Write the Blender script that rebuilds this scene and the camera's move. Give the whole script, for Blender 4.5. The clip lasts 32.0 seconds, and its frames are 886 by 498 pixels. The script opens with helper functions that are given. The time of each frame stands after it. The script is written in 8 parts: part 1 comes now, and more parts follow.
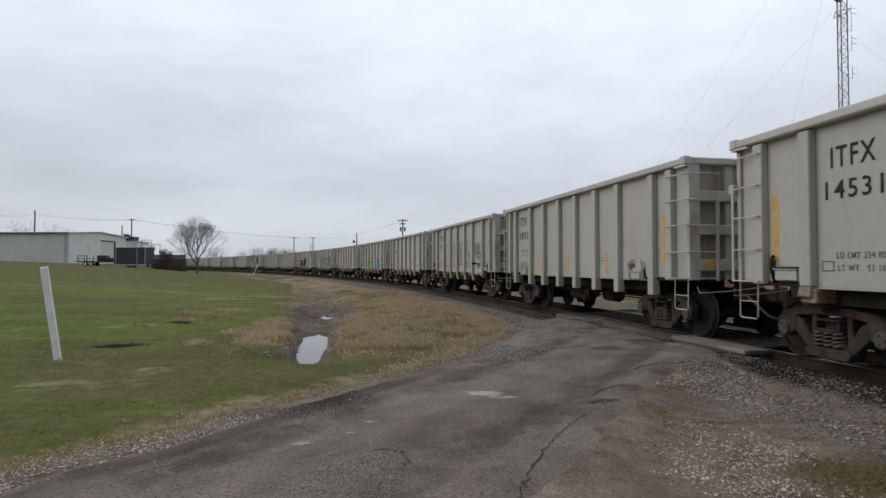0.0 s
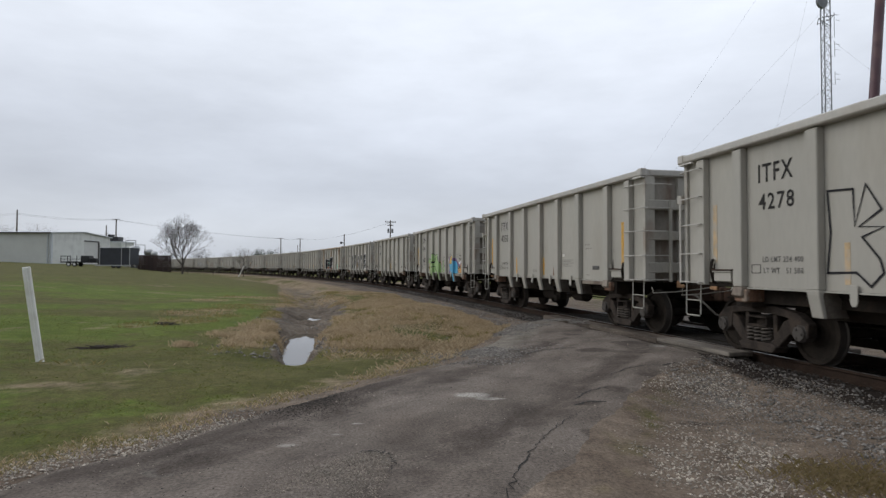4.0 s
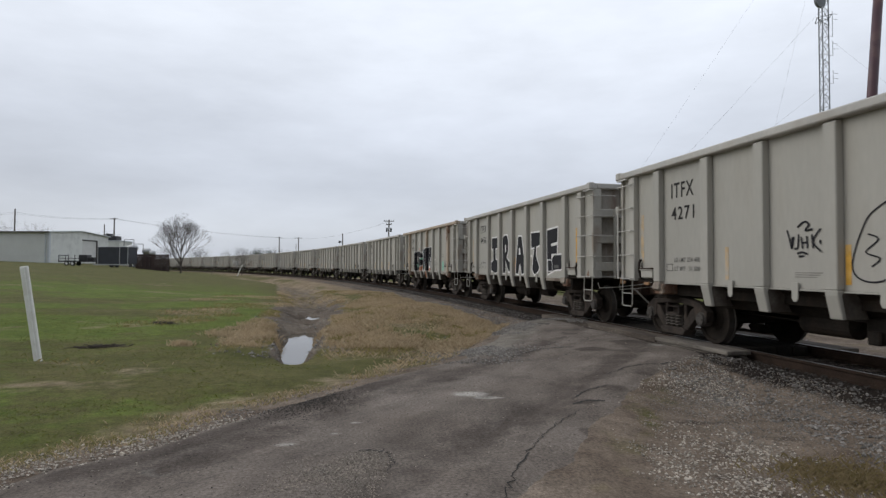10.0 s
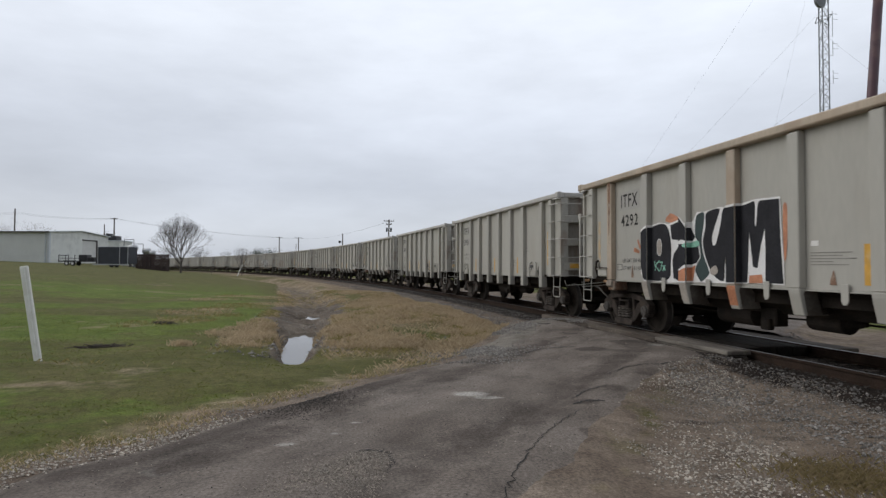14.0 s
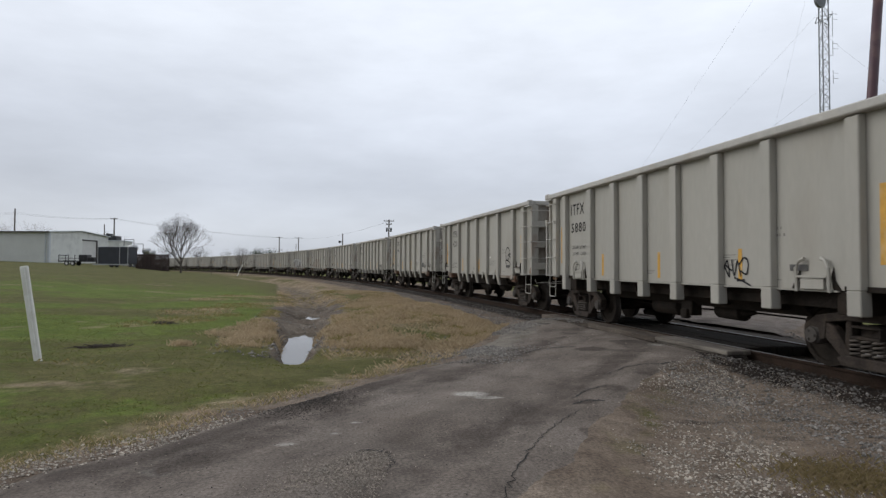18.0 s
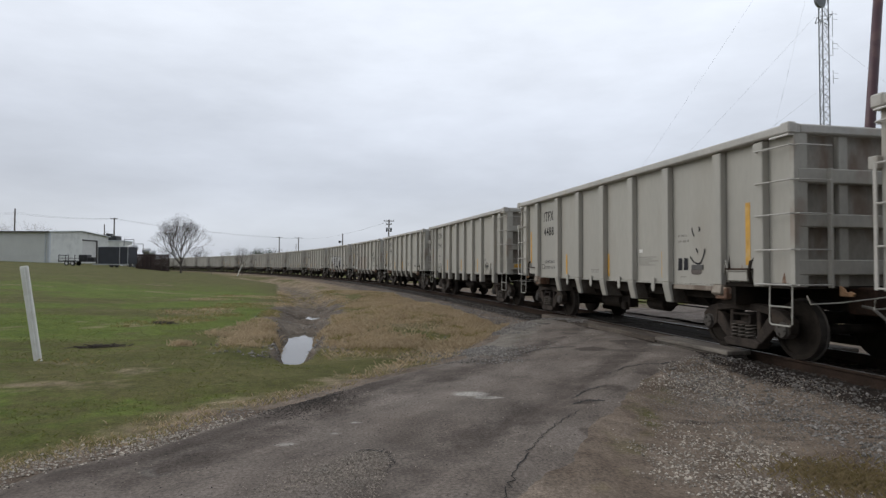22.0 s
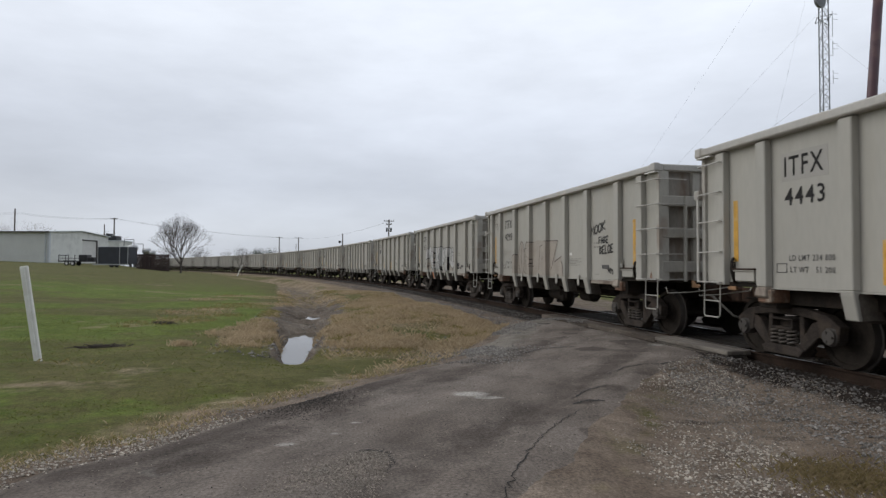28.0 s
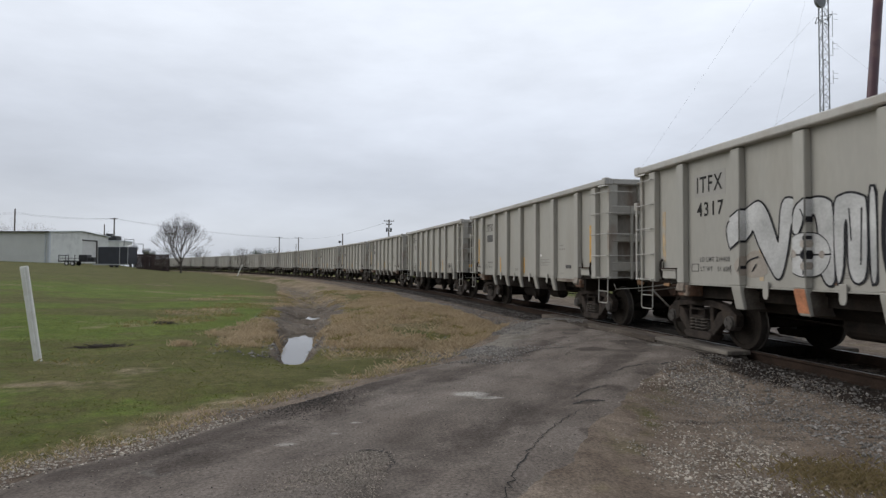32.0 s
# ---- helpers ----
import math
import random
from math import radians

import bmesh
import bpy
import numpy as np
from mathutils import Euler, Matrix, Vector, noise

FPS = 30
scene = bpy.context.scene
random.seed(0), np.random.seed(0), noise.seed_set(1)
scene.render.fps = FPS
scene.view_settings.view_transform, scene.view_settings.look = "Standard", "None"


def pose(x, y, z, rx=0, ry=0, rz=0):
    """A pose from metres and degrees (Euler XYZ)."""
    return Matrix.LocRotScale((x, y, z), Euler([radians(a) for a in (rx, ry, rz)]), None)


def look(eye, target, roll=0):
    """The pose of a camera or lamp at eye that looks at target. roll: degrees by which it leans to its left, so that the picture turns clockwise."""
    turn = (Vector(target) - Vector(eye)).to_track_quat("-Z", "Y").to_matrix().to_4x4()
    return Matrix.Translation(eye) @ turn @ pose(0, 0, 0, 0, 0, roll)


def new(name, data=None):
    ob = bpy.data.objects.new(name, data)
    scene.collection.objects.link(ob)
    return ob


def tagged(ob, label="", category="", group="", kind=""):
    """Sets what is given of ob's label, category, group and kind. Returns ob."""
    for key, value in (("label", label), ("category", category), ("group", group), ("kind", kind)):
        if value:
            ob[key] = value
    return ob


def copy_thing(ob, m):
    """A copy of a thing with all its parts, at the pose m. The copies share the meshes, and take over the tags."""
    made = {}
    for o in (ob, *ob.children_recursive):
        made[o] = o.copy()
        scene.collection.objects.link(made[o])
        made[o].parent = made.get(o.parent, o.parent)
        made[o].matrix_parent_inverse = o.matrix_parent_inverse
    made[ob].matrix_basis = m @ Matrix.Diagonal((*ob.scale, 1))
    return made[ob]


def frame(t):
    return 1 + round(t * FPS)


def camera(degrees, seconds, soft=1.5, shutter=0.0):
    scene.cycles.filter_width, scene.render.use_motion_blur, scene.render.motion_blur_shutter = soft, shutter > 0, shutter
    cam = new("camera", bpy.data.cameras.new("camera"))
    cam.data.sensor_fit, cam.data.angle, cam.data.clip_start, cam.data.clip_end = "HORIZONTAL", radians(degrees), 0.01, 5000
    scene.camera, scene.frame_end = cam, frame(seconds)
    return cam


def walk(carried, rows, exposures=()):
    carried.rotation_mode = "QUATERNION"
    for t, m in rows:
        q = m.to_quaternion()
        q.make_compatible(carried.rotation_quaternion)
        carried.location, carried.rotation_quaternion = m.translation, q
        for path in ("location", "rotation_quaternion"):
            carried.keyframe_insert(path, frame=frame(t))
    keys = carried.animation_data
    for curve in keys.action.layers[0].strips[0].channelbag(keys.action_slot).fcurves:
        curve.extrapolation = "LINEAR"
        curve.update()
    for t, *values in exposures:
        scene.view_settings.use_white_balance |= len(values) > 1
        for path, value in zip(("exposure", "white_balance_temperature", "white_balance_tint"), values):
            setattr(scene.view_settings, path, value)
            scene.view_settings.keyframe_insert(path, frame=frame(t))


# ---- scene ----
# ---- camera and its walk ----
RAIL_EYE = 1.38
cam = camera(70.84, 32.0, soft=1.4, shutter=0.12)


def aim(yaw, pitch, roll):
    """Camera pose from a fixed tripod: yaw to its left, pitch up, roll, in degrees."""
    a, b = radians(yaw), radians(pitch)
    eye = Vector((0, 0, RAIL_EYE))
    return look(eye, eye + Vector((-math.sin(a) * math.cos(b), math.cos(a) * math.cos(b), math.sin(b))), roll)


# the tripod is still being turned in the first seconds, then stands
walk(cam, [(t, aim(y, p, r)) for t, y, p, r in (
    (0.0, 1.276, 1.66, -0.04), (0.5, 1.075, 1.75, -0.10), (1.0, 0.84, 1.81, -0.02), (1.5, 0.655, 1.825, 0.05),
    (2.0, 0.49, 1.83, 0.09), (2.5, 0.36, 1.835, 0.12), (3.0, 0.255, 1.835, 0.135), (3.5, 0.185, 1.83, 0.15),
    (5.5, 0.06, 1.765, 0.20), (7.0, 0.028, 1.757, 0.22), (8.5, 0.0, 1.745, 0.17), (10.0, 0.0, 1.735, 0.15),
    (20.0, 0.0, 1.725, 0.15), (32.0, 0.0, 1.73, 0.15))])

# ---- world, sun, exposure ----
scene.view_settings.exposure = 0.0
SUN_AZ, SUN_EL = radians(282), radians(32)
world = bpy.data.worlds.new("overcast_sky")
scene.world = world
world.use_nodes = True
wn, wl = world.node_tree.nodes, world.node_tree.links
wn.clear()
w_out, w_bg = wn.new("ShaderNodeOutputWorld"), wn.new("ShaderNodeBackground")
w_sky = wn.new("ShaderNodeTexSky")
w_sky.sky_type, w_sky.sun_disc = "NISHITA", False
w_sky.sun_elevation, w_sky.sun_rotation = SUN_EL, SUN_AZ
w_sky.air_density, w_sky.dust_density = 1.0, 3.0
w_co, w_sep = wn.new("ShaderNodeTexCoord"), wn.new("ShaderNodeSeparateXYZ")
wl.new(w_co.outputs["Generated"], w_sep.inputs[0])
# cloud deck brightness against height over the horizon
w_ramp = wn.new("ShaderNodeValToRGB")
e = w_ramp.color_ramp.elements
e[0].position, e[0].color = 0.0, (0.60, 0.64, 0.71, 1)
e[1].position, e[1].color = 1.0, (0.92, 0.96, 1.04, 1)
for pos, c in ((0.06, (0.68, 0.725, 0.80)), (0.125, (0.61, 0.655, 0.74)), (0.22, (0.71, 0.76, 0.855)), (0.38, (0.90, 0.955, 1.05))):
    k = e.new(pos)
    k.color = (*c, 1)
wl.new(w_sep.outputs["Z"], w_ramp.inputs[0])
# long low cloud bands: noise stretched along the horizon
w_map, w_noise, w_nr = wn.new("ShaderNodeMapping"), wn.new("ShaderNodeTexNoise"), wn.new("ShaderNodeMapRange")
w_map.inputs["Scale"].default_value = (1.0, 1.0, 3.2)
w_noise.inputs["Scale"].default_value, w_noise.inputs["Detail"].default_value, w_noise.inputs["Roughness"].default_value = 2.3, 6.0, 0.55
w_nr.inputs[1].default_value, w_nr.inputs[2].default_value, w_nr.inputs[3].default_value, w_nr.inputs[4].default_value = 0.3, 0.7, 0.85, 1.13
wl.new(w_co.outputs["Generated"], w_map.inputs[0])
wl.new(w_map.outputs[0], w_noise.inputs["Vector"])
wl.new(w_noise.outputs["Fac"], w_nr.inputs[0])
w_mul = wn.new("ShaderNodeMix")
w_mul.data_type, w_mul.blend_type = "RGBA", "MULTIPLY"
w_mul.inputs["Factor"].default_value = 1.0
wl.new(w_ramp.outputs[0], w_mul.inputs["A"])
wl.new(w_nr.outputs[0], w_mul.inputs["B"])
# the deck is brighter on the side where the sun stands behind it
w_side = wn.new("ShaderNodeMapRange")
w_side.inputs[1].default_value, w_side.inputs[2].default_value, w_side.inputs[3].default_value, w_side.inputs[4].default_value = -1.0, 1.0, 1.06, 0.52
w_tilt = wn.new("ShaderNodeVectorMath")
w_tilt.operation = "DOT_PRODUCT"
w_tilt.inputs[1].default_value = (-0.30, -0.954, 0.0)
wl.new(w_co.outputs["Generated"], w_tilt.inputs[0])
wl.new(w_tilt.outputs["Value"], w_side.inputs[0])
w_mul2 = wn.new("ShaderNodeMix")
w_mul2.data_type, w_mul2.blend_type = "RGBA", "MULTIPLY"
w_mul2.inputs["Factor"].default_value = 1.0
wl.new(w_mul.outputs["Result"], w_mul2.inputs["A"])
wl.new(w_side.outputs[0], w_mul2.inputs["B"])
# a little of the clear sky behind the deck, at low strength
w_scale = wn.new("ShaderNodeMix")
w_scale.data_type, w_scale.blend_type = "RGBA", "MULTIPLY"
w_scale.inputs["Factor"].default_value = 1.0
w_scale.inputs["B"].default_value = (0.08, 0.08, 0.08, 1)
wl.new(w_sky.outputs[0], w_scale.inputs["A"])
w_mix = wn.new("ShaderNodeMix")
w_mix.data_type = "RGBA"
w_mix.inputs["Factor"].default_value = 0.93
wl.new(w_scale.outputs["Result"], w_mix.inputs["A"])
wl.new(w_mul2.outputs["Result"], w_mix.inputs["B"])
wl.new(w_mix.outputs["Result"], w_bg.inputs["Color"])
w_bg.inputs["Strength"].default_value = 1.0
wl.new(w_bg.outputs[0], w_out.inputs[0])

sun_data = bpy.data.lights.new("sun", "SUN")
sun_data.energy, sun_data.angle, sun_data.color = 1.0, radians(50), (1.0, 0.97, 0.92)
sun = new("sun", sun_data)
sun.matrix_world = look((0, 0, 60), (60 * math.sin(SUN_AZ) * -1 / math.tan(SUN_EL), 60 * math.cos(SUN_AZ) * -1 / math.tan(SUN_EL), 0))

# ---- materials ----
def mat(name, color, rough=0.8, metal=0.0, noise_scale=6.0, vary=0.25, bump=0.2, fine=60.0, fine_vary=0.12, second=None, second_amount=0.5,
        second_scale=1.5, second_edge=(0.5, 0.62), stretch=(1, 1, 1), per_object=0.0, spec=0.5, coords="Object"):
    """A painted, weathered or earthy surface: colour varied at two scales, patches of a second colour, bump and uneven gloss."""
    m = bpy.data.materials.new(name)
    m.use_nodes = True
    n, l = m.node_tree.nodes, m.node_tree.links
    bsdf = n["Principled BSDF"]
    co, mp = n.new("ShaderNodeTexCoord"), n.new("ShaderNodeMapping")
    mp.inputs["Scale"].default_value = stretch
    l.new(co.outputs[coords], mp.inputs[0])

    def nz(scale, detail=4.0):
        t = n.new("ShaderNodeTexNoise")
        t.inputs["Scale"].default_value, t.inputs["Detail"].default_value = scale, detail
        l.new(mp.outputs[0], t.inputs["Vector"])
        return t.outputs["Fac"]

    def span(x, a, b, lo, hi):
        r = n.new("ShaderNodeMapRange")
        for i, v in enumerate((a, b, lo, hi)):
            r.inputs[i + 1].default_value = v
        l.new(x, r.inputs[0])
        return r.outputs[0]

    def mixc(kind, f, a, b):
        x = n.new("ShaderNodeMix")
        x.data_type, x.blend_type = "RGBA", kind
        for sock, v in (("Factor", f), ("A", a), ("B", b)):
            if isinstance(v, (int, float)):
                x.inputs[sock].default_value = v
            elif isinstance(v, tuple):
                x.inputs[sock].default_value = (*v, 1)
            else:
                l.new(v, x.inputs[sock])
        return x.outputs["Result"]

    big, small = nz(noise_scale), nz(fine, 3.0)
    c = mixc("MULTIPLY", 1.0, color, span(big, 0.3, 0.7, 1 - vary, 1 + vary))
    c = mixc("MULTIPLY", 1.0, c, span(small, 0.3, 0.7, 1 - fine_vary, 1 + fine_vary))
    if second:
        patch = nz(second_scale, 6.0)
        c = mixc("MIX", span(patch, second_edge[0], second_edge[1], 0, second_amount), c, second)
    if per_object:
        info = n.new("ShaderNodeObjectInfo")
        c = mixc("MULTIPLY", 1.0, c, span(info.outputs["Random"], 0, 1, 1 - per_object, 1 + per_object))
    l.new(c, bsdf.inputs["Base Color"])
    l.new(span(big, 0.3, 0.7, max(0.03, rough - 0.1), min(1, rough + 0.1)), bsdf.inputs["Roughness"])
    bsdf.inputs["Metallic"].default_value = metal
    bsdf.inputs["Specular IOR Level"].default_value = spec
    if bump:
        b = n.new("ShaderNodeBump")
        b.inputs["Strength"].default_value, b.inputs["Distance"].default_value = bump, 0.02
        l.new(small, b.inputs["Height"])
        l.new(b.outputs[0], bsdf.inputs["Normal"])
    return m


PAINT = mat("grey_car_paint", (0.392, 0.378, 0.339), 0.55, 0, 0.8, 0.07, 0.03, 14, 0.035, (0.29, 0.255, 0.205), 0.34, 1.7, (0.54, 0.74), (1, 1, 0.3), 0.03)
PAINT_TOP = mat("grey_chord_paint", (0.43, 0.415, 0.385), 0.5, 0, 1.5, 0.12, 0.04, 20, 0.06, (0.33, 0.27, 0.21), 0.4, 2.5, (0.55, 0.75), (1, 1, 1), 0.05)
PAINT_END = mat("grey_end_paint", (0.40, 0.385, 0.345), 0.6, 0, 1.6, 0.12, 0.04, 20, 0.06, (0.24, 0.17, 0.125), 0.55, 2.4, (0.54, 0.72), (1, 1, 0.5), 0.05)
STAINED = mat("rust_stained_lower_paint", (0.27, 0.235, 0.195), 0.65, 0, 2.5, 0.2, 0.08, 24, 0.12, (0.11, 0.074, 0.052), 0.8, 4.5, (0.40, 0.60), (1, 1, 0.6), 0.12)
# gussets are coloured darker than the painted knee fronts
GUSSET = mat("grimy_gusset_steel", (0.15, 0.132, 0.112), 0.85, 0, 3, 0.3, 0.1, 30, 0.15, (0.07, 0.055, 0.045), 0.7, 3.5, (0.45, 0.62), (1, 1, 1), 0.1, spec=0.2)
# rusty grey, with the shade of the recess between the beams in it
END_SHEET = mat("rusty_grey_end_sheet", (0.27, 0.25, 0.22), 0.7, 0, 1.6, 0.18, 0.06, 20, 0.1, (0.16, 0.10, 0.072), 0.7, 2.4, (0.52, 0.66), (1, 1, 0.5))
CLEAN = mat("fresh_stencil_field", (0.352, 0.338, 0.310), 0.5, 0, 2, 0.05, 0, 30, 0.03)
RUST = mat("rusty_steel", (0.045, 0.029, 0.022), 0.85, 0, 7, 0.4, 0.3, 60, 0.25, (0.085, 0.045, 0.03), 0.6, 5, spec=0.15)
RUST_PAINT = mat("rust_bleeding_through_paint", (0.20, 0.115, 0.075), 0.8, 0, 5, 0.3, 0.1, 40, 0.2, (0.44, 0.38, 0.31), 0.6, 6, (0.50, 0.62))
GRIME = mat("dark_truck_grime", (0.046, 0.038, 0.033), 0.9, 0, 5, 0.35, 0.3, 50, 0.25, (0.080, 0.062, 0.050), 0.6, 4, spec=0.15)
SPRING = mat("dusty_spring_steel", (0.10, 0.086, 0.074), 0.85, 0, 6, 0.3, 0.1, 50, 0.2)
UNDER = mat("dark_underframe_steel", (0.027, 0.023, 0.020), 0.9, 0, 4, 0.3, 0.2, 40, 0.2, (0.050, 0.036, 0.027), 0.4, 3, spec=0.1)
WHEEL = mat("dirty_wheel_steel", (0.030, 0.025, 0.021), 0.9, 0, 6, 0.3, 0.15, 60, 0.2, spec=0.1)
WHEEL_RIM = mat("dull_wheel_rim", (0.055, 0.048, 0.042), 0.7, 0.2, 8, 0.3, 0.05, 80, 0.15)
RUST_TAN = mat("tan_rust_casting", (0.34, 0.20, 0.11), 0.85, 0, 9, 0.35, 0.2, 60, 0.2)
TREAD = mat("worn_bright_steel", (0.24, 0.23, 0.22), 0.42, 0.8, 8, 0.2, 0.05, 80, 0.1)
CAP = mat("bearing_cap_grey", (0.070, 0.062, 0.055), 0.8, 0.0, 8, 0.25, 0.1, 60, 0.15)
HOSE = mat("worn_grey_hose", (0.15, 0.14, 0.125), 0.7, 0, 8, 0.2, 0.1, 60, 0.1)
BLACK = mat("black_stencil_paint", (0.034, 0.033, 0.033), 0.8, 0, 5, 0.2, 0, 60, 0.1, spec=0.12)
FADED = mat("worn_out_reflective", (0.52, 0.38, 0.22), 0.6, 0, 6, 0.2, 0, 50, 0.1, (0.44, 0.41, 0.36), 0.9, 5, (0.42, 0.6))
TAN_TOP = mat("tan_stained_paint", (0.42, 0.345, 0.265), 0.6, 0, 1.5, 0.15, 0.04, 20, 0.08, (0.30, 0.205, 0.14), 0.6, 2.5, (0.48, 0.7), (1, 1, 0.5))
YELLOW = mat("faded_yellow_reflective", (0.60, 0.33, 0.05), 0.45, 0, 6, 0.15, 0, 50, 0.1, (0.62, 0.50, 0.30), 0.4, 4)
FINE_PRINT = mat("faint_stencil_print", (0.24, 0.232, 0.215), 0.8, 0, 5, 0.2, 0, 40, 0.1, spec=0.15)
LABEL_W = mat("white_label", (0.74, 0.73, 0.70), 0.5, 0, 4, 0.08, 0, 40, 0.05)
LABEL_D = mat("dark_data_plate", (0.12, 0.118, 0.115), 0.8, 0.0, 5, 0.2, 0.05, 40, 0.1, spec=0.15)
SPRAY = {
    "black": mat("black_spray", (0.027, 0.027, 0.031), 0.8, 0, 3, 0.3, 0, 30, 0.15, spec=0.15),
    "white": mat("white_spray", (0.76, 0.75, 0.74), 0.6, 0, 3, 0.08, 0, 30, 0.06),
    "silver": mat("silver_spray", (0.50, 0.50, 0.49), 0.6, 0, 2, 0.25, 0, 30, 0.1),
    "taupe_dark": mat("faded_dark_spray", (0.10, 0.082, 0.074), 0.6, 0, 3, 0.3, 0, 30, 0.15),
    "tan": mat("thin_tan_spray", (0.36, 0.32, 0.275), 0.6, 0, 2, 0.15, 0, 30, 0.08),
    "green": mat("light_green_spray", (0.33, 0.50, 0.22), 0.6, 0, 3, 0.15, 0, 30, 0.06),
    "blue": mat("sky_blue_spray", (0.10, 0.42, 0.66), 0.6, 0, 3, 0.15, 0, 30, 0.06),
    "purple": mat("purple_spray", (0.19, 0.10, 0.25), 0.6, 0, 3, 0.2, 0, 30, 0.1),
    "orange": mat("orange_spray", (0.70, 0.36, 0.10), 0.6, 0, 3, 0.15, 0, 30, 0.08),
    "gold": mat("yellow_spray", (0.74, 0.50, 0.08), 0.6, 0, 3, 0.15, 0, 30, 0.08),
    "teal": mat("dark_teal_spray", (0.022, 0.042, 0.042), 0.6, 0, 3, 0.3, 0, 30, 0.15),
    "mint": mat("mint_spray", (0.25, 0.52, 0.40), 0.6, 0, 3, 0.25, 0, 30, 0.2),
    "taupe": mat("taupe_spray", (0.36, 0.32, 0.28), 0.6, 0, 3, 0.2, 0, 30, 0.15),
    "pink": mat("rust_pink_spray", (0.50, 0.21, 0.11), 0.6, 0, 3, 0.25, 0, 30, 0.2),
}
RAIL = mat("rusty_rail_side", (0.038, 0.026, 0.020), 0.9, 0, 5, 0.3, 0.2, 60, 0.2, spec=0.1)
TIE = mat("creosoted_tie", (0.075, 0.055, 0.042), 0.9, 0, 4, 0.35, 0.5, 30, 0.3, (0.16, 0.13, 0.10), 0.5, 3, (0.5, 0.65), (0.3, 3, 3), 0.3)
# planks between the rails: dirt and under-car shade both in this near-black
PLANK_DARK = mat("oily_crossing_plank", (0.022, 0.019, 0.016), 0.9, 0, 3, 0.25, 0.4, 26, 0.2, (0.045, 0.038, 0.032), 0.5, 2, (0.48, 0.62), (0.4, 3, 3), 0.15, spec=0.1)
PLANK_DIRT = mat("dirt_packed_plank", (0.085, 0.070, 0.058), 0.95, 0, 3, 0.3, 0.4, 26, 0.25, (0.145, 0.122, 0.10), 0.8, 1.3, (0.45, 0.6), (0.6, 2, 2), 0.2, spec=0.15)
PLANK = mat("weathered_crossing_plank", (0.125, 0.108, 0.09), 0.85, 0, 3, 0.25, 0.4, 26, 0.2, (0.26, 0.235, 0.20), 0.5, 2, (0.48, 0.62), (0.4, 3, 3), 0.15)
STONE = mat("crushed_limestone", (0.215, 0.185, 0.155), 0.9, 0, 3, 0.2, 0.1, 60, 0.15)
STONE_DARK = mat("dark_ballast_stone", (0.115, 0.106, 0.098), 0.9, 0, 3, 0.3, 0.1, 60, 0.2)
STONE_GREY = mat("grey_shoulder_ballast", (0.185, 0.172, 0.157), 0.9, 0, 3, 0.25, 0.1, 60, 0.2)
# asphalt crumbs, and track ballast with under-car shade put into its colour
STONE_BLACK = mat("oil_blackened_stone", (0.032, 0.027, 0.023), 0.85, 0, 3, 0.3, 0.1, 60, 0.2)
PALE = mat("pale_verge_stone", (0.335, 0.30, 0.255), 0.9, 0, 3, 0.2, 0.1, 60, 0.15)
for m_ in (STONE, STONE_DARK, STONE_GREY, STONE_BLACK, PALE):
    n_, l_ = m_.node_tree.nodes, m_.node_tree.links
    geo_, mr_, mx_ = n_.new("ShaderNodeNewGeometry"), n_.new("ShaderNodeMapRange"), n_.new("ShaderNodeMix")
    mx_.data_type, mx_.blend_type = "RGBA", "MULTIPLY"
    mx_.inputs["Factor"].default_value = 1
    mr_.inputs[3].default_value, mr_.inputs[4].default_value = 0.55, 1.7
    l_.new(geo_.outputs["Random Per Island"], mr_.inputs[0])
    old_ = n_["Principled BSDF"].inputs["Base Color"].links[0].from_socket
    l_.new(old_, mx_.inputs["A"])
    l_.new(mr_.outputs[0], mx_.inputs["B"])
    l_.new(mx_.outputs["Result"], n_["Principled BSDF"].inputs["Base Color"])
METAL_WALL = mat("white_metal_siding", (0.67, 0.685, 0.655), 0.55, 0, 0.4, 0.06, 0.0, 6, 0.04, (0.45, 0.46, 0.44), 0.4, 0.5)
METAL_WALL_2 = mat("grey_white_metal_siding", (0.63, 0.645, 0.615), 0.55, 0, 0.4, 0.06, 0.0, 6, 0.04)
METAL_ROOF = mat("light_metal_roof", (0.55, 0.58, 0.60), 0.45, 0.3, 0.5, 0.1, 0, 6, 0.05)
DOOR_GREY = mat("roll_up_door_grey", (0.60, 0.60, 0.58), 0.6, 0, 1, 0.06, 0, 8, 0.04)
DARK_TRIM = mat("dark_brown_trim", (0.06, 0.054, 0.05), 0.7, 0, 2, 0.2, 0, 10, 0.1)
BLACK_STEEL = mat("black_trailer_steel", (0.035, 0.035, 0.038), 0.5, 0.2, 2, 0.2, 0, 10, 0.1)
SLATE = mat("dark_blue_container", (0.036, 0.040, 0.050), 0.5, 0.2, 1, 0.2, 0, 8, 0.1)
FENCE = mat("dark_board_fence", (0.050, 0.032, 0.030), 0.85, 0, 2, 0.3, 0, 10, 0.2, per_object=0.3)
GALV = mat("galvanised_steel", (0.42, 0.43, 0.44), 0.45, 0.7, 2, 0.15, 0, 20, 0.1)
TOWER_GREY = mat("lattice_tower_steel", (0.22, 0.23, 0.25), 0.6, 0.3, 2, 0.2, 0, 20, 0.1)
MAROON = mat("dark_maroon_pole_paint", (0.075, 0.035, 0.045), 0.5, 0.1, 0.8, 0.25, 0.05, 20, 0.1, (0.14, 0.08, 0.07), 0.5, 1.2)
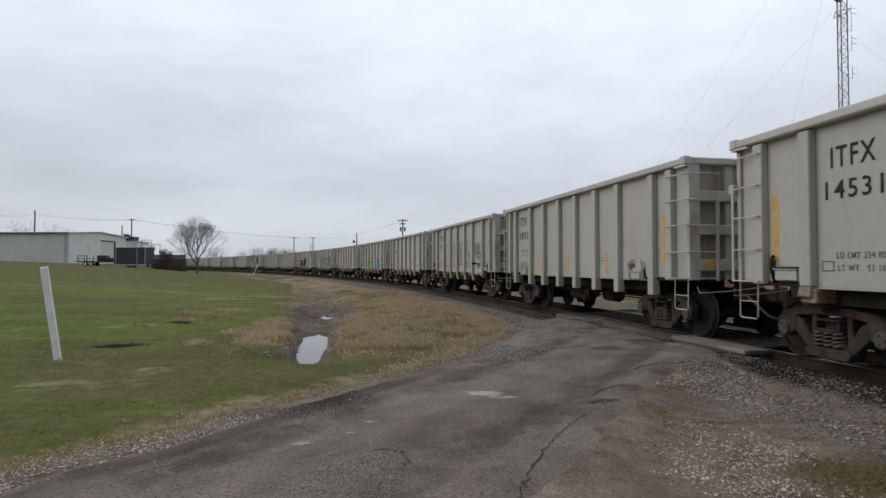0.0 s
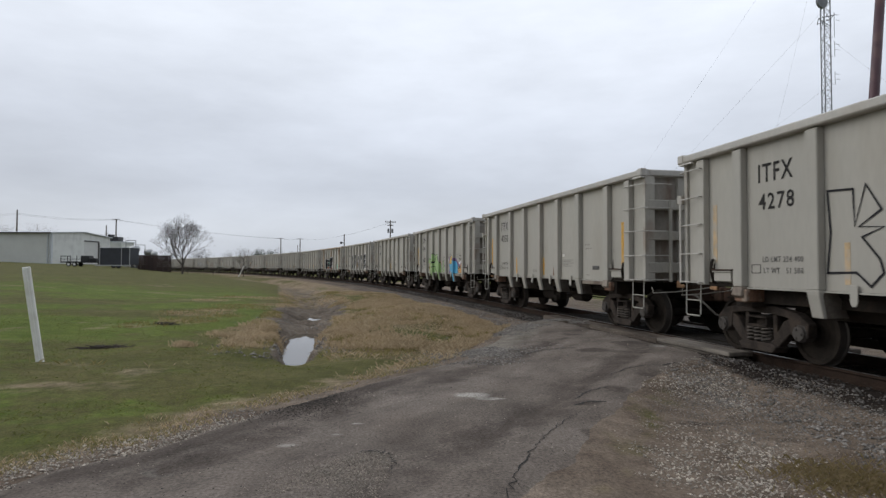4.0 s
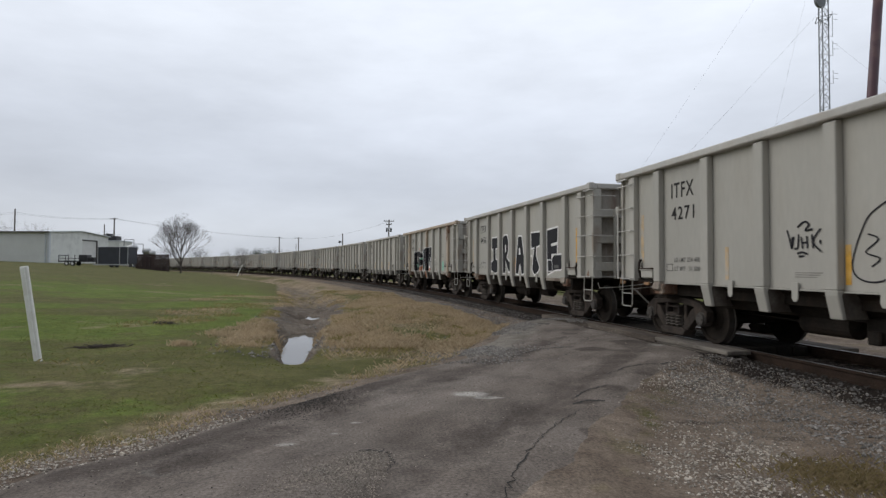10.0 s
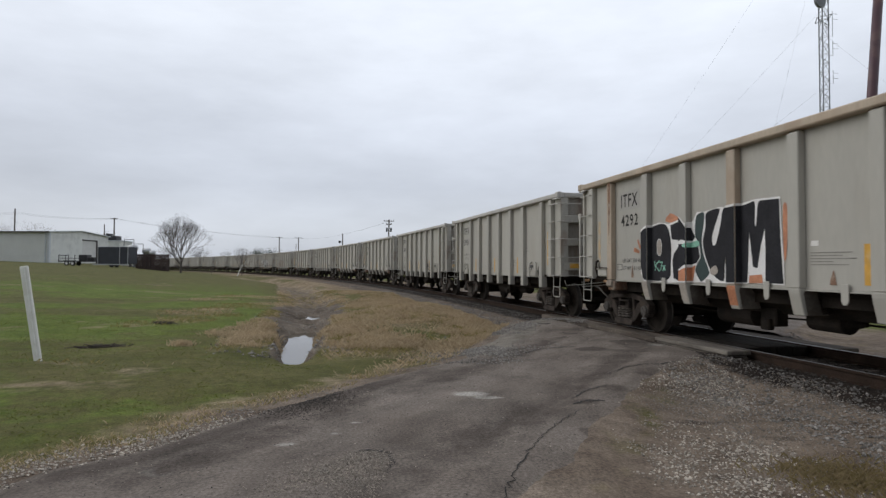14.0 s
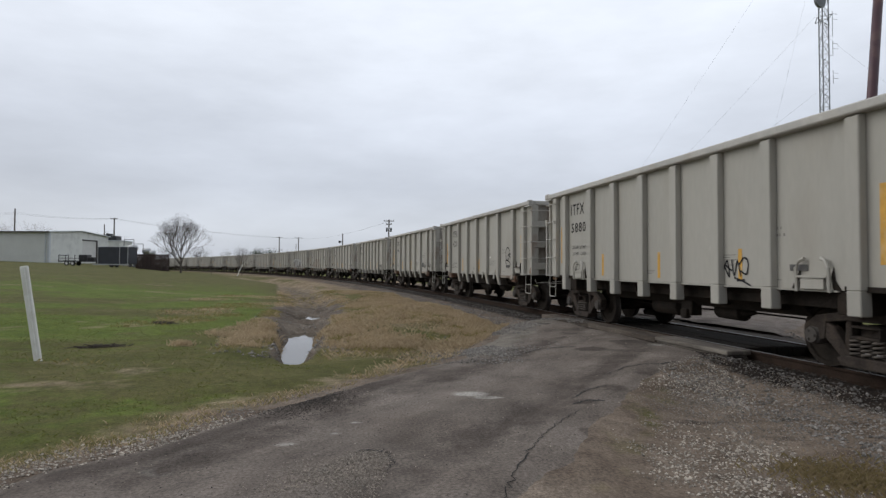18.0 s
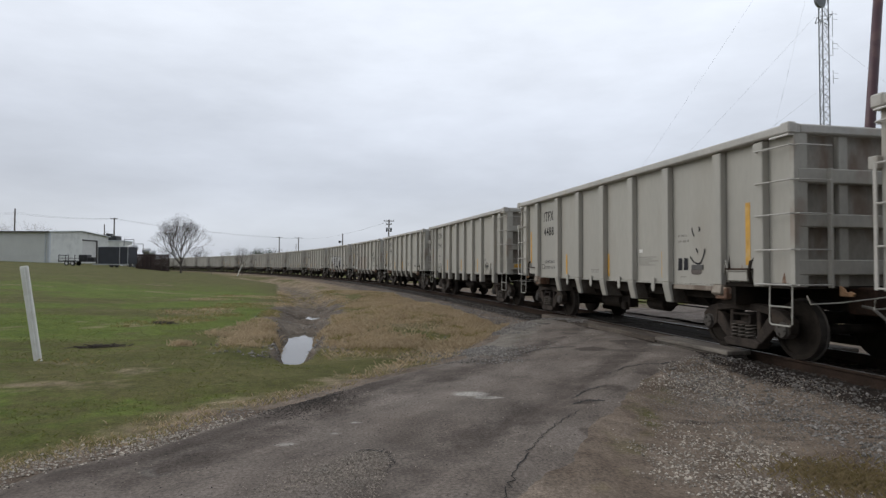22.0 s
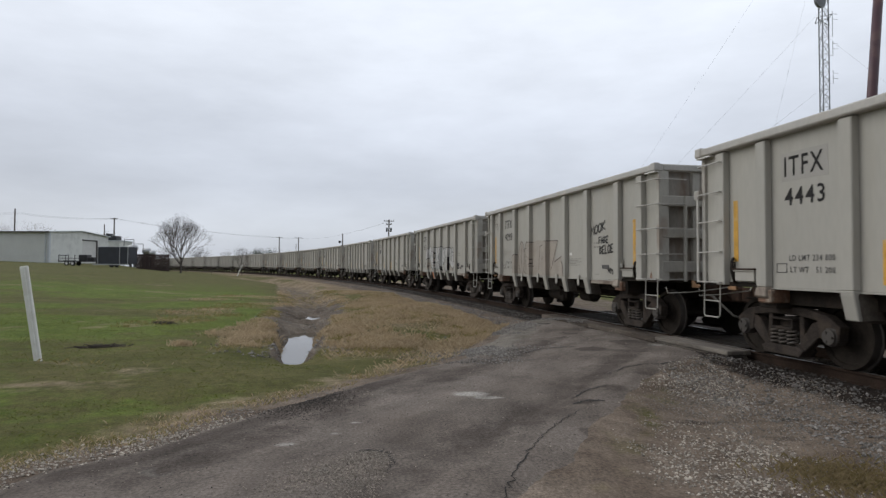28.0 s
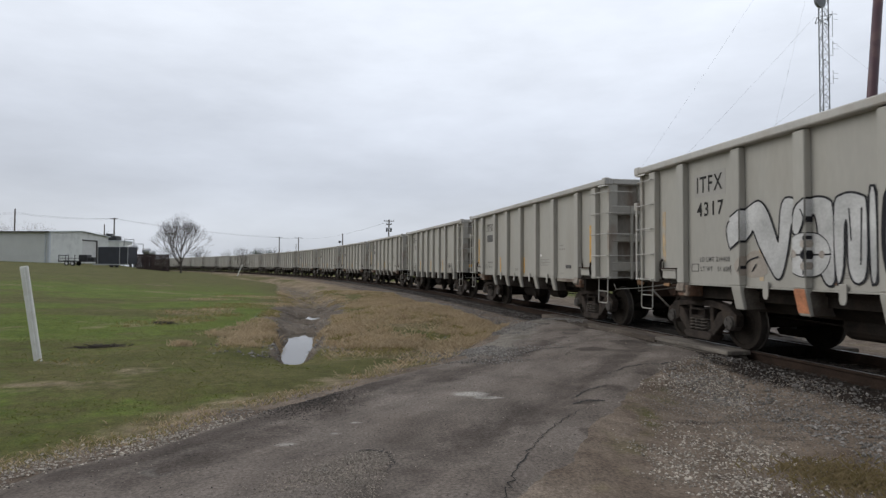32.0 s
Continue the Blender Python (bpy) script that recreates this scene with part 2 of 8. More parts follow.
POLE = mat("weathered_utility_pole", (0.12, 0.10, 0.085), 0.9, 0, 2, 0.25, 0.2, 20, 0.2, stretch=(3, 3, 0.4))
WIRE = mat("dark_wire", (0.05, 0.05, 0.055), 0.6)
WHITE_POST = mat("white_plastic_post", (0.86, 0.86, 0.84), 0.5, 0, 5, 0.06, 0.05, 40, 0.04, (0.55, 0.52, 0.45), 0.3, 3)
BARK = mat("grey_brown_bark", (0.075, 0.064, 0.056), 0.95, 0, 4, 0.3, 0.4, 30, 0.2)
TWIG = mat("thin_brown_twigs", (0.085, 0.07, 0.062), 0.95, 0, 4, 0.2, 0, 30, 0.1)
LEAF_DARK = mat("dark_evergreen_leaf", (0.035, 0.055, 0.025), 0.7, 0, 2, 0.3, 0, 10, 0.2)
RUBBER = mat("tyre_rubber", (0.03, 0.03, 0.03), 0.8, 0, 4, 0.2, 0.1, 30, 0.1)
PAD_CONCRETE = mat("pale_concrete_slab", (0.28, 0.265, 0.24), 0.85, 0, 4, 0.2, 0.1, 40, 0.1)
CRACK = mat("dark_crack_fill", (0.022, 0.020, 0.018), 0.95, 0, 10, 0.3, 0.1, 60, 0.2)

WATER = bpy.data.materials.new("muddy_water")
WATER.use_nodes = True
b_ = WATER.node_tree.nodes["Principled BSDF"]
b_.inputs["Base Color"].default_value = (0.10, 0.085, 0.065, 1)
b_.inputs["Roughness"].default_value = 0.04
b_.inputs["IOR"].default_value = 1.33
t_, u_ = WATER.node_tree.nodes.new("ShaderNodeTexNoise"), WATER.node_tree.nodes.new("ShaderNodeBump")
t_.inputs["Scale"].default_value, u_.inputs["Strength"].default_value, u_.inputs["Distance"].default_value = 5, 0.05, 0.01
WATER.node_tree.links.new(t_.outputs["Fac"], u_.inputs["Height"])
WATER.node_tree.links.new(u_.outputs[0], b_.inputs["Normal"])


def ground_material(name, zones, streaks=False):
    """Earth whose cover follows the mesh attributes named in zones: (attribute, colour a, colour b, noise scale)."""
    m = bpy.data.materials.new(name)
    m.use_nodes = True
    n, l = m.node_tree.nodes, m.node_tree.links
    bsdf = n["Principled BSDF"]
    co = n.new("ShaderNodeTexCoord")

    def nz(scale, detail=5.0, rough=0.6):
        t = n.new("ShaderNodeTexNoise")
        t.inputs["Scale"].default_value, t.inputs["Detail"].default_value, t.inputs["Roughness"].default_value = scale, detail, rough
        l.new(co.outputs["Object"], t.inputs["Vector"])
        return t.outputs["Fac"]

    def ramp(x, a, b, ca, cb):
        r = n.new("ShaderNodeValToRGB")
        r.color_ramp.elements[0].position, r.color_ramp.elements[0].color = a, (*ca, 1)
        r.color_ramp.elements[1].position, r.color_ramp.elements[1].color = b, (*cb, 1)
        l.new(x, r.inputs[0])
        return r.outputs[0]

    def along_road():
        """Wear drawn out along the road by traffic."""
        ends = []
        for key, k in (("along", 1.0), ("across", 2.2)):
            a = n.new("ShaderNodeAttribute")
            a.attribute_name = key
            mu = n.new("ShaderNodeMath")
            mu.operation = "MULTIPLY"
            mu.inputs[1].default_value = k
            l.new(a.outputs["Fac"], mu.inputs[0])
            ends.append(mu.outputs[0])
        cx, t = n.new("ShaderNodeCombineXYZ"), n.new("ShaderNodeTexNoise")
        l.new(ends[0], cx.inputs[0])
        l.new(ends[1], cx.inputs[1])
        t.inputs["Scale"].default_value, t.inputs["Detail"].default_value, t.inputs["Roughness"].default_value = 1.0, 5.0, 0.6
        l.new(cx.outputs[0], t.inputs["Vector"])
        return t.outputs["Fac"]

    col = None
    ragged = nz(2.3, 6)
    for attr, ca, cb, sc in zones:
        here = ramp(nz(sc), 0.33, 0.68, ca, cb)
        if col is None:
            col = here
            continue
        a = n.new("ShaderNodeAttribute")
        a.attribute_name = attr
        add = n.new("ShaderNodeMath")
        add.operation = "ADD"
        l.new(a.outputs["Fac"], add.inputs[0])
        l.new(ragged, add.inputs[1])
        edge = n.new("ShaderNodeMapRange")
        edge.inputs[1].default_value, edge.inputs[2].default_value = 0.85, 1.15
        l.new(add.outputs[0], edge.inputs[0])
        x = n.new("ShaderNodeMix")
        x.data_type = "RGBA"
        l.new(edge.outputs[0], x.inputs["Factor"])
        l.new(col, x.inputs["A"])
        l.new(here, x.inputs["B"])
        col = x.outputs["Result"]
    lumps = n.new("ShaderNodeMix")
    lumps.data_type, lumps.blend_type = "RGBA", "MULTIPLY"
    lumps.inputs["Factor"].default_value = 1
    mid = along_road() if streaks else nz(5.5, 6, 0.65)
    g2 = n.new("ShaderNodeMapRange")
    g2.inputs[1].default_value, g2.inputs[2].default_value, g2.inputs[3].default_value, g2.inputs[4].default_value = 0.32, 0.68, 0.76, 1.26
    l.new(mid, g2.inputs[0])
    l.new(col, lumps.inputs["A"])
    l.new(g2.outputs[0], lumps.inputs["B"])
    col = lumps.outputs["Result"]
    grain = n.new("ShaderNodeMix")
    grain.data_type, grain.blend_type = "RGBA", "MULTIPLY"
    grain.inputs["Factor"].default_value = 1
    fine = nz(38, 4, 0.7)
    g = n.new("ShaderNodeMapRange")
    g.inputs[1].default_value, g.inputs[2].default_value, g.inputs[3].default_value, g.inputs[4].default_value = 0.3, 0.7, 0.55, 1.48
    l.new(fine, g.inputs[0])
    l.new(col, grain.inputs["A"])
    l.new(g.outputs[0], grain.inputs["B"])
    l.new(grain.outputs["Result"], bsdf.inputs["Base Color"])
    bsdf.inputs["Roughness"].default_value = 0.95
    bsdf.inputs["Specular IOR Level"].default_value = 0.12
    b = n.new("ShaderNodeBump")
    b.inputs["Strength"].default_value, b.inputs["Distance"].default_value = 0.55, 0.04
    tot = n.new("ShaderNodeMath")
    tot.operation = "ADD"
    l.new(fine, tot.inputs[0])
    l.new(mid, tot.inputs[1])
    l.new(tot.outputs[0], b.inputs["Height"])
    l.new(b.outputs[0], bsdf.inputs["Normal"])
    return m


EARTH = ground_material("field_earth", (
    ("", (0.080, 0.082, 0.026), (0.126, 0.114, 0.045), 0.7),            # thin turf over the whole field
    ("green", (0.080, 0.114, 0.019), (0.128, 0.160, 0.034), 0.8),
    ("dry", (0.165, 0.125, 0.077), (0.32, 0.25, 0.172), 0.9),
    ("mud", (0.090, 0.072, 0.057), (0.20, 0.168, 0.136), 1.4),
    ("gravel", (0.128, 0.097, 0.074), (0.230, 0.186, 0.147), 1.2),
    # track bed: dark dirt plus the shade under the cars, as colour
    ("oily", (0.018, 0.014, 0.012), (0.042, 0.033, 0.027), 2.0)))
ASPHALT = ground_material("worn_asphalt", (
    ("", (0.140, 0.117, 0.100), (0.203, 0.175, 0.152), 0.9),
    ("grit", (0.16, 0.14, 0.115), (0.235, 0.215, 0.185), 1.6),
    ("pale", (0.26, 0.24, 0.215), (0.40, 0.375, 0.34), 7.0),
    ("dark", (0.080, 0.066, 0.057), (0.122, 0.102, 0.088), 2.0)), True)

# ---- mesh helpers ----
class Geo:
    """Collects boxes, tubes, prisms and plates into one mesh."""

    def __init__(self):
        self.v, self.f = [], []

    def add(self, verts, faces):
        k = len(self.v)
        self.v += [tuple(p) for p in verts]
        self.f += [tuple(i + k for i in f) for f in faces]
        return self

    def box(self, x0, x1, y0, y1, z0, z1):
        return self.add([(x, y, z) for x in (x0, x1) for y in (y0, y1) for z in (z0, z1)],
                        [(0, 1, 3, 2), (4, 6, 7, 5), (0, 4, 5, 1), (2, 3, 7, 6), (0, 2, 6, 4), (1, 5, 7, 3)])

    def loft(self, rings, caps=True):
        """Quads between equal rings of points."""
        n = len(rings[0])
        verts = [p for r in rings for p in r]
        faces = []
        for i in range(len(rings) - 1):
            for j in range(n):
                a, b = i * n + j, i * n + (j + 1) % n
                faces.append((a, b, b + n, a + n))
        if caps:
            faces += [tuple(range(n))[::-1], tuple(range((len(rings) - 1) * n, len(rings) * n))]
        return self.add(verts, faces)

    def tube(self, path, r, sides=6, r_end=None):
        """A round bar along a path."""
        path = [Vector(p) for p in path]
        rings = []
        for i, p in enumerate(path):
            d = (path[min(i + 1, len(path) - 1)] - path[max(i - 1, 0)]).normalized()
            a = d.cross(Vector((0, 0, 1)) if abs(d.z) < 0.9 else Vector((1, 0, 0))).normalized()
            b = d.cross(a)
            rr = r if r_end is None else r + (r_end - r) * i / (len(path) - 1)
            rings.append([p + rr * (math.cos(q) * a + math.sin(q) * b) for q in (2 * math.pi * j / sides for j in range(sides))])
        return self.loft(rings)

    def lathe(self, profile, sides=24, axis="y", at=(0, 0, 0)):
        """A turned body: profile of (along, radius)."""
        rings = []
        for s, r in profile:
            ring = []
            for j in range(sides):
                q = 2 * math.pi * j / sides
                c, n = r * math.cos(q), r * math.sin(q)
                p = {"y": (c, s, n), "x": (s, c, n), "z": (c, n, s)}[axis]
                ring.append(tuple(u + w for u, w in zip(p, at)))
            rings.append(ring)
        return self.loft(rings)

    def plate(self, outline, y0, y1):
        """An outline in x and z, given thickness from y0 to y1."""
        return self.loft([[(x, y0, z) for x, z in outline], [(x, y1, z) for x, z in outline]])

    def mesh(self, name, material, bevel=0.0, smooth=False):
        me = bpy.data.meshes.new(name)
        me.from_pydata(self.v, [], self.f)
        bm = bmesh.new()
        bm.from_mesh(me)
        bmesh.ops.recalc_face_normals(bm, faces=bm.faces)
        if bevel:
            hard = [q for q in bm.edges if q.is_manifold and q.calc_face_angle(0) > 0.6]
            bmesh.ops.bevel(bm, geom=hard, offset=bevel, segments=1, affect="EDGES", clamp_overlap=True)
        bm.to_mesh(me)
        bm.free()
        if smooth:
            for p in me.polygons:
                p.use_smooth = True
        me.materials.append(material)
        return me


def part(name, data, parent, label="", at=None):
    """Links a mesh as one part under a thing or under another part."""
    ob = new(name, data)
    ob.parent = parent
    if at is not None:
        ob.matrix_basis = at
    return tagged(ob, label)


def thing(name, label, category, at=None, group="", kind=""):
    ob = new(name)
    ob.empty_display_size = 0.2
    if at is not None:
        ob.matrix_basis = at
    return tagged(ob, label, category, group, kind)


def grid_mesh(name, xs, ys, zs, material, keep=None, attrs=()):
    """A sheet over a rectangular net of points."""
    nx, ny = xs.shape[1], xs.shape[0]
    idx = np.arange(nx * ny).reshape(ny, nx)
    quads = np.stack([idx[:-1, :-1], idx[:-1, 1:], idx[1:, 1:], idx[1:, :-1]], -1)
    if keep is not None:
        quads = quads[keep]
    quads = quads.reshape(-1, 4)
    me = bpy.data.meshes.new(name)
    me.from_pydata(np.stack([xs.ravel(), ys.ravel(), zs.ravel()], -1).tolist(), [], quads.tolist())
    for key, val in attrs:
        me.attributes.new(key, "FLOAT", "POINT").data.foreach_set("value", val.ravel().astype(np.float32))
    me.materials.append(material)
    me.polygons.foreach_set("use_smooth", np.ones(len(me.polygons), bool))
    me.update()
    return me


def step(x, a, b):
    t = np.clip((x - a) / (b - a), 0, 1)
    return t * t * (3 - 2 * t)


def wob(x, y, k, seed=0.0):
    """Smooth unevenness between -1 and 1, wave length about 6 / k metres."""
    return (np.sin(k * (x * 1.0 + y * 0.37) + seed) + np.sin(k * (y * 1.31 - x * 0.58) + 1.7 * seed + 1)
            + np.sin(k * 1.9 * (x * 0.71 - y * 0.93) + 2.3 * seed + 2) * 0.6 + np.sin(k * 2.7 * (x * 0.4 + y * 0.81) + seed) * 0.4) / 3.0


_table = np.random.default_rng(77).random((128, 128))


def fbm(x, y, size, octaves=4):
    """Cloudy noise between 0 and 1; size: metres of the largest lumps."""
    out, amp, tot = 0.0, 1.0, 0.0
    for k in range(octaves):
        u, v = np.asarray(x) / size * 2 ** k + 17.3 * k, np.asarray(y) / size * 2 ** k + 5.1 * k
        i, j = np.floor(u).astype(int), np.floor(v).astype(int)
        a, b = u - i, v - j
        a, b = a * a * (3 - 2 * a), b * b * (3 - 2 * b)
        t = _table
        n = (t[i % 128, j % 128] * (1 - a) + t[(i + 1) % 128, j % 128] * a) * (1 - b) + (t[i % 128, (j + 1) % 128] * (1 - a) + t[(i + 1) % 128, (j + 1) % 128] * a) * b
        out, tot, amp = out + amp * n, tot + amp, amp * 0.55
    return out / tot


# ---- the railway's line ----
# the track comes out of a long left-hand bend and runs past the tripod; s metres along it, s = 0 near the crossing
S0, S1, DS = -460.0, 90.0, 0.5
line_s = np.arange(S0, S1 + DS, DS)
bent = np.clip(line_s, -190, 45)
line_h = radians(168.52) + 0.00287 * bent - 0.0000028 * bent ** 2 - 0.000000033 * bent ** 3
line_x, line_y = np.zeros_like(line_s), np.zeros_like(line_s)
line_x[1:] = np.cumsum(np.sin((line_h[1:] + line_h[:-1]) / 2)) * DS
line_y[1:] = np.cumsum(np.cos((line_h[1:] + line_h[:-1]) / 2)) * DS
i0 = int(round(-S0 / DS))
line_x += 5.69 - line_x[i0]
line_y += 12.20 - line_y[i0]
GRADE = -0.0031


def rail_z(s):
    return GRADE * np.clip(s, -260, 60)


def on_line(s):
    """Point of the track's middle at rail height."""
    return Vector((float(np.interp(s, line_s, line_x)), float(np.interp(s, line_s, line_y)), float(rail_z(s))))


def line_frame(s):
    """Pose with x along the travel, y to the left, z up."""
    h = float(np.interp(s, line_s, line_h))
    return Matrix.Translation(on_line(s)) @ Matrix.Rotation(math.pi / 2 - h, 4, "Z")


def beside(x, y):
    """For points: s, and the distance to the right of the travel (towards the tripod is positive)."""
    s = np.interp(-np.asarray(y), -line_y, line_s)
    for _ in range(3):
        h = np.interp(s, line_s, line_h)
        s = s + (x - np.interp(s, line_s, line_x)) * np.sin(h) + (y - np.interp(s, line_s, line_y)) * np.cos(h)
        s = np.clip(s, S0, S1)
    h = np.interp(s, line_s, line_h)
    return s, (x - np.interp(s, line_s, line_x)) * np.cos(h) - (y - np.interp(s, line_s, line_y)) * np.sin(h)


# ---- ground ----
ROAD_LINE = np.array([(-9.0, -12.0), (-4.3, -2.0), (-1.05, 5.0), (0.55, 8.0), (2.1, 10.6), (4.4, 14.6), (8.4, 20.0), (19.0, 32.0), (60.0, 76.0)])
ROAD_HALF = np.array([1.9, 1.75, 1.75, 1.75, 1.9, 3.0, 2.9, 2.7, 2.7])
DITCH = np.array([(-2.72, 11.2), (-3.85, 17.0), (-4.75, 22.0), (-6.0, 29.0), (-9.6, 42.0), (-14.5, 60.0), (-26.0, 82.0), (-46.0, 118.0)])


def to_path(x, y, pts):
    """Distance from a polyline, sign positive on its right, and the share along it."""
    best = np.full(np.shape(x), 1e9)
    side, along = np.zeros(np.shape(x)), np.zeros(np.shape(x))
    for i in range(len(pts) - 1):
        a, b = pts[i], pts[i + 1]
        d = b - a
        t = np.clip(((x - a[0]) * d[0] + (y - a[1]) * d[1]) / (d @ d), 0, 1)
        px, py = x - a[0] - t * d[0], y - a[1] - t * d[1]
        r = np.hypot(px, py)
        cr = d[0] * py - d[1] * px
        m = r < best
        best = np.where(m, r, best)
        side = np.where(m, np.where(cr < 0, 1.0, -1.0), side)
        along = np.where(m, i + t, along)
    return best * side, along


def road_edge(x, y):
    """Metres inside the road's edge (negative outside)."""
    d, a = to_path(x, y, ROAD_LINE)
    return np.interp(a, np.arange(len(ROAD_HALF)), ROAD_HALF) - np.abs(d) + 0.5 * (fbm(x, y, 1.5) - 0.5) + 0.05 * wob(x, y, 6.0, 1)


def height(x, y):
    x, y = np.asarray(x, float), np.asarray(y, float)
    s, lat = beside(x, y)
    zr = rail_z(s)
    # the field climbs gently away from the line
    field = -0.20 + 0.0335 * np.clip(-x - 6, 0, 95) + 0.05 * wob(x, y, 0.25) * step(-x, 4, 14) + 0.02 * wob(x, y, 1.1, 2)
    near_line = zr - 0.30
    w = step(np.abs(lat), 3.0, 9.0) * (lat > 0) * step(-x, -3, 6)
    far = step(lat, 6.0, 26.0)
    side = np.where(lat > 0, near_line + (field - near_line) * (far + (np.maximum(far, w) - far) * step(36 - y, 0, 14)), zr - 0.34 + 0.05 * step(-lat, 3, 12))
    z = side + 0.02 * wob(x, y, 2.3, 5)
    # bank of dead grass between ditch and ballast
    z = z + 0.30 * np.exp(-(((x + 0.9) / 2.0) ** 2 + ((y - 20.0) / 5.5) ** 2))
    bank = np.exp(-(((x + 0.9) / 2.6) ** 2 + ((y - 20.0) / 6.5) ** 2))
    z = z + bank * (0.26 * (fbm(x, y, 1.7) - 0.5) + 0.10 * (fbm(x + 5, y, 0.6) - 0.5))
    z = z + 0.18 * np.exp(-(((x + 3.4) / 2.2) ** 2 + ((y - 33.0) / 6.0) ** 2))
    # ditch
    d, a = to_path(x, y, DITCH)
    head = step(a + 0.25 * (fbm(x, y, 0.6) - 0.5) - 0.30 * (d / 0.40) ** 2 * (a < 0.6), -0.04, 0.24)
    wide = 0.34 + 0.20 * np.minimum(a, 4) + 0.5 * (fbm(x, y, 1.3) - 0.40) + 0.3 * (fbm(x + 2, y, 0.5) - 0.5)
    z = z - (0.60 - 0.26 * step(a, 1.12, 1.45) + 0.17 * np.exp(-((a - 1.78) / 0.07) ** 2) + 0.34 * np.exp(-((a - 2.20) / 0.10) ** 2) + 0.3 * (fbm(x + 9, y, 0.9) - 0.5) + 0.34 * (fbm(x + 4, y + 2, 0.38, 3) - 0.5)) * head * np.exp(-np.abs(d / wide) ** 3)
    z = z - 0.17 * np.exp(-(((x + 2.75) / 0.85) ** 2 + ((y - 11.5) / 1.1) ** 2))
    z = z - 0.30 * np.exp(-(((x + 5.08) / 0.42) ** 2 + ((y - 23.2) / 0.75) ** 2)) - 0.16 * np.exp(-(((x + 4.55) / 0.25) ** 2 + ((y - 21.4) / 0.5) ** 2))
    # ballast shoulder
    z = np.where(np.abs(lat) < 2.6, np.maximum(z, zr - 0.19 + 0.05 * step(np.abs(lat), 0.78, 0.95) - 0.19 * step(np.abs(lat), 1.35, 2.6)), z)
    # the road lifts to the rails
    inside = step(road_edge(x, y), -0.9, 0.3)
    lift = zr - 0.19 + (0.15) * (1 - step(np.abs(lat), 1.9, 5.5))
    return np.where(inside > 0, z + (np.maximum(z, np.minimum(lift, -0.03)) - z) * inside, z)


def ground_attrs(x, y):
    s, lat = beside(x, y)
    d, a = to_path(x, y, DITCH)
    e = road_edge(x, y)
    wv = step(fbm(x, y, 5.0), 0.3, 0.7)
    gravel = np.maximum(step(e, -1.0, 0.0) * 0.75, step(4.6 - np.abs(lat), 0, 1.6) * 0.8)
    right = step(x - 0.55 * y, 1.0 - 3.2, 1.6 - 2.2) * (lat > 0) * (y < 16) * step(e, -30, -0.2)
    gravel = np.maximum(gravel, right * step(-e, -0.2, 0.3) * 1.15)
    mud = step(0.22 + 0.25 * step(a, 0.9, 1.4) + (0.85 + 1.1 * step(a, 1.0, 2.0)) * fbm(x, y, 1.6) - np.abs(d), 0, 0.6) * step(a, 0.0, 0.2) * (0.72 * step(3.2 - a, 0, 0.8) + 0.50 * step(5.4 - a, 0, 0.8))
    dry = np.maximum(step(6.2 + 3.0 * wv - np.abs(lat), 0, 3.0), step(2.0 - np.abs(d), 0, 0.9) * step(a, 0.05, 0.4)) * (y > 9)
    dry = np.maximum(dry * 0.72, step(e, -1.6, -0.5) * 0.56)
    dry = np.maximum(dry, 0.44 * step(fbm(x + 40, y, 3.2), 0.52, 0.72) * step(80 - y, 0, 30) * (lat > 0) * step(-e, 0, 1))
    dry = dry * (0.75 + 0.5 * fbm(x, y, 1.4, 3))
    dry = np.maximum(dry, 0.85 * np.exp(-(((x + 0.5) / 3.0) ** 2 + ((y - 20.5) / 6.0) ** 2)) * (x > -2.6 - 0.1 * (y - 17)) * (0.7 + 0.5 * fbm(x, y, 1.4, 3)))
    for bx, by, ra, rb, k in ((-5.4, 8.4, 2.2, 0.7, 0.46), (-6.2, 10.3, 1.3, 0.35, 0.42), (-11.0, 33.0, 4.0, 1.8, 0.50), (-9.5, 20.0, 5.0, 1.6, 0.30), (-19.0, 36.0, 3.5, 1.4, 0.42), (-4.9, 15.6, 1.0, 1.8, 0.60), (-13.0, 14.0, 3.0, 1.0, 0.34), (-1.2, 13.0, 1.5, 1.9, 0.72), (-3.6, 8.6, 1.6, 0.5, 0.34)):
        dry = np.maximum(dry, k * np.exp(-(((x - bx) / ra) ** 2 + ((y - by) / rb) ** 2)) * (0.6 + 0.8 * fbm(x, y, 1.1, 3)))
    green = (lat > 0) * step(-x - 0.3 * y, -4.5, 1.0) * (0.33 + 0.46 * wv * step(60 - y, 0, 35))
    tuft = np.exp(-(((x - 3.3) / 0.55) ** 2 + ((y - 5.05) / 0.45) ** 2))
    gravel = np.maximum(gravel * (1 - 0.4 * step(tuft, 0.3, 0.7)), 0.6 * step(lat, -8.5, -6.5) * (lat < 0) * (y < 60))
    # last mask: track strip for dirt and under-car shade, plus dark gravel patches
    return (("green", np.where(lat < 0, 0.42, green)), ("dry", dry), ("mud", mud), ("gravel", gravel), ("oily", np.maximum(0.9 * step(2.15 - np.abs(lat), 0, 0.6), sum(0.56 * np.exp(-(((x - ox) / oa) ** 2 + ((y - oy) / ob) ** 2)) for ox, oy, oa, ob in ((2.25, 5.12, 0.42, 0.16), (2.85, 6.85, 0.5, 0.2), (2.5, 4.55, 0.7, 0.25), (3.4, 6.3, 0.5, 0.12))))))


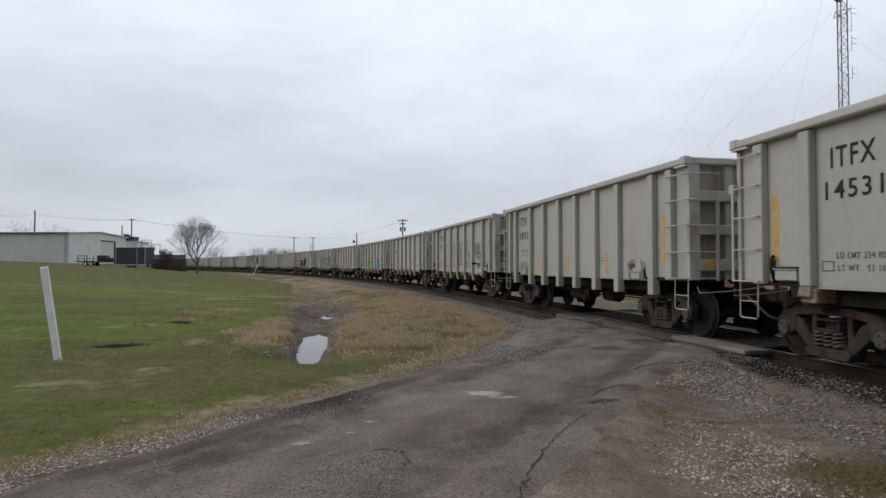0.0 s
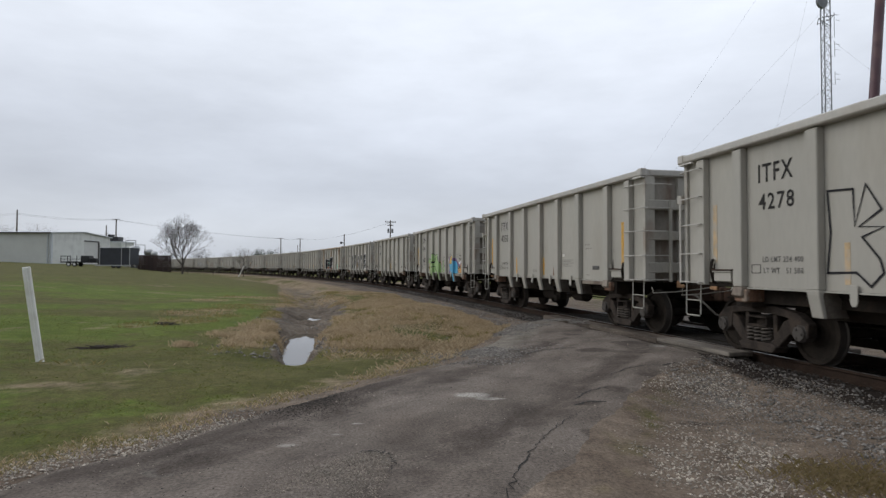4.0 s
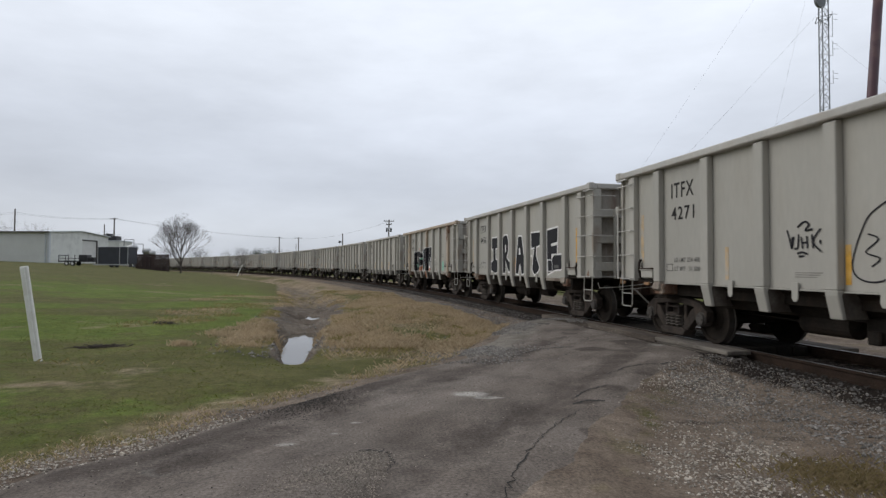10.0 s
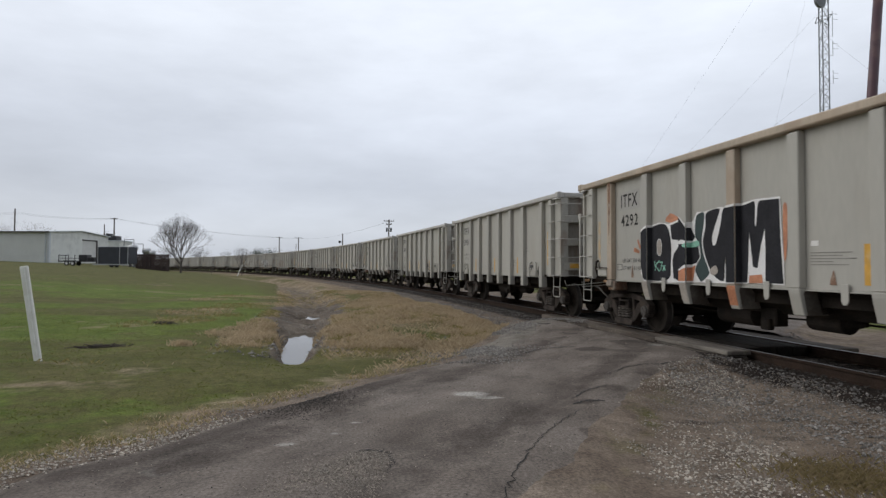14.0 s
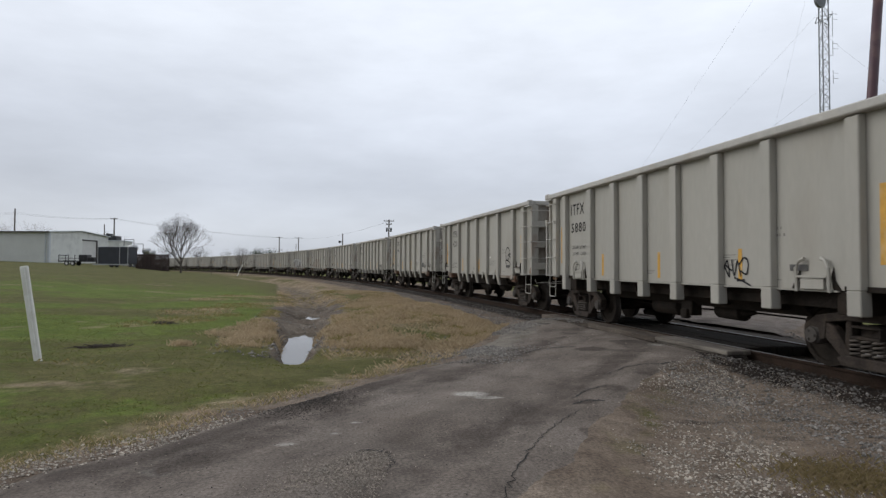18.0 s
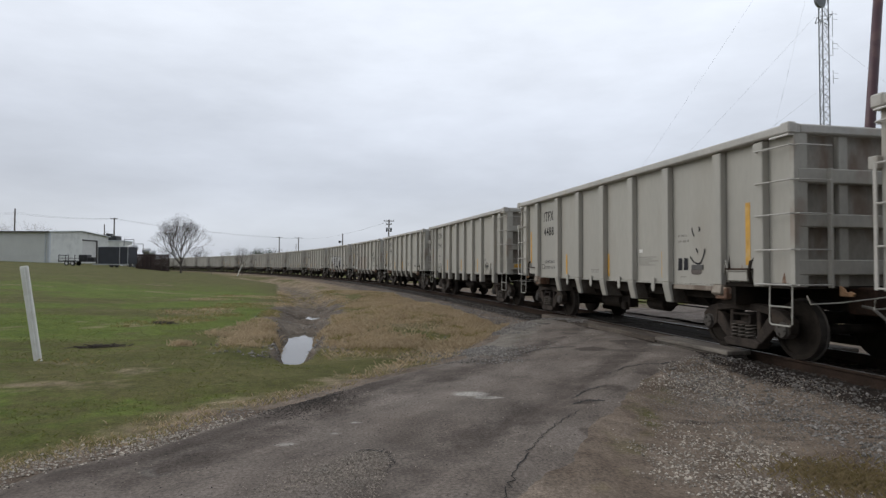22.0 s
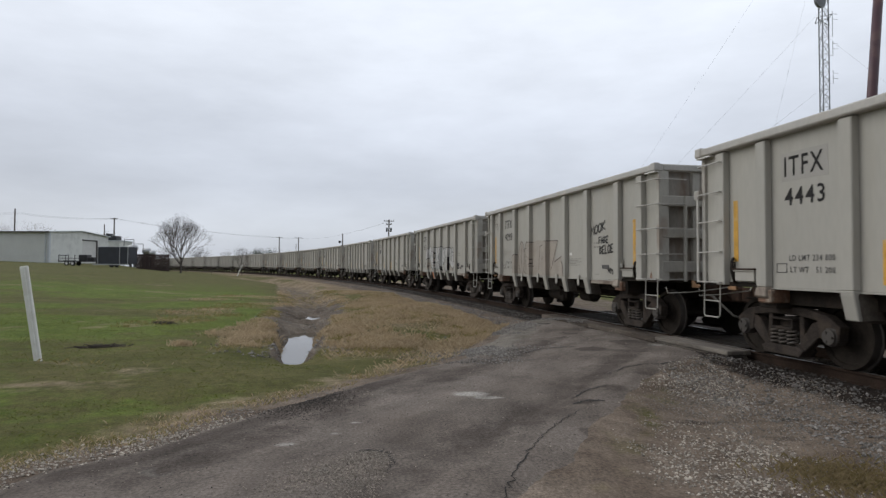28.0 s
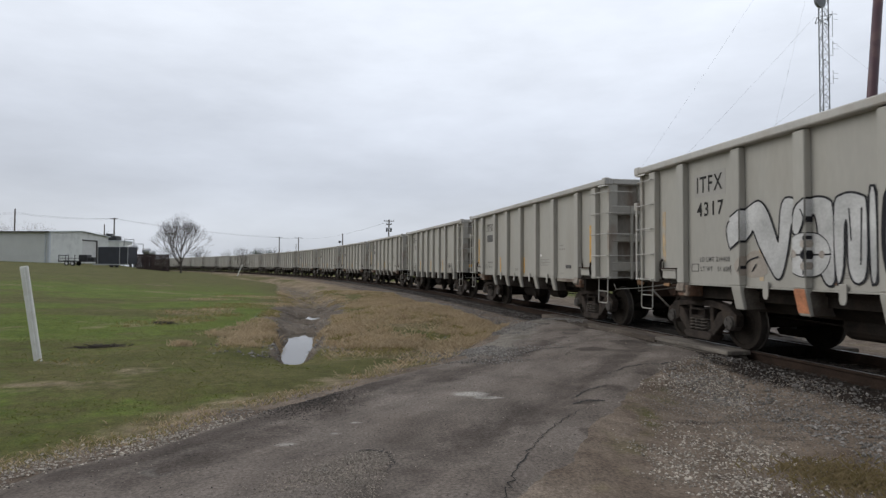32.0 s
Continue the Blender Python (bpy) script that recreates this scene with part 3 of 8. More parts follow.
def spread(lo, hi, near_lo, near_hi, fine, growth=1.18):
    """Coordinates that are dense in the near range and widen outwards."""
    mid = list(np.arange(near_lo, near_hi + fine / 2, fine))
    a, st = [near_lo], fine
    while a[-1] > lo:
        st *= growth
        a.append(max(lo, a[-1] - st))
    b, st = [near_hi], fine
    while b[-1] < hi:
        st *= growth
        b.append(min(hi, b[-1] + st))
    return np.array(a[:0:-1] + mid + b[1:])


gx, gy = np.meshgrid(spread(-3000, 3000, -14, 12, 0.14, 1.07), spread(-600, 4000, 3.0, 30, 0.14, 1.07))
gz = height(gx, gy) - 0.07 * step(road_edge(gx, gy), 0.0, 0.4)
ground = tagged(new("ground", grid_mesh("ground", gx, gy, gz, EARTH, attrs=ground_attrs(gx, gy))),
                "grassy field with dead grass, mud and gravel beside the track", "ground", kind="structure")

# road: its own sheet, its ragged edge dips under the soil
ru = np.linspace(0, len(ROAD_LINE) - 1.0001, 900)
ru = np.interp(np.linspace(0, 1, 900), np.linspace(0, 1, len(ROAD_LINE)), [0, 0.9, 1.7, 2.6, 3.6, 4.8, 5.9, 7.0, 7.99])
rcx, rcy = np.interp(ru, np.arange(len(ROAD_LINE)), ROAD_LINE[:, 0]), np.interp(ru, np.arange(len(ROAD_LINE)), ROAD_LINE[:, 1])
rh = np.arctan2(np.gradient(rcx), np.gradient(rcy))
rh = np.convolve(np.pad(rh, 32, mode="edge"), np.ones(65) / 65, "valid")
rv = np.linspace(-4.2, 4.2, 110)
rx, ry = rcx[:, None] + np.cos(rh)[:, None] * rv[None], rcy[:, None] - np.sin(rh)[:, None] * rv[None]
redge = road_edge(rx, ry)
rs_, rlat = beside(rx, ry)
wheel_ruts = 0.02 * (np.exp(-((rv[None] - 0.85) / 0.3) ** 2) + np.exp(-((rv[None] + 0.85) / 0.3) ** 2))
rz = height(rx, ry) + 0.045 * step(redge, -0.12, 0.35) - 0.025 - wheel_ruts + 0.008 * wob(rx, ry, 4, 1)
rkeep = (np.minimum(redge[:-1, :-1], redge[1:, 1:]) > -0.25) & (np.abs(rlat[:-1, :-1]) > 1.75)
grit = np.maximum(np.maximum(step(0.35 - redge, 0, 0.5) * 0.62, 0.75 * step(1.1 - redge, 0, 0.5) * step(ry, 10.2, 11.5) * step(17.5 - ry, 0, 1) * (rv[None] < 0)), 1.1 * fbm(rx, ry, 0.7) * np.exp(-(((rx + 0.62) / 0.62) ** 2 + ((ry - 4.95) / 0.55) ** 2)))
pale = np.zeros_like(rx)
for hx, hy, ha, hb in ((0.36, 7.74, 0.26, 0.15), (0.55, 7.55, 0.2, 0.09), (-1.38, 5.6, 0.13, 0.07), (-2.2, 4.85, 0.14, 0.10), (-0.87, 6.35, 0.10, 0.05), (3.9, 11.6, 0.18, 0.3), (-1.0, 5.95, 0.09, 0.05)):
    pale = np.maximum(pale, (1.25 if hy > 7 and hx < 1 else 0.9) * np.exp(-(((rx - hx) / ha) ** 2 + ((ry - hy) / hb) ** 2)) * (0.55 + 0.9 * fbm(rx, ry, 0.25)))
left_edge = np.exp(-((redge - 0.38) / 0.24) ** 2) * (rv[None] < 0) * step(10.5 - ry, 0, 2) * (0.45 + 0.6 * fbm(rx, ry, 0.9))
seg_d, seg_a = to_path(rx, ry, np.array([(0.35, 5.6), (0.67, 6.4), (2.03, 8.6), (2.6, 9.6)]))
rut = 0.95 * np.exp(-(seg_d / 0.13) ** 2) * (0.5 + 0.8 * fbm(rx, ry, 0.8))
for hx, hy, hr in ((2.15, 8.0, 0.24), (1.63, 7.3, 0.2), (1.5, 6.15, 0.2), (2.9, 8.9, 0.3), (2.6, 11.2, 0.4), (3.6, 11.9, 0.45)):
    rut = np.maximum(rut, 1.1 * np.exp(-(((rx - hx) / hr) ** 2 + ((ry - hy) / hr) ** 2)) * (0.4 + 0.9 * fbm(rx, ry, 0.5)))
dark = np.maximum(np.maximum(left_edge, rut), (0.55 + 0.9 * fbm(rx, ry, 1.1)) * np.maximum(0.62 * np.exp(-((rv[None] - 0.85) / 0.45) ** 2) * np.ones_like(rx), 0.55 * np.exp(-((rv[None] + 0.95) / 0.4) ** 2)))
ralong = np.cumsum(np.hypot(np.gradient(rcx), np.gradient(rcy)))[:, None] * np.ones_like(rx)
road = tagged(new("road", grid_mesh("road", rx, ry, rz, ASPHALT, rkeep, (("grit", grit), ("pale", pale), ("dark", dark), ("along", ralong), ("across", rv[None] * np.ones_like(rx))))),
              "worn cracked grey-brown asphalt road over the railway", "road", kind="structure")


def road_z(x, y):
    e = road_edge(np.asarray(x, float), np.asarray(y, float))
    d, a = to_path(np.asarray(x, float), np.asarray(y, float), ROAD_LINE)
    return height(x, y) + 0.045 * step(e, -0.12, 0.35) - 0.025 - 0.02 * (np.exp(-((d - 0.85) / 0.3) ** 2) + np.exp(-((d + 0.85) / 0.3) ** 2)) + 0.008 * wob(x, y, 4, 1)


# puddle in the ditch: a level sheet of water that the banks cut
wx, wy = np.meshgrid(np.linspace(-6.5, -1.8, 40), np.linspace(11.6, 27.0, 110))
w_level = -0.575
water_keep = (height(wx, wy) < w_level + 0.22)[:-1, :-1]
water = tagged(new("water", grid_mesh("water", wx, wy, np.full_like(wx, w_level), WATER, water_keep)),
               "shallow muddy puddle reflecting the grey sky in the ditch", "puddle", kind="structure")

# ---- track ----
track = tagged(new("railway_track"), "curved single railway track on stone ballast", "railway track", kind="structure")
RAIL_PROFILE = [(-0.075, -0.175), (0.075, -0.175), (0.075, -0.162), (0.012, -0.145), (0.010, -0.045), (0.036, -0.034), (0.036, -0.006), (0.026, 0.0),
                (-0.026, 0.0), (-0.036, -0.006), (-0.036, -0.034), (-0.010, -0.045), (-0.012, -0.145), (-0.075, -0.162)]
rail_s = np.concatenate([np.arange(-300, -60, 4.0), np.arange(-60, 61, 1.0)])
for sgn in (-1, 1):
    rings = []
    for s in rail_s:
        m = line_frame(s)
        rings.append([m @ Vector((0, sgn * 0.753 + u, w)) for u, w in RAIL_PROFILE])
    part("rail", Geo().loft(rings).mesh("rail", RAIL), track, "rusty steel rail")
    shine = []
    for s in rail_s:
        m = line_frame(s)
        shine.append([m @ Vector((0, sgn * 0.753 + u, w)) for u, w in ((-0.026, 0.0005), (0.026, 0.0005), (0.022, 0.003), (-0.022, 0.003))])
    part("rail_head", Geo().loft(shine).mesh("rail_head", TREAD), track, "polished running surface")
tie_me = Geo().box(-0.115, 0.115, -1.3, 1.3, -0.36, -0.178).mesh("tie", TIE, 0.012)
rnd = random.Random(4)
for k in range(-40, 50):
    s = k * 0.52
    part("tie", tie_me, track, at=line_frame(s) @ pose(0, rnd.uniform(-0.05, 0.05), rnd.uniform(-0.012, 0.004), 0, rnd.uniform(-1, 1), rnd.uniform(-1.5, 1.5)))

# ---- grade crossing: heavy planks along the rails ----
crossing = thing("grade_crossing", "weathered plank road crossing set along the rails", "crossing")
for y0, y1, z1 in ((-1.30, -0.84, 0.0), (0.84, 1.30, 0.0), (-0.64, -0.33, -0.01), (-0.32, 0.0, -0.004), (0.01, 0.32, -0.01), (0.33, 0.64, -0.006)):
    s = -7.0
    for k in range(3):
        ln = 3.15 if k < 2 else 1.85
        mid = s + ln / 2
        g = Geo().box(-ln / 2 + 0.006, ln / 2 - 0.006, y0, y1, -0.2, z1 + 0.004)
        if abs(y0) > 0.8 and k == 2:
            g = Geo().box(-ln / 2 + 0.006, ln / 2 + 0.42, y0, y1, -0.07, z1 + 0.006).box(-ln / 2 + 0.006, ln / 2 + 0.36, y0 + 0.03, y1 - 0.03, -0.24, -0.078)
        part("plank", g.mesh("plank", PLANK if y0 < -0.8 and k == 2 else PLANK_DIRT if abs(y0) > 0.8 else PLANK_DARK, 0.014), crossing, at=line_frame(mid) @ pose(0, 0, rnd.uniform(-0.01, 0.006) - (0.012 if k < 2 else 0), rnd.uniform(-0.6, 0.6), rnd.uniform(-0.15, 0.15)))
        s += ln

# ---- gondola cars ----
# car space: x along the travel, y to the left, z up from the rail; the side at -y faces the road
PITCH = 13.174
TRUCK_X = 4.32
WALL = 1.375
POSTS = (-5.27, -4.28, -2.72, -1.36, -0.01, 1.33, 2.67, 4.22, 5.20)
POSTS_STRAIGHT = (-5.29, -4.64, -3.09, -1.87, -0.64, 0.56, 1.79, 3.0, 4.53, 5.22)
BODY = 5.82
POST_HALF, POST_OUT = 0.108, 0.115


def knee_gusset(x, sgn):
    """Deep tapered plate box behind a knee."""
    w = POST_HALF - 0.008
    return Geo().loft([[(x - w, sgn * (WALL - d), z), (x - w, sgn * (WALL + e), z), (x + w, sgn * (WALL + e), z), (x + w, sgn * (WALL - d), z)] for z, d, e in ((1.083, 0.22, 0.06), (0.745, 0.36, -0.005))])


def hat_post(x, sgn, knee, knee_only=False):
    """Pressed side post with a flared hat section; a knee tapers in under the side sheet."""
    g = Geo()
    w, d = POST_HALF, POST_OUT
    def ring(z, y_in, y_out, ww):
        return [(x - ww - 0.006, sgn * y_in, z), (x - ww, sgn * y_out, z), (x + ww, sgn * y_out, z), (x + ww + 0.006, sgn * y_in, z)]
    if knee_only:
        rings = []
    else:
        rings = [ring(3.308, WALL, WALL + 0.06, w * 0.94), ring(3.285, WALL, WALL + d, w), ring(1.12, WALL, WALL + d, w)]
    if not knee_only:
        return g.loft(rings)
    if knee == "long":
        rings = [ring(1.118, WALL, WALL + d - 0.001, w), ring(1.05, WALL + 0.04, WALL + d - 0.008, w), ring(0.74, WALL - 0.025, WALL + 0.035, w * 0.95)]
    elif knee == "straight":
        rings = [ring(1.118, WALL - 0.05, WALL + d - 0.001, w), ring(0.80, WALL - 0.06, WALL + d - 0.004, w)]
    else:
        rings = [ring(1.118, WALL, WALL + d - 0.001, w), ring(0.98, WALL - 0.1, WALL + d + 0.03, w * 1.15), ring(0.86, WALL - 0.18, WALL - 0.04, w)]
    return g.loft(rings)


def rung(a, b, out, r=0.011):
    """A grab iron from a to b that stands off its base by the vector out."""
    a, b, out = Vector(a), Vector(b), Vector(out)
    return Geo().tube([a, a + out, a + out + (b - a) * 0.04, b + out - (b - a) * 0.04, b + out, b], r, 6)


def spring_coil(x, y, z0, z1, r, turns=4):
    path = []
    for i in range(turns * 9 + 1):
        q = 2 * math.pi * i / 9
        path.append((x + r * math.cos(q), y + r * math.sin(q), z0 + (z1 - z0) * i / (turns * 9)))
    return path


def side_frame(sgn):
    """Cast truck side: an arched top, two diagonals to the spring seat, open windows and journal jaws."""
    g = Geo()
    y0, y1 = sgn * 0.92, sgn * 1.08
    w = 1.778 / 2
    g.plate([(-w - 0.16, 0.60), (-w - 0.14, 0.40), (-w - 0.09, 0.40), (-w - 0.08, 0.565), (-w + 0.09, 0.565), (-w + 0.12, 0.40), (-w + 0.2, 0.42), (-w + 0.24, 0.66),
             (-0.30, 0.70), (0.30, 0.70), (w - 0.24, 0.66), (w - 0.2, 0.42), (w - 0.12, 0.40), (w - 0.09, 0.565), (w + 0.08, 0.565), (w + 0.09, 0.40), (w + 0.14, 0.40), (w + 0.16, 0.60),
             (w - 0.05, 0.74), (0.36, 0.82), (-0.36, 0.82), (-w + 0.05, 0.74)], y0, y1)
    for q in (-1, 1):
        g.plate([(q * (w - 0.22), 0.66), (q * (w - 0.20), 0.44), (q * 0.37, 0.16), (q * 0.27, 0.12), (q * 0.27, 0.27), (q * (w - 0.36), 0.60)][::q], y0 + sgn * 0.012, y1 - sgn * 0.012)
        g.plate([(q * 0.27, 0.72), (q * 0.36, 0.72), (q * 0.40, 0.16), (q * 0.29, 0.16)][::q], y0 + sgn * 0.02, y1 - sgn * 0.03)
    g.plate([(-0.44, 0.20), (-0.36, 0.10), (0.36, 0.10), (0.44, 0.20), (0.33, 0.245), (-0.33, 0.245)], y0 - sgn * 0.05, y1 + sgn * 0.05)
    return g


def wheelset():
    g = Geo()
    for sgn in (-1, 1):
        p = [(0.685, 0.10), (0.690, 0.487), (0.712, 0.490), (0.722, 0.462), (0.822, 0.450), (0.826, 0.385), (0.790, 0.375), (0.765, 0.21), (0.79, 0.15), (0.83, 0.13), (0.83, 0.085)]
        g.lathe([(sgn * s, r) for s, r in p], 28)
    g.lathe([(-1.0, 0.075), (1.0, 0.075)], 10)
    return g


def bearing_cap(sgn):
    g = Geo().lathe([(sgn * 0.93, 0.135), (sgn * 1.07, 0.135), (sgn * 1.09, 0.115), (sgn * 1.12, 0.11), (sgn * 1.125, 0.06)], 14)
    for k in range(3):
        q = 2 * math.pi * k / 3
        g.lathe([(sgn * 1.12, 0.022), (sgn * 1.14, 0.022)], 6, at=(0.068 * math.cos(q), 0, 0.068 * math.sin(q)))
    return g


def build_truck(parent, x, near=True):
    t = part("truck", Geo().box(-0.18, 0.18, -1.0, 1.0, 0.46, 0.66).box(-0.17, 0.17, -0.95, 0.95, 0.30, 0.42)
             .lathe([(0.64, 0.2), (0.74, 0.2)], 14, "z").mesh("bolster", GRIME, 0.012), parent, "three-piece freight truck", pose(x, 0, 0))
    for sgn in (-1, 1):
        part("side_frame", side_frame(sgn).mesh("side_frame", GRIME, 0.012), t)
        for k in (-0.17, 0.0, 0.17) if near else ():
            part("spring", Geo().tube(spring_coil(k, sgn * 1.06, 0.245, 0.47, 0.074), 0.017, 5).mesh("spring", SPRING, smooth=True), t)
        part("wear_plate", Geo().box(-0.23, 0.23, sgn * 1.0, sgn * 1.13, 0.475, 0.52).box(-0.23, -0.19, sgn * 1.0, sgn * 1.12, 0.52, 0.62).box(0.19, 0.23, sgn * 1.0, sgn * 1.12, 0.52, 0.62).box(-0.23, 0.23, sgn * 1.0, sgn * 1.12, 0.62, 0.65).mesh("wear_plate", GRIME, 0.008), t)
        for q in (-1, 1):
            part("bearing", bearing_cap(sgn).mesh("bearing", CAP), t, at=pose(q * 0.889, 0, 0.457))
            if not near:
                continue
            part("brake_shoe", Geo().box(-0.03, 0.03, sgn * 0.72 - 0.05, sgn * 0.72 + 0.05, 0.28, 0.55).mesh("brake_shoe", UNDER, 0.01), t, at=pose(q * 0.36, 0, 0))
    for q in (-1, 1) if near else ():
        part("brake_beam", Geo().tube([(0, -0.76, 0.34), (0, 0.76, 0.34)], 0.035, 6).mesh("brake_beam", UNDER), t, at=pose(q * 0.33, 0, 0))
    axle = wheelset().mesh("wheelset", WHEEL)
    axle.materials.append(WHEEL_RIM)
    for p in axle.polygons:
        rr = [math.hypot(axle.vertices[i].co.x, axle.vertices[i].co.z) for i in p.vertices]
        if min(rr) > 0.44 and max(abs(axle.vertices[i].co.y) for i in p.vertices) > 0.72:
            p.material_index = 1
    for q in (-1, 1):
        part("wheelset", axle, t, "steel wheels on an axle", pose(q * 0.889, 0, 0.457))
    return t


def build_car(kneed=True, near=True):
    """kneed: posts that taper in under the floor; near: with all small fittings."""
    car = thing("gondola_car", "light grey ribbed steel gondola railway car", "railway car", group="cars of the train")
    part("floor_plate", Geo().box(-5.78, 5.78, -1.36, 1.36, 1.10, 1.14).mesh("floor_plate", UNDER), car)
    for sgn in (-1, 1):
        g = Geo().plate([(-BODY, 1.17), (-4.35, 1.17), (-4.30, 1.11), (4.30, 1.11), (4.35, 1.17), (BODY, 1.17), (BODY, 3.36), (-BODY, 3.36)], sgn * (WALL - 0.016), sgn * WALL)
        part("side_sheet", g.mesh("side_sheet", PAINT, 0.004), car)
        for x in POSTS if kneed else POSTS_STRAIGHT:
            knee = "none" if abs(x) > 5 else "stub" if abs(x) > 4 and kneed else "long" if kneed else "straight"
            part("side_post", hat_post(x, sgn, knee).mesh("side_post", PAINT, 0.012), car)
            if knee != "none":
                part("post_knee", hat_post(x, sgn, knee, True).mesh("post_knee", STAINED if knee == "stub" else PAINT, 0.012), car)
            if knee == "long":
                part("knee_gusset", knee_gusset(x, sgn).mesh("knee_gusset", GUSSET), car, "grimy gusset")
        # box tube along the top, its corners rounded
        g = Geo().loft([[(x, sgn * y, z) for y, z in ((1.33, 3.31), (1.505, 3.31), (1.525, 3.33), (1.525, 3.425), (1.50, 3.445), (1.345, 3.445), (1.33, 3.43))] for x in (-5.88, -5.5, -2, 2, 5.5, 5.88)])
        part("top_chord", g.mesh("top_chord", PAINT_TOP, 0.006), car)
        part("side_sill", Geo().box(-4.2, 4.2, sgn * 1.20, sgn * (WALL + 0.022), 1.085, 1.108).mesh("side_sill", PAINT, 0.004), car)
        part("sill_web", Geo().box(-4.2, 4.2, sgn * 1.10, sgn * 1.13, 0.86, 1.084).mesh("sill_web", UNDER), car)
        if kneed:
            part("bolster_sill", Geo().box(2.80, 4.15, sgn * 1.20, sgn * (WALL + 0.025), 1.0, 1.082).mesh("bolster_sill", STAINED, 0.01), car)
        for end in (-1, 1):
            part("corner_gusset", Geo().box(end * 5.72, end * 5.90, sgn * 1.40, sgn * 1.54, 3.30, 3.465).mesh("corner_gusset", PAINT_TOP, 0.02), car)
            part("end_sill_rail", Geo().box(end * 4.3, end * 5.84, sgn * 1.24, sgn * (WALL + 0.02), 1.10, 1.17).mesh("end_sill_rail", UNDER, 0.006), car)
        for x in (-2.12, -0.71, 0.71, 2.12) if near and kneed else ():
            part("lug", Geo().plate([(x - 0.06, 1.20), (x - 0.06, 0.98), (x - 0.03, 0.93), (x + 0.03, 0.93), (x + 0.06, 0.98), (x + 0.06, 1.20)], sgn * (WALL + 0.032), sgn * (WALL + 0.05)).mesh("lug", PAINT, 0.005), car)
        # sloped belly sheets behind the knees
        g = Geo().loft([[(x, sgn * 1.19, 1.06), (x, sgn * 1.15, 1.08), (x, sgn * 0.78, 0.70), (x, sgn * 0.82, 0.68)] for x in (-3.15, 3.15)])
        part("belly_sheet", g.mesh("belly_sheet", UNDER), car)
        for end in (-1, 1):
            # jacking pad, pull loop and hook at the bolster
            if near and kneed:
                part("jacking_pad", Geo().box(end * 4.12, end * 4.4, sgn * 1.1, sgn * 1.46, 0.88, 1.08).mesh("jacking_pad", RUST_PAINT, 0.02), car, "paint-worn rusty pad")
                part("step_bracket", Geo().box(end * 4.47, end * 4.92, sgn * (WALL + 0.004), sgn * (WALL + 0.09), 1.19, 1.34)
                     .box(end * 4.44, end * 4.95, sgn * (WALL + 0.004), sgn * (WALL + 0.11), 1.34, 1.365).mesh("step_bracket", PAINT, 0.008), car)
                part("step_lip", Geo().box(end * 4.43, end * 4.96, sgn * (WALL + 0.003), sgn * (WALL + 0.12), 1.366, 1.39).mesh("step_lip", RUST, 0.004), car, "dark rusty lip")
                if sgn < 0:
                    for q, hh in ((4.38, 0.42), (5.03, 0.48)):
                        part("grease_stain", Geo().plate([(end * (q - 0.06), 1.175), (end * (q + 0.06), 1.175), (end * (q + 0.045), 1.30), (end * (q + 0.015), 1.175 + hh), (end * (q - 0.03), 1.36)][::end], -WALL - 0.004, -WALL - 0.001).mesh("grease_stain", UNDER), car, "dark patch beside a bracket")
                part("pull_loop", Geo().tube([(end * 4.44, sgn * (WALL + 0.06), 1.16), (end * 4.42, sgn * (WALL + 0.07), 1.44), (end * 4.38, sgn * (WALL + 0.06), 1.52), (end * 4.34, sgn * (WALL + 0.05), 1.44), (end * 4.34, sgn * (WALL + 0.05), 1.3)], 0.017, 6)
                     .mesh("pull_loop", PAINT, smooth=True), car)
                part("rope_hook", Geo().tube([(end * 4.97, sgn * (WALL + 0.05), 1.15), (end * 4.98, sgn * (WALL + 0.1), 1.35), (end * 5.0, sgn * (WALL + 0.08), 1.5), (end * 5.03, sgn * (WALL + 0.03), 1.55)], 0.028, 6).mesh("rope_hook", UNDER, smooth=True), car, "dark worn hook")
            # side ladder and stirrup
            for z in (1.16, 1.66, 2.17, 2.65, 3.14) if near else ():
                part("ladder_rung", rung((end * 5.21, sgn * (WALL + POST_OUT), z), (end * 5.86, sgn * (WALL + 0.06), z), (0, sgn * 0.06, 0), 0.013).mesh("ladder_rung", PAINT_TOP), car)
            if end * sgn > 0 and near:
                part("handhold_bracket", Geo().box(end * 5.84, end * 5.98, sgn * 1.22, sgn * 1.50, 2.58, 2.74).tube([(end * 5.96, sgn * 1.22, 2.70), (end * 5.96, sgn * 0.8, 2.70)], 0.02, 6).mesh("handhold_bracket", PAINT_END, 0.015), car)
            if end * sgn > 0:
                part("ladder_rail", Geo().box(end * 5.86, end * 5.91, sgn * 1.475, sgn * 1.50, 1.14, 2.68).mesh("ladder_rail", PAINT_TOP, 0.004), car)
            part("stirrup_step", Geo().tube([(end * 5.36, sgn * 1.42, 1.15), (end * 5.36, sgn * 1.43, 0.60), (end * 5.40, sgn * 1.43, 0.57), (end * 5.76, sgn * 1.43, 0.57), (end * 5.80, sgn * 1.43, 0.60), (end * 5.80, sgn * 1.42, 1.15)], 0.013, 6)
                 .tube([(end * 5.36, sgn * 1.43, 0.84), (end * 5.80, sgn * 1.43, 0.84)], 0.011, 6).mesh("stirrup_step", PAINT_END), car)
            if near:
                # added white bar stands in for a bright line of light under the chord
                part("top_grab", rung((end * 5.50, sgn * (WALL + 0.05), 3.285), (end * 5.86, sgn * (WALL + 0.05), 3.285), (0, sgn * 0.09, 0), 0.014).mesh("top_grab", LABEL_W), car, "white bar added for the bright line under the chord")
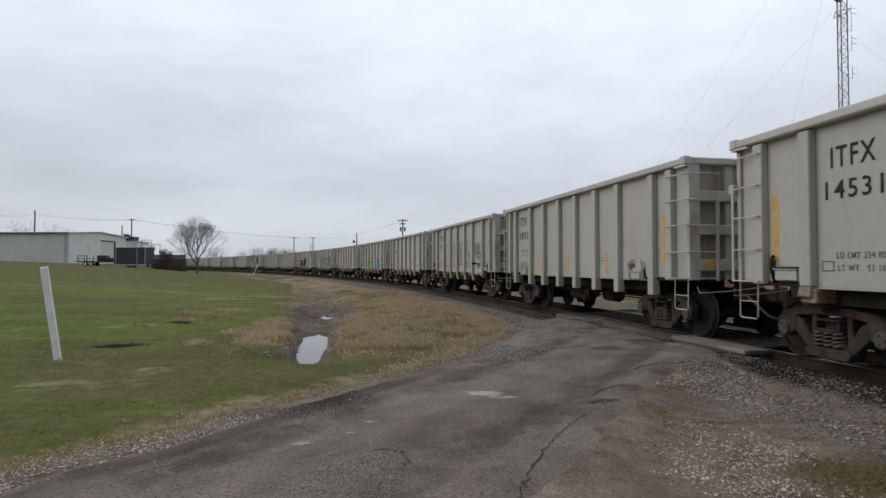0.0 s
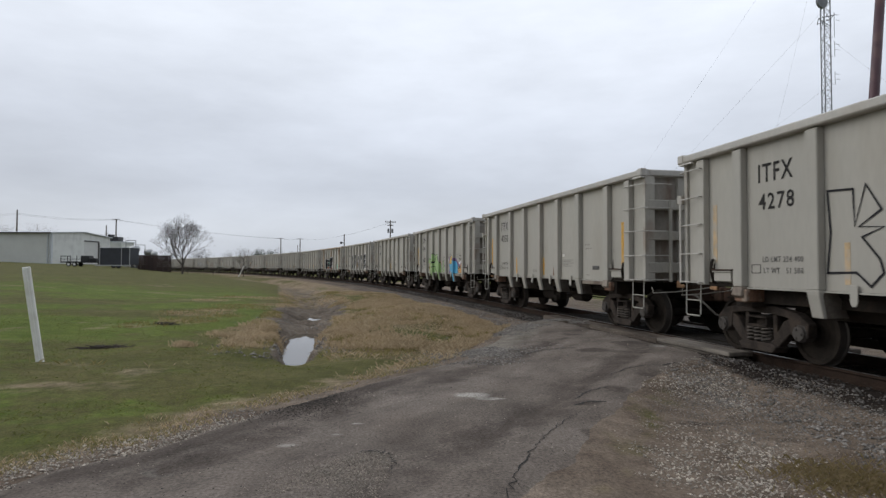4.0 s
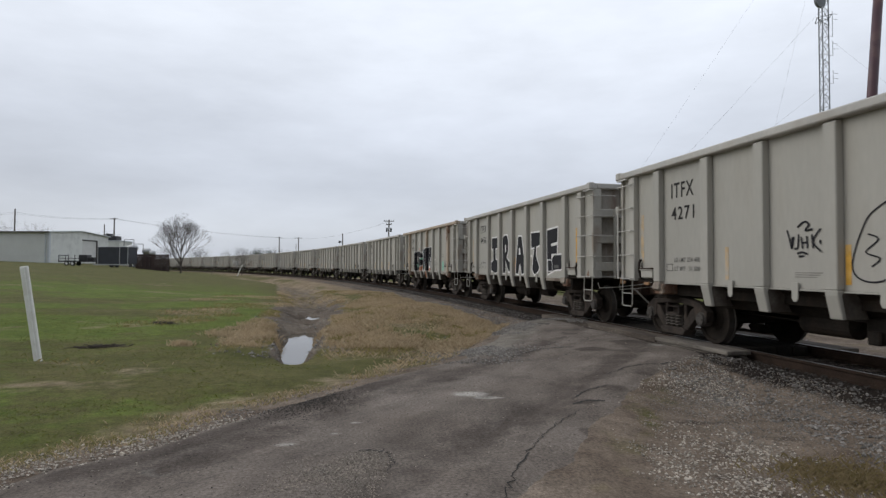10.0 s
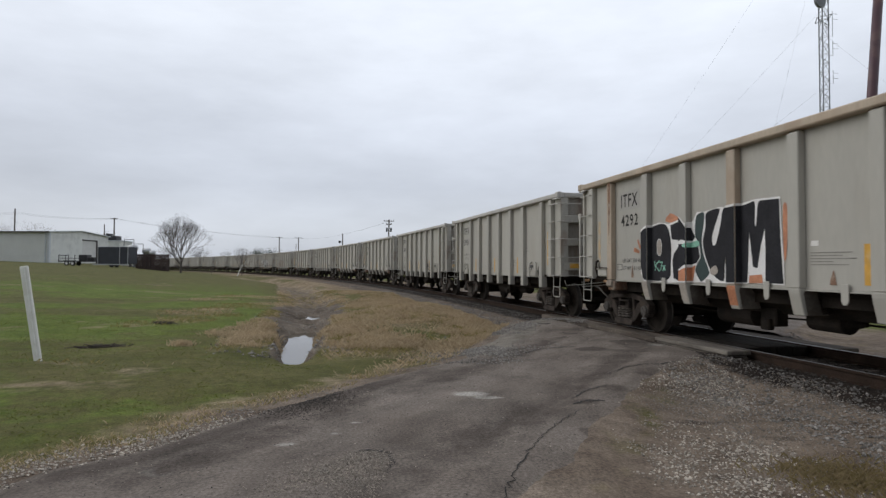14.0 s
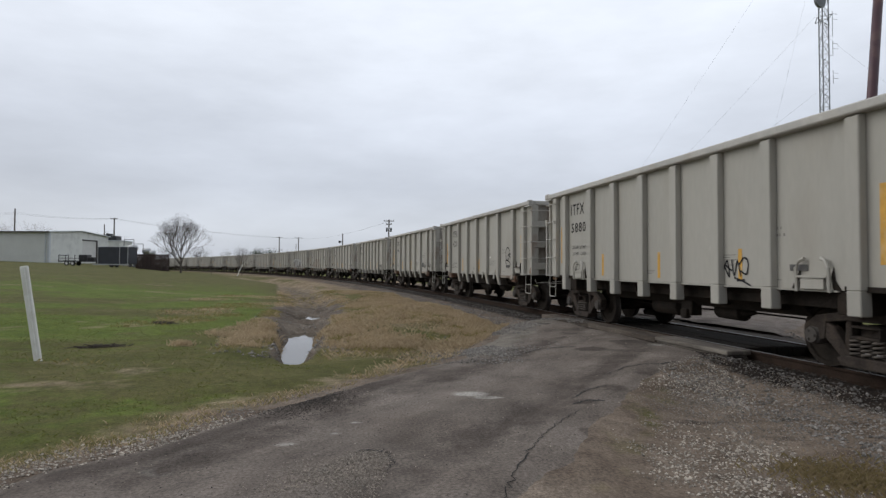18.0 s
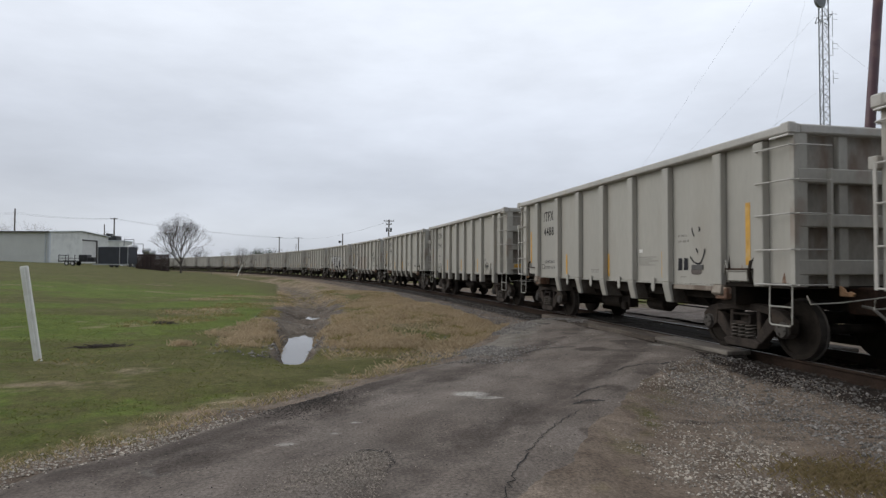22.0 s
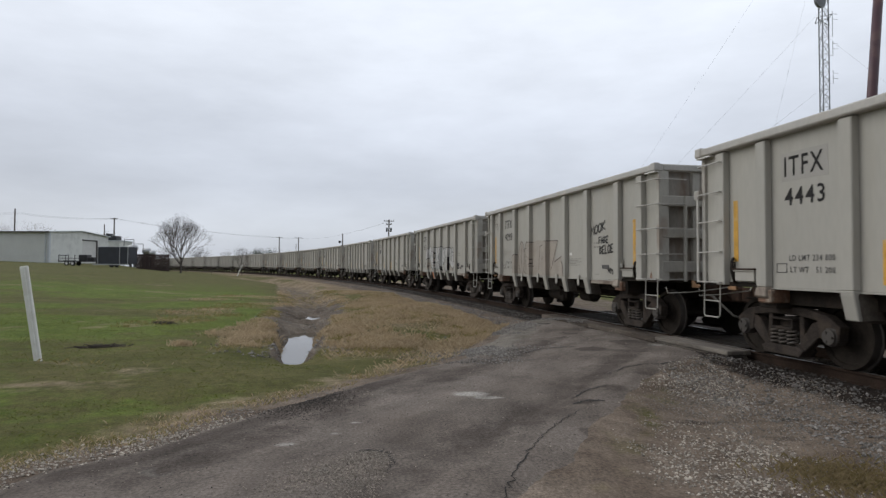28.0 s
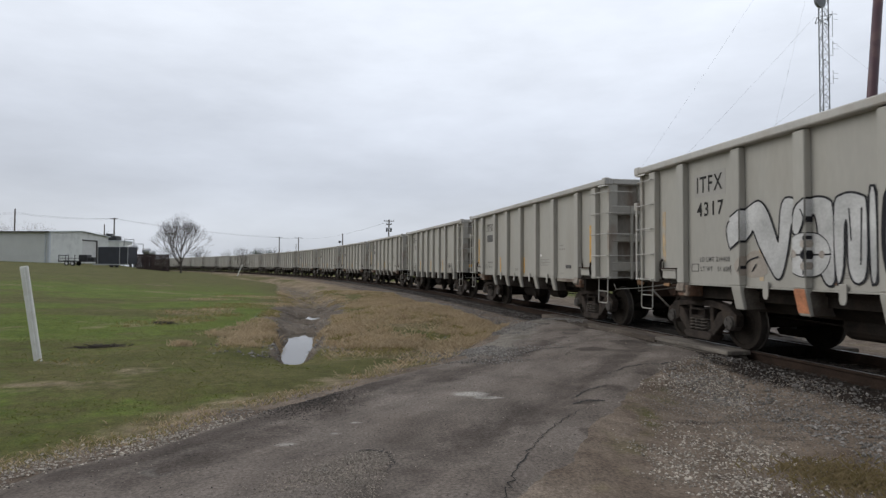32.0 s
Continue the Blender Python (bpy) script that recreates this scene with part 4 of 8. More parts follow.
            # corner post
            g = Geo().loft([[(end * 5.77, sgn * WALL, z), (end * 5.77, sgn * (WALL + 0.05), z), (end * 5.86, sgn * (WALL + 0.05), z), (end * 5.86, sgn * 1.2, z), (end * 5.82, sgn * 1.2, z)] for z in (1.13, 2.2, 3.34)])
            part("corner_post", g.mesh("corner_post", PAINT_END, 0.006), car)
            # end ladder
            for z in (1.16, 1.66, 2.17, 2.65, 3.14) if near else ():
                part("end_rung", rung((end * 5.86, sgn * 1.40, z), (end * 5.86, sgn * 0.86, z), (end * 0.07, 0, 0)).mesh("end_rung", PAINT_TOP), car)
            part("end_ladder_rail", Geo().box(end * 5.86, end * 5.93, sgn * 0.84, sgn * 0.885, 1.12, 2.82).mesh("end_ladder_rail", PAINT_END, 0.004), car)
    for end in (-1, 1):
        # end wall stepped back behind horizontal beams
        part("end_sheet", Geo().box(end * 5.70, end * 5.72, -1.37, 1.37, 1.12, 3.36).mesh("end_sheet", END_SHEET), car)
        for z0, z1, out in ((1.30, 1.52, 5.87), (1.98, 2.17, 5.87), (2.61, 2.82, 5.87)):
            part("end_beam", Geo().box(end * 5.715, end * out, -1.36, 1.36, z0, z1).mesh("end_beam", PAINT_END, 0.015), car)
        for y in (-0.55, 0.55):
            part("end_stanchion", Geo().box(end * 5.715, end * 5.81, y - 0.08, y + 0.08, 1.13, 3.34).mesh("end_stanchion", PAINT_END, 0.01), car)
        part("end_chord", Geo().box(end * 5.75, end * 5.88, -1.33, 1.33, 3.31, 3.445).mesh("end_chord", PAINT_TOP, 0.02), car)
        part("striker", Geo().box(end * 5.6, end * 6.08, -0.30, 0.30, 0.72, 1.12).mesh("striker", RUST, 0.02), car, "rusty striker casting")
        g = Geo().box(end * 5.9, end * 6.36, -0.07, 0.07, 0.80, 0.94)
        g.plate([(end * 6.30, 0.74), (end * 6.30, 1.02), (end * 6.57, 1.02), (end * 6.57, 0.74)][::end], -0.17, 0.02)
        g.plate([(end * 6.36, 0.76), (end * 6.36, 1.00), (end * 6.62, 1.00), (end * 6.62, 0.76)][::end], 0.02, 0.15)
        part("coupler", g.mesh("coupler", RUST, 0.03), car, "rusty knuckle coupler")
        part("air_hose", Geo().tube([(end * 6.0, end * -0.45, 0.86), (end * 6.16, end * -0.45, 0.84), (end * 6.30, end * -0.38, 0.70), (end * 6.42, end * -0.2, 0.48), (end * 6.53, end * -0.06, 0.42)], 0.022, 7)
             .mesh("air_hose", HOSE, smooth=True), car, "pale worn rubber hose")
        part("cut_lever", Geo().tube([(end * 6.02, -1.38, 1.02), (end * 6.06, -1.36, 0.9), (end * 6.10, -0.9, 0.92), (end * 6.12, -0.3, 0.98), (end * 6.34, -0.12, 1.04)], 0.010, 6).mesh("cut_lever", PAINT_END), car)
        if near:
            part("lever_bracket", Geo().plate([(end * 5.90, 1.00), (end * 6.12, 1.00), (end * 6.16, 1.04), (end * 6.09, 1.075), (end * 6.02, 1.055), (end * 5.96, 1.12), (end * 5.90, 1.15)][::end], -0.74, -0.70).mesh("lever_bracket", RUST_TAN, 0.008), car, "tan rusty lever bracket")
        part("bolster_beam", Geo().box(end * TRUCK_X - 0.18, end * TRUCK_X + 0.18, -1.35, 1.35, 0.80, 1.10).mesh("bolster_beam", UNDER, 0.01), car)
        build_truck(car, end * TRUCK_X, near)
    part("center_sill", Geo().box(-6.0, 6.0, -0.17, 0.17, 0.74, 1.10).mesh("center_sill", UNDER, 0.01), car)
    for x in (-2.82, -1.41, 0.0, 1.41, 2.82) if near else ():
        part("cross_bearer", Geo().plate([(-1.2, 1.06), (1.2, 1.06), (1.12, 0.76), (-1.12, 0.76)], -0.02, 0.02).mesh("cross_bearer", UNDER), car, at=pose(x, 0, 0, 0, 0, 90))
    if not near:
        return car
    part("brake_cylinder", Geo().lathe([(-0.35, 0.05), (-0.34, 0.16), (0.30, 0.17), (0.34, 0.10), (0.6, 0.03)], 16, "x", (1.0, -0.55, 0.62)).mesh("brake_cylinder", UNDER), car)
    part("air_reservoir", Geo().lathe([(-0.5, 0.05), (-0.45, 0.19), (0.45, 0.19), (0.5, 0.05)], 16, "x", (-0.9, -0.62, 0.60)).mesh("air_reservoir", UNDER), car)
    part("brake_valve", Geo().box(-0.18, 0.18, -0.95, -0.72, 0.48, 0.76).box(-0.1, 0.1, -1.02, -0.9, 0.42, 0.6).mesh("brake_valve", UNDER, 0.02), car, at=pose(0.15, 0, 0))
    part("brake_rod", Geo().tube([(-3.6, -0.4, 0.60), (-1.4, -0.5, 0.56), (0.6, -0.55, 0.60)], 0.016, 5).tube([(1.6, -0.55, 0.62), (3.6, -0.35, 0.58)], 0.016, 5).mesh("brake_rod", UNDER), car)
    part("train_pipe", Geo().tube([(-6.0, -0.45, 0.86), (-5.3, -0.5, 0.9), (5.3, -0.5, 0.9), (6.0, 0.45, 0.86)], 0.02, 5).mesh("train_pipe", UNDER), car)
    part("hand_brake_wheel", Geo().lathe([(5.97, 0.27), (5.99, 0.28), (6.01, 0.27), (5.99, 0.25)], 20, "x", (0, 0.62, 2.5))
         .box(5.9, 5.99, 0.60, 0.64, 2.24, 2.76).box(5.9, 5.99, 0.36, 0.88, 2.48, 2.52).mesh("hand_brake_wheel", PAINT_END), car)
    # yellow reflective strips on the road side
    strips = ((-5.0, 1.50, 2.48, 0.055), (4.84, 1.44, 2.42, 0.055), (-2.25, 1.20, 1.74, 0.045), (0.16, 1.19, 1.70, 0.045), (2.42, 1.19, 1.70, 0.045)) if kneed else \
        ((-5.0, 1.50, 2.48, 0.055), (4.87, 1.44, 2.42, 0.055), (-2.54, 1.20, 1.70, 0.045), (-0.1, 1.19, 1.70, 0.045), (2.30, 1.19, 1.70, 0.045))
    for x, z0, z1, w in strips:
        part("reflector_strip", Geo().box(x - w, x + w, -WALL - 0.005, -WALL - 0.001, z0, z1).mesh("reflector_strip", YELLOW), car, "faded yellow reflective strip")
    # small stencil lines and plates too fine to read
    g = Geo()
    for x0, x1, z, h in ((-0.75, -0.25, 1.33, 0.012), (-0.75, -0.30, 1.30, 0.012), (-0.75, -0.35, 1.27, 0.012), (1.52, 2.2, 1.60, 0.012), (1.52, 2.05, 1.56, 0.012), (1.52, 2.25, 1.52, 0.012),
                         (1.52, 1.9, 1.48, 0.012), (1.52, 2.15, 1.44, 0.012), (2.95, 2.98, 1.96, 0.04), (3.05, 3.08, 1.96, 0.04), (3.11, 3.14, 1.96, 0.04), (3.18, 3.2, 1.96, 0.04), (2.95, 2.98, 1.86, 0.04), (3.01, 3.04, 1.86, 0.04), (3.1, 3.13, 1.86, 0.04), (3.16, 3.18, 1.86, 0.04), (3.24, 3.27, 1.86, 0.04), (3.0, 3.2, 1.22, 0.012)):
        g.box(x0, x1, -WALL - 0.004, -WALL - 0.001, z, z + h)
    tagged(part("fine_stencil", g.mesh("fine_stencil", FINE_PRINT), car), kind="stuff")
    if not kneed:
        for end in (-1, 1):
            g = Geo()
            for q in (-0.28, 0.28):
                g.tube([(end * 3.82 + q, -WALL - 0.05, 1.08), (end * 3.82 + q, -WALL - 0.07, 1.40), (end * 3.82 + q * 0.8, -WALL - 0.06, 1.50), (end * 3.82 + q * 0.5, -WALL - 0.05, 1.53)], 0.026, 6)
            g.box(end * 3.82 - 0.26, end * 3.82 + 0.26, -WALL - 0.09, -WALL - 0.002, 1.27, 1.30).box(end * 3.82 - 0.2, end * 3.82 + 0.2, -WALL - 0.07, -WALL - 0.002, 1.12, 1.26)
            part("pull_bracket", g.mesh("pull_bracket", PAINT), car, "bent steel pulling bracket")
            # dark plates stand in for openings in the sheet; their depth is only colour
            for q, lean in ((-0.36, 0.07), (0.36, -0.07)):
                x = end * 3.82 + q
                part("grime_stain", Geo().plate([(x - 0.07, 1.112), (x + 0.07, 1.112), (x + 0.05 + lean, 1.24), (x + 0.02 + lean, 1.42), (x - 0.03 + lean, 1.30)], -WALL - 0.004, -WALL - 0.001).mesh("grime_stain", UNDER), car, "dark patch beside a bracket")
        part("end_reflector", Geo().box(5.871, 5.876, -1.16, -0.90, 1.36, 1.49).mesh("end_reflector", YELLOW), car, "orange reflective patch")
    part("data_plate", Geo().box(3.365, 3.70, -WALL - 0.014, -WALL - 0.001, 1.36, 1.45).mesh("data_plate", LABEL_D, 0.003), car, "dark metal data plate")
    part("white_card", Geo().box(1.53, 1.66, -WALL - 0.005, -WALL - 0.001, 1.70, 1.77).mesh("white_card", LABEL_W), car)
    return car


def lettering(text, x, z, width, high, material, name, lift=0.006):
    """Stencilled text on the road side of a car; left end at x, base at z."""
    cu = bpy.data.curves.new(name, "FONT")
    cu.body, cu.size, cu.extrude, cu.resolution_u, cu.space_character = text, 1.0, 0.0, 2, 1.18
    cu.offset = 0.010
    tmp = bpy.data.objects.new(name, cu)
    scene.collection.objects.link(tmp)
    bpy.context.view_layer.update()
    me = bpy.data.meshes.new_from_object(tmp.evaluated_get(bpy.context.evaluated_depsgraph_get()))
    bpy.data.objects.remove(tmp)
    xs = [v.co.x for v in me.vertices]
    zs = [v.co.y for v in me.vertices]
    x_min, z_min = min(xs), min(zs)
    k, kz = width / (max(xs) - x_min), high / (max(zs) - z_min)
    for v in me.vertices:
        v.co = Vector((x + (v.co.x - x_min) * k, -WALL - lift, z + (v.co.y - z_min) * kz))
    me.materials.clear()
    me.materials.append(material)
    return me


STRIPS = []
edge_ = -BODY
for p_ in POSTS:
    STRIPS += [(edge_, p_ - POST_HALF - 0.006, WALL), (p_ - POST_HALF, p_ + POST_HALF, WALL + POST_OUT)]
    edge_ = p_ + POST_HALF + 0.006
STRIPS.append((edge_, BODY, WALL))


def covered(outline, layer=0):
    """Points and faces of paint within an outline in x and z, laid over sheet and posts alike."""
    out_v, out_f = [], []
    for a, b, y in STRIPS:
        if max(p[0] for p in outline) < a or min(p[0] for p in outline) > b:
            continue
        if len(outline) == 4:
            quad = list(outline)
            for x, n in ((a, 1), (b, -1)):
                cut = []
                for p, q in zip(quad, quad[1:] + quad[:1]):
                    if (p[0] - x) * n >= 0:
                        cut.append(p)
                    if ((p[0] - x) * n >= 0) != ((q[0] - x) * n >= 0):
                        cut.append((x, p[1] + (q[1] - p[1]) * (x - p[0]) / (q[0] - p[0])))
                quad = cut
            if len(quad) > 2:
                k = len(out_v)
                out_v += [(p[0], -y - 0.007 - 0.003 * layer, p[1]) for p in quad]
                out_f.append(tuple(range(k, k + len(quad))))
            continue
        bm = bmesh.new()
        bm.faces.new([bm.verts.new((p[0], 0, p[1])) for p in outline]).normal_update()
        bmesh.ops.triangulate(bm, faces=bm.faces[:])
        for x, n in ((a, -1), (b, 1)):
            bmesh.ops.bisect_plane(bm, geom=bm.verts[:] + bm.edges[:] + bm.faces[:], plane_co=(x, 0, 0), plane_no=(n, 0, 0), clear_outer=True)
        bm.verts.index_update()
        k = len(out_v)
        out_v += [(v.co.x, -y - 0.007 - 0.003 * layer, v.co.z) for v in bm.verts]
        out_f += [tuple(v.index + k for v in f.verts) for f in bm.faces]
        bm.free()
    for p in POSTS:
        x = p + POST_HALF + 0.003
        cuts = sorted(a[1] + (b[1] - a[1]) * (x - a[0]) / (b[0] - a[0]) for a, b in zip(outline, outline[1:] + outline[:1]) if (a[0] < x) != (b[0] < x))
        for z0, z1 in zip(cuts[::2], cuts[1::2]):
            k, xf = len(out_v), x + 0.008 + 0.002 * layer
            out_v += [(xf, -WALL - 0.001, z0), (xf, -WALL - POST_OUT, z0), (xf, -WALL - POST_OUT, z1), (xf, -WALL - 0.001, z1)]
            out_f.append((k, k + 1, k + 2, k + 3))
    return out_v, out_f


def sprayed(outline, material, layer=0):
    out_v, out_f = covered(outline, layer)
    return welded("graffiti", out_v, out_f, material)


def stroke(pts, w, closed=False):
    """Pieces of a brush stroke along a polyline, joined edge to edge."""
    pts = [Vector(p) for p in pts]
    n = len(pts)
    turn = []
    for i in range(n):
        a, b = (pts[i - 1], pts[(i + 1) % n]) if closed else (pts[max(i - 1, 0)], pts[min(i + 1, n - 1)])
        d1, d2 = (pts[i] - a).normalized(), (b - pts[i]).normalized()
        d = (d1 + d2).normalized() if (d1 + d2).length > 0.35 else d2 if d2.length else d1
        turn.append(Vector((-d.y, d.x)) * w * min(1.5, 1 / max(0.6, (d1 + d2).length / 2 if d1.length and d2.length else 1)))
    return [[tuple(pts[i] - turn[i]), tuple(pts[j] - turn[j]), tuple(pts[j] + turn[j]), tuple(pts[i] + turn[i])] for i, j in ((i, (i + 1) % n) for i in range(n if closed else n - 1))]


def welded(name, out_v, out_f, material):
    """One mesh in which points at one place are one point."""
    at, keep, where = {}, [], []
    for v in out_v:
        key = (round(v[0], 4), round(v[1], 4), round(v[2], 4))
        if key not in at:
            at[key] = len(keep)
            keep.append(v)
        where.append(at[key])
    faces = []
    for f in out_f:
        g = list(dict.fromkeys(where[i] for i in f))
        if len(g) > 2:
            faces.append(g)
    me = bpy.data.meshes.new(name)
    me.from_pydata(keep, [], faces)
    me.materials.append(material)
    return me


def loop(cx, cz, rx, rz, n=16, lean=0.0, a0=0.0, a1=360.0):
    return [(cx + rx * math.cos(radians(a0 + (a1 - a0) * i / n)) + lean * rz * math.sin(radians(a0 + (a1 - a0) * i / n)), cz + rz * math.sin(radians(a0 + (a1 - a0) * i / n))) for i in range(n if a1 - a0 >= 360 else n + 1)]


def spray(car, outline, colour, layer=0):
    part("graffiti", sprayed(outline, SPRAY[colour], layer), car, colour + " spray paint")


def spray_lines(car, pts, w, colour, layer=0, closed=False):
    out_v, out_f = [], []
    for q in stroke(pts, w, closed):
        v, f = covered(q, layer)
        k = len(out_v)
        out_v += v
        out_f += [tuple(i + k for i in p) for p in f]
    part("graffiti_line", welded("graffiti_line", out_v, out_f, SPRAY[colour]), car, colour + " spray line")



def smooth(pts, closed=True, k=4):
    """A rounded curve through the points."""
    n, out = len(pts), []
    for i in range(n if closed else n - 1):
        p = [Vector(pts[j % n] if closed else pts[min(max(j, 0), n - 1)]) for j in (i - 1, i, i + 1, i + 2)]
        for q in range(k):
            t = q / k
            out.append(tuple(0.5 * (2 * p[1] + (p[2] - p[0]) * t + (2 * p[0] - 5 * p[1] + 4 * p[2] - p[3]) * t * t + (3 * p[1] - p[0] - 3 * p[2] + p[3]) * t ** 3)))
    return out if closed else out + [tuple(pts[-1])]


def brush(car, pts, w, colour, layer=0, closed=False, rounded=True):
    """A drawn line of even width, rounded through its points."""
    spray_lines(car, smooth(pts, closed) if rounded and len(pts) > 2 else pts, w, colour, layer, closed)


def patch(car, pts, colour, layer=0, rounded=True, edge="", w=0.012):
    """A filled shape, with or without a drawn edge below it."""
    pts = smooth(pts, True, 3) if rounded else pts
    if edge:
        spray_lines(car, pts, w, edge, layer, True)
    part("graffiti", sprayed(pts, SPRAY[colour], layer + (0.5 if edge else 0)), car, colour + " spray paint")


LETTERS = {"M": ["0,0 0.1,1 0.5,0.4 0.9,1 1,0"], "O": ["0.5,1 0.05,0.7 0.1,0.2 0.5,0 0.9,0.3 0.9,0.8 0.45,1"], "K": ["0.1,1 0.05,0", "0.95,1 0.1,0.45 1,0"],
           "F": ["1,1 0.1,0.95 0.05,0", "0.1,0.5 0.8,0.55"], "A": ["0,0 0.5,1 1,0", "0.2,0.4 0.85,0.4"], "B": ["0.1,0 0.1,1 0.8,0.85 0.2,0.55 0.95,0.3 0.1,0"],
           "E": ["1,1 0.1,0.95 0.1,0 1,0.05", "0.1,0.5 0.8,0.5"], "L": ["0.1,1 0.1,0 0.9,0.05"], "H": ["0.1,1 0.1,0", "0.9,1 0.9,0", "0.1,0.5 0.9,0.5"],
           "T": ["0,1 1,1", "0.5,1 0.5,0"], "X": ["0,1 1,0", "1,1 0,0"]}


def scrawl(car, word, x0, z0, x1, z1, high, w=0.014):
    """Hand-sprayed capitals along a line from x0, z0 to x1, z1."""
    n = len(word)
    for i, ch in enumerate(word):
        for line in LETTERS[ch]:
            pts = [tuple(float(q) for q in p.split(",")) for p in line.split()]
            brush(car, [(x0 + (x1 - x0) * (i + 0.84 * u) / n, z0 + (z1 - z0) * (i + u) / n + high * v) for u, v in pts], w, "black", 1, False, ch == "O")


def knee_paint(car, x, colour, low=0.78):
    """Spray paint, on CAR[15] rust, that runs down over a post's knee."""
    g = Geo().loft([[(x - 0.1, -y - 0.003, z), (x + 0.1, -y - 0.003, z), (x + 0.1, -y - 0.006, z), (x - 0.1, -y - 0.006, z)] for y, z in ((WALL + POST_OUT, 1.115), (WALL + POST_OUT - 0.006, 1.05), (WALL + 0.035 + (low - 0.74) * 0.23, low))])
    part("graffiti", g.mesh("knee_paint", SPRAY[colour]), car, colour + " spray paint")


FIRST_CAR, CAR_COUNT = -2, 35
NUMBERS = {0: "14531", 1: "5835", 2: "4278", 3: "4350", 4: "4242", 5: "4271", 6: "4456", 7: "4292", 8: "5930", 9: "5880", 10: "4229", 11: "4488", 12: "5948",
           13: "4443", 14: "4298", 15: "4317"}
WEIGHTS = {0: ("234 000", "51 100"), 3: ("234600", "51400"), 9: ("233400", "51600"), 11: ("234 300", "51 700"), 13: ("234 800", "51 200"), 15: ("234400", "51 600")}
STRAIGHT = (1, 8, 9, 12, 17)
mark_me = lettering("ITFX", -3.90, 2.71, 0.72, 0.28, BLACK, "reporting_mark")
mark_straight_me = lettering("ITFX", -4.39, 2.75, 0.82, 0.28, BLACK, "reporting_mark")
number_me = {n: lettering(k, -4.36 if n in STRAIGHT else -3.90 - 0.1 * (len(k) > 4), 2.29, 0.22 * 4 if n in STRAIGHT else 0.185 * len(k), 0.25, BLACK, "car_number") for n, k in NUMBERS.items()}
blank_me = Geo().box(-3.88, -3.16, -WALL - 0.006, -WALL - 0.002, 2.32, 2.58).mesh("car_number", LABEL_D)
load_me, light_me = {}, {}
for ld_, lt_ in [("234 400", "51 500"), *WEIGHTS.values()]:
    load_me[ld_] = lettering("LD LMT " + ld_, -3.82, 1.50, 0.82, 0.085, LABEL_D, "weight_stencil")
    light_me[lt_] = lettering("LT WT   " + lt_, -3.80, 1.335, 0.80, 0.085, LABEL_D, "weight_stencil")
frame_me = Geo().box(-4.08, -3.87, -WALL - 0.005, -WALL - 0.001, 1.455, 1.468).box(-4.08, -3.87, -WALL - 0.005, -WALL - 0.001, 1.33, 1.343).box(-4.08, -4.068, -WALL - 0.005, -WALL - 0.001, 1.343, 1.455) \
    .box(-3.882, -3.87, -WALL - 0.005, -WALL - 0.001, 1.343, 1.455).mesh("stencil_frame", LABEL_D)
field_me = Geo().box(-3.96, -3.10, -WALL - 0.003, -WALL - 0.001, 2.64, 3.05).mesh("stencil_field", CLEAN)
writing = {k: lettering(t, *a, SPRAY["black"], "spray_writing", 0.011) for k, (t, a) in {
    "sleeping": ("Sleeping", (3.36, 1.86, 0.50, 0.15)), "beauty": ("Beauty!", (3.38, 1.68, 0.5, 0.15)), "empty": ("EMPTY LOAD", (3.5, 1.58, 0.47, 0.07))}.items()}

kneed_car, straight_car, far_car = build_car(True), build_car(False), build_car(True, False)
tagged(straight_car, "light grey steel gondola car with straight side posts")
CARS = []
for i_ in range(CAR_COUNT):
    n_ = i_ + FIRST_CAR
    first = straight_car if n_ in STRAIGHT else far_car if n_ > 21 else kneed_car
    CARS.append(first if first not in CARS else copy_thing(first, pose(0, 0, 0)))
for i_, car_ in enumerate(CARS):
    n_ = i_ + FIRST_CAR
    if n_ > 21:
        continue
    shift_ = pose(-0.47, 0, 0.36) if n_ in STRAIGHT else pose(0, 0, 0)
    if n_ in (3, 4, 7, 13, 15):
        part("stencil_field", field_me, car_, "fresher paint behind the letters", pose(-0.47, 0, 0.05) if n_ in STRAIGHT else pose(0, 0, 0))
    part("reporting_mark", mark_straight_me if n_ in STRAIGHT else mark_me, car_, "black stencilled letters")
    part("car_number", number_me.get(n_, blank_me), car_, "black stencilled number" if n_ in number_me else "")
    ld_, lt_ = WEIGHTS.get(n_, ("234 400", "51 500"))
    part("weight_stencil", load_me[ld_], car_, "", shift_)
    part("weight_stencil", light_me[lt_], car_, "", shift_)
    part("stencil_frame", frame_me, car_)
CAR = {i + FIRST_CAR: c for i, c in enumerate(CARS)}


# ---- spray paint on single cars ----
def outlined(car, shape, fill, edge, w=0.03):
    spray_lines(car, shape, w, edge, 0, True)
    spray(car, shape, fill, 1)


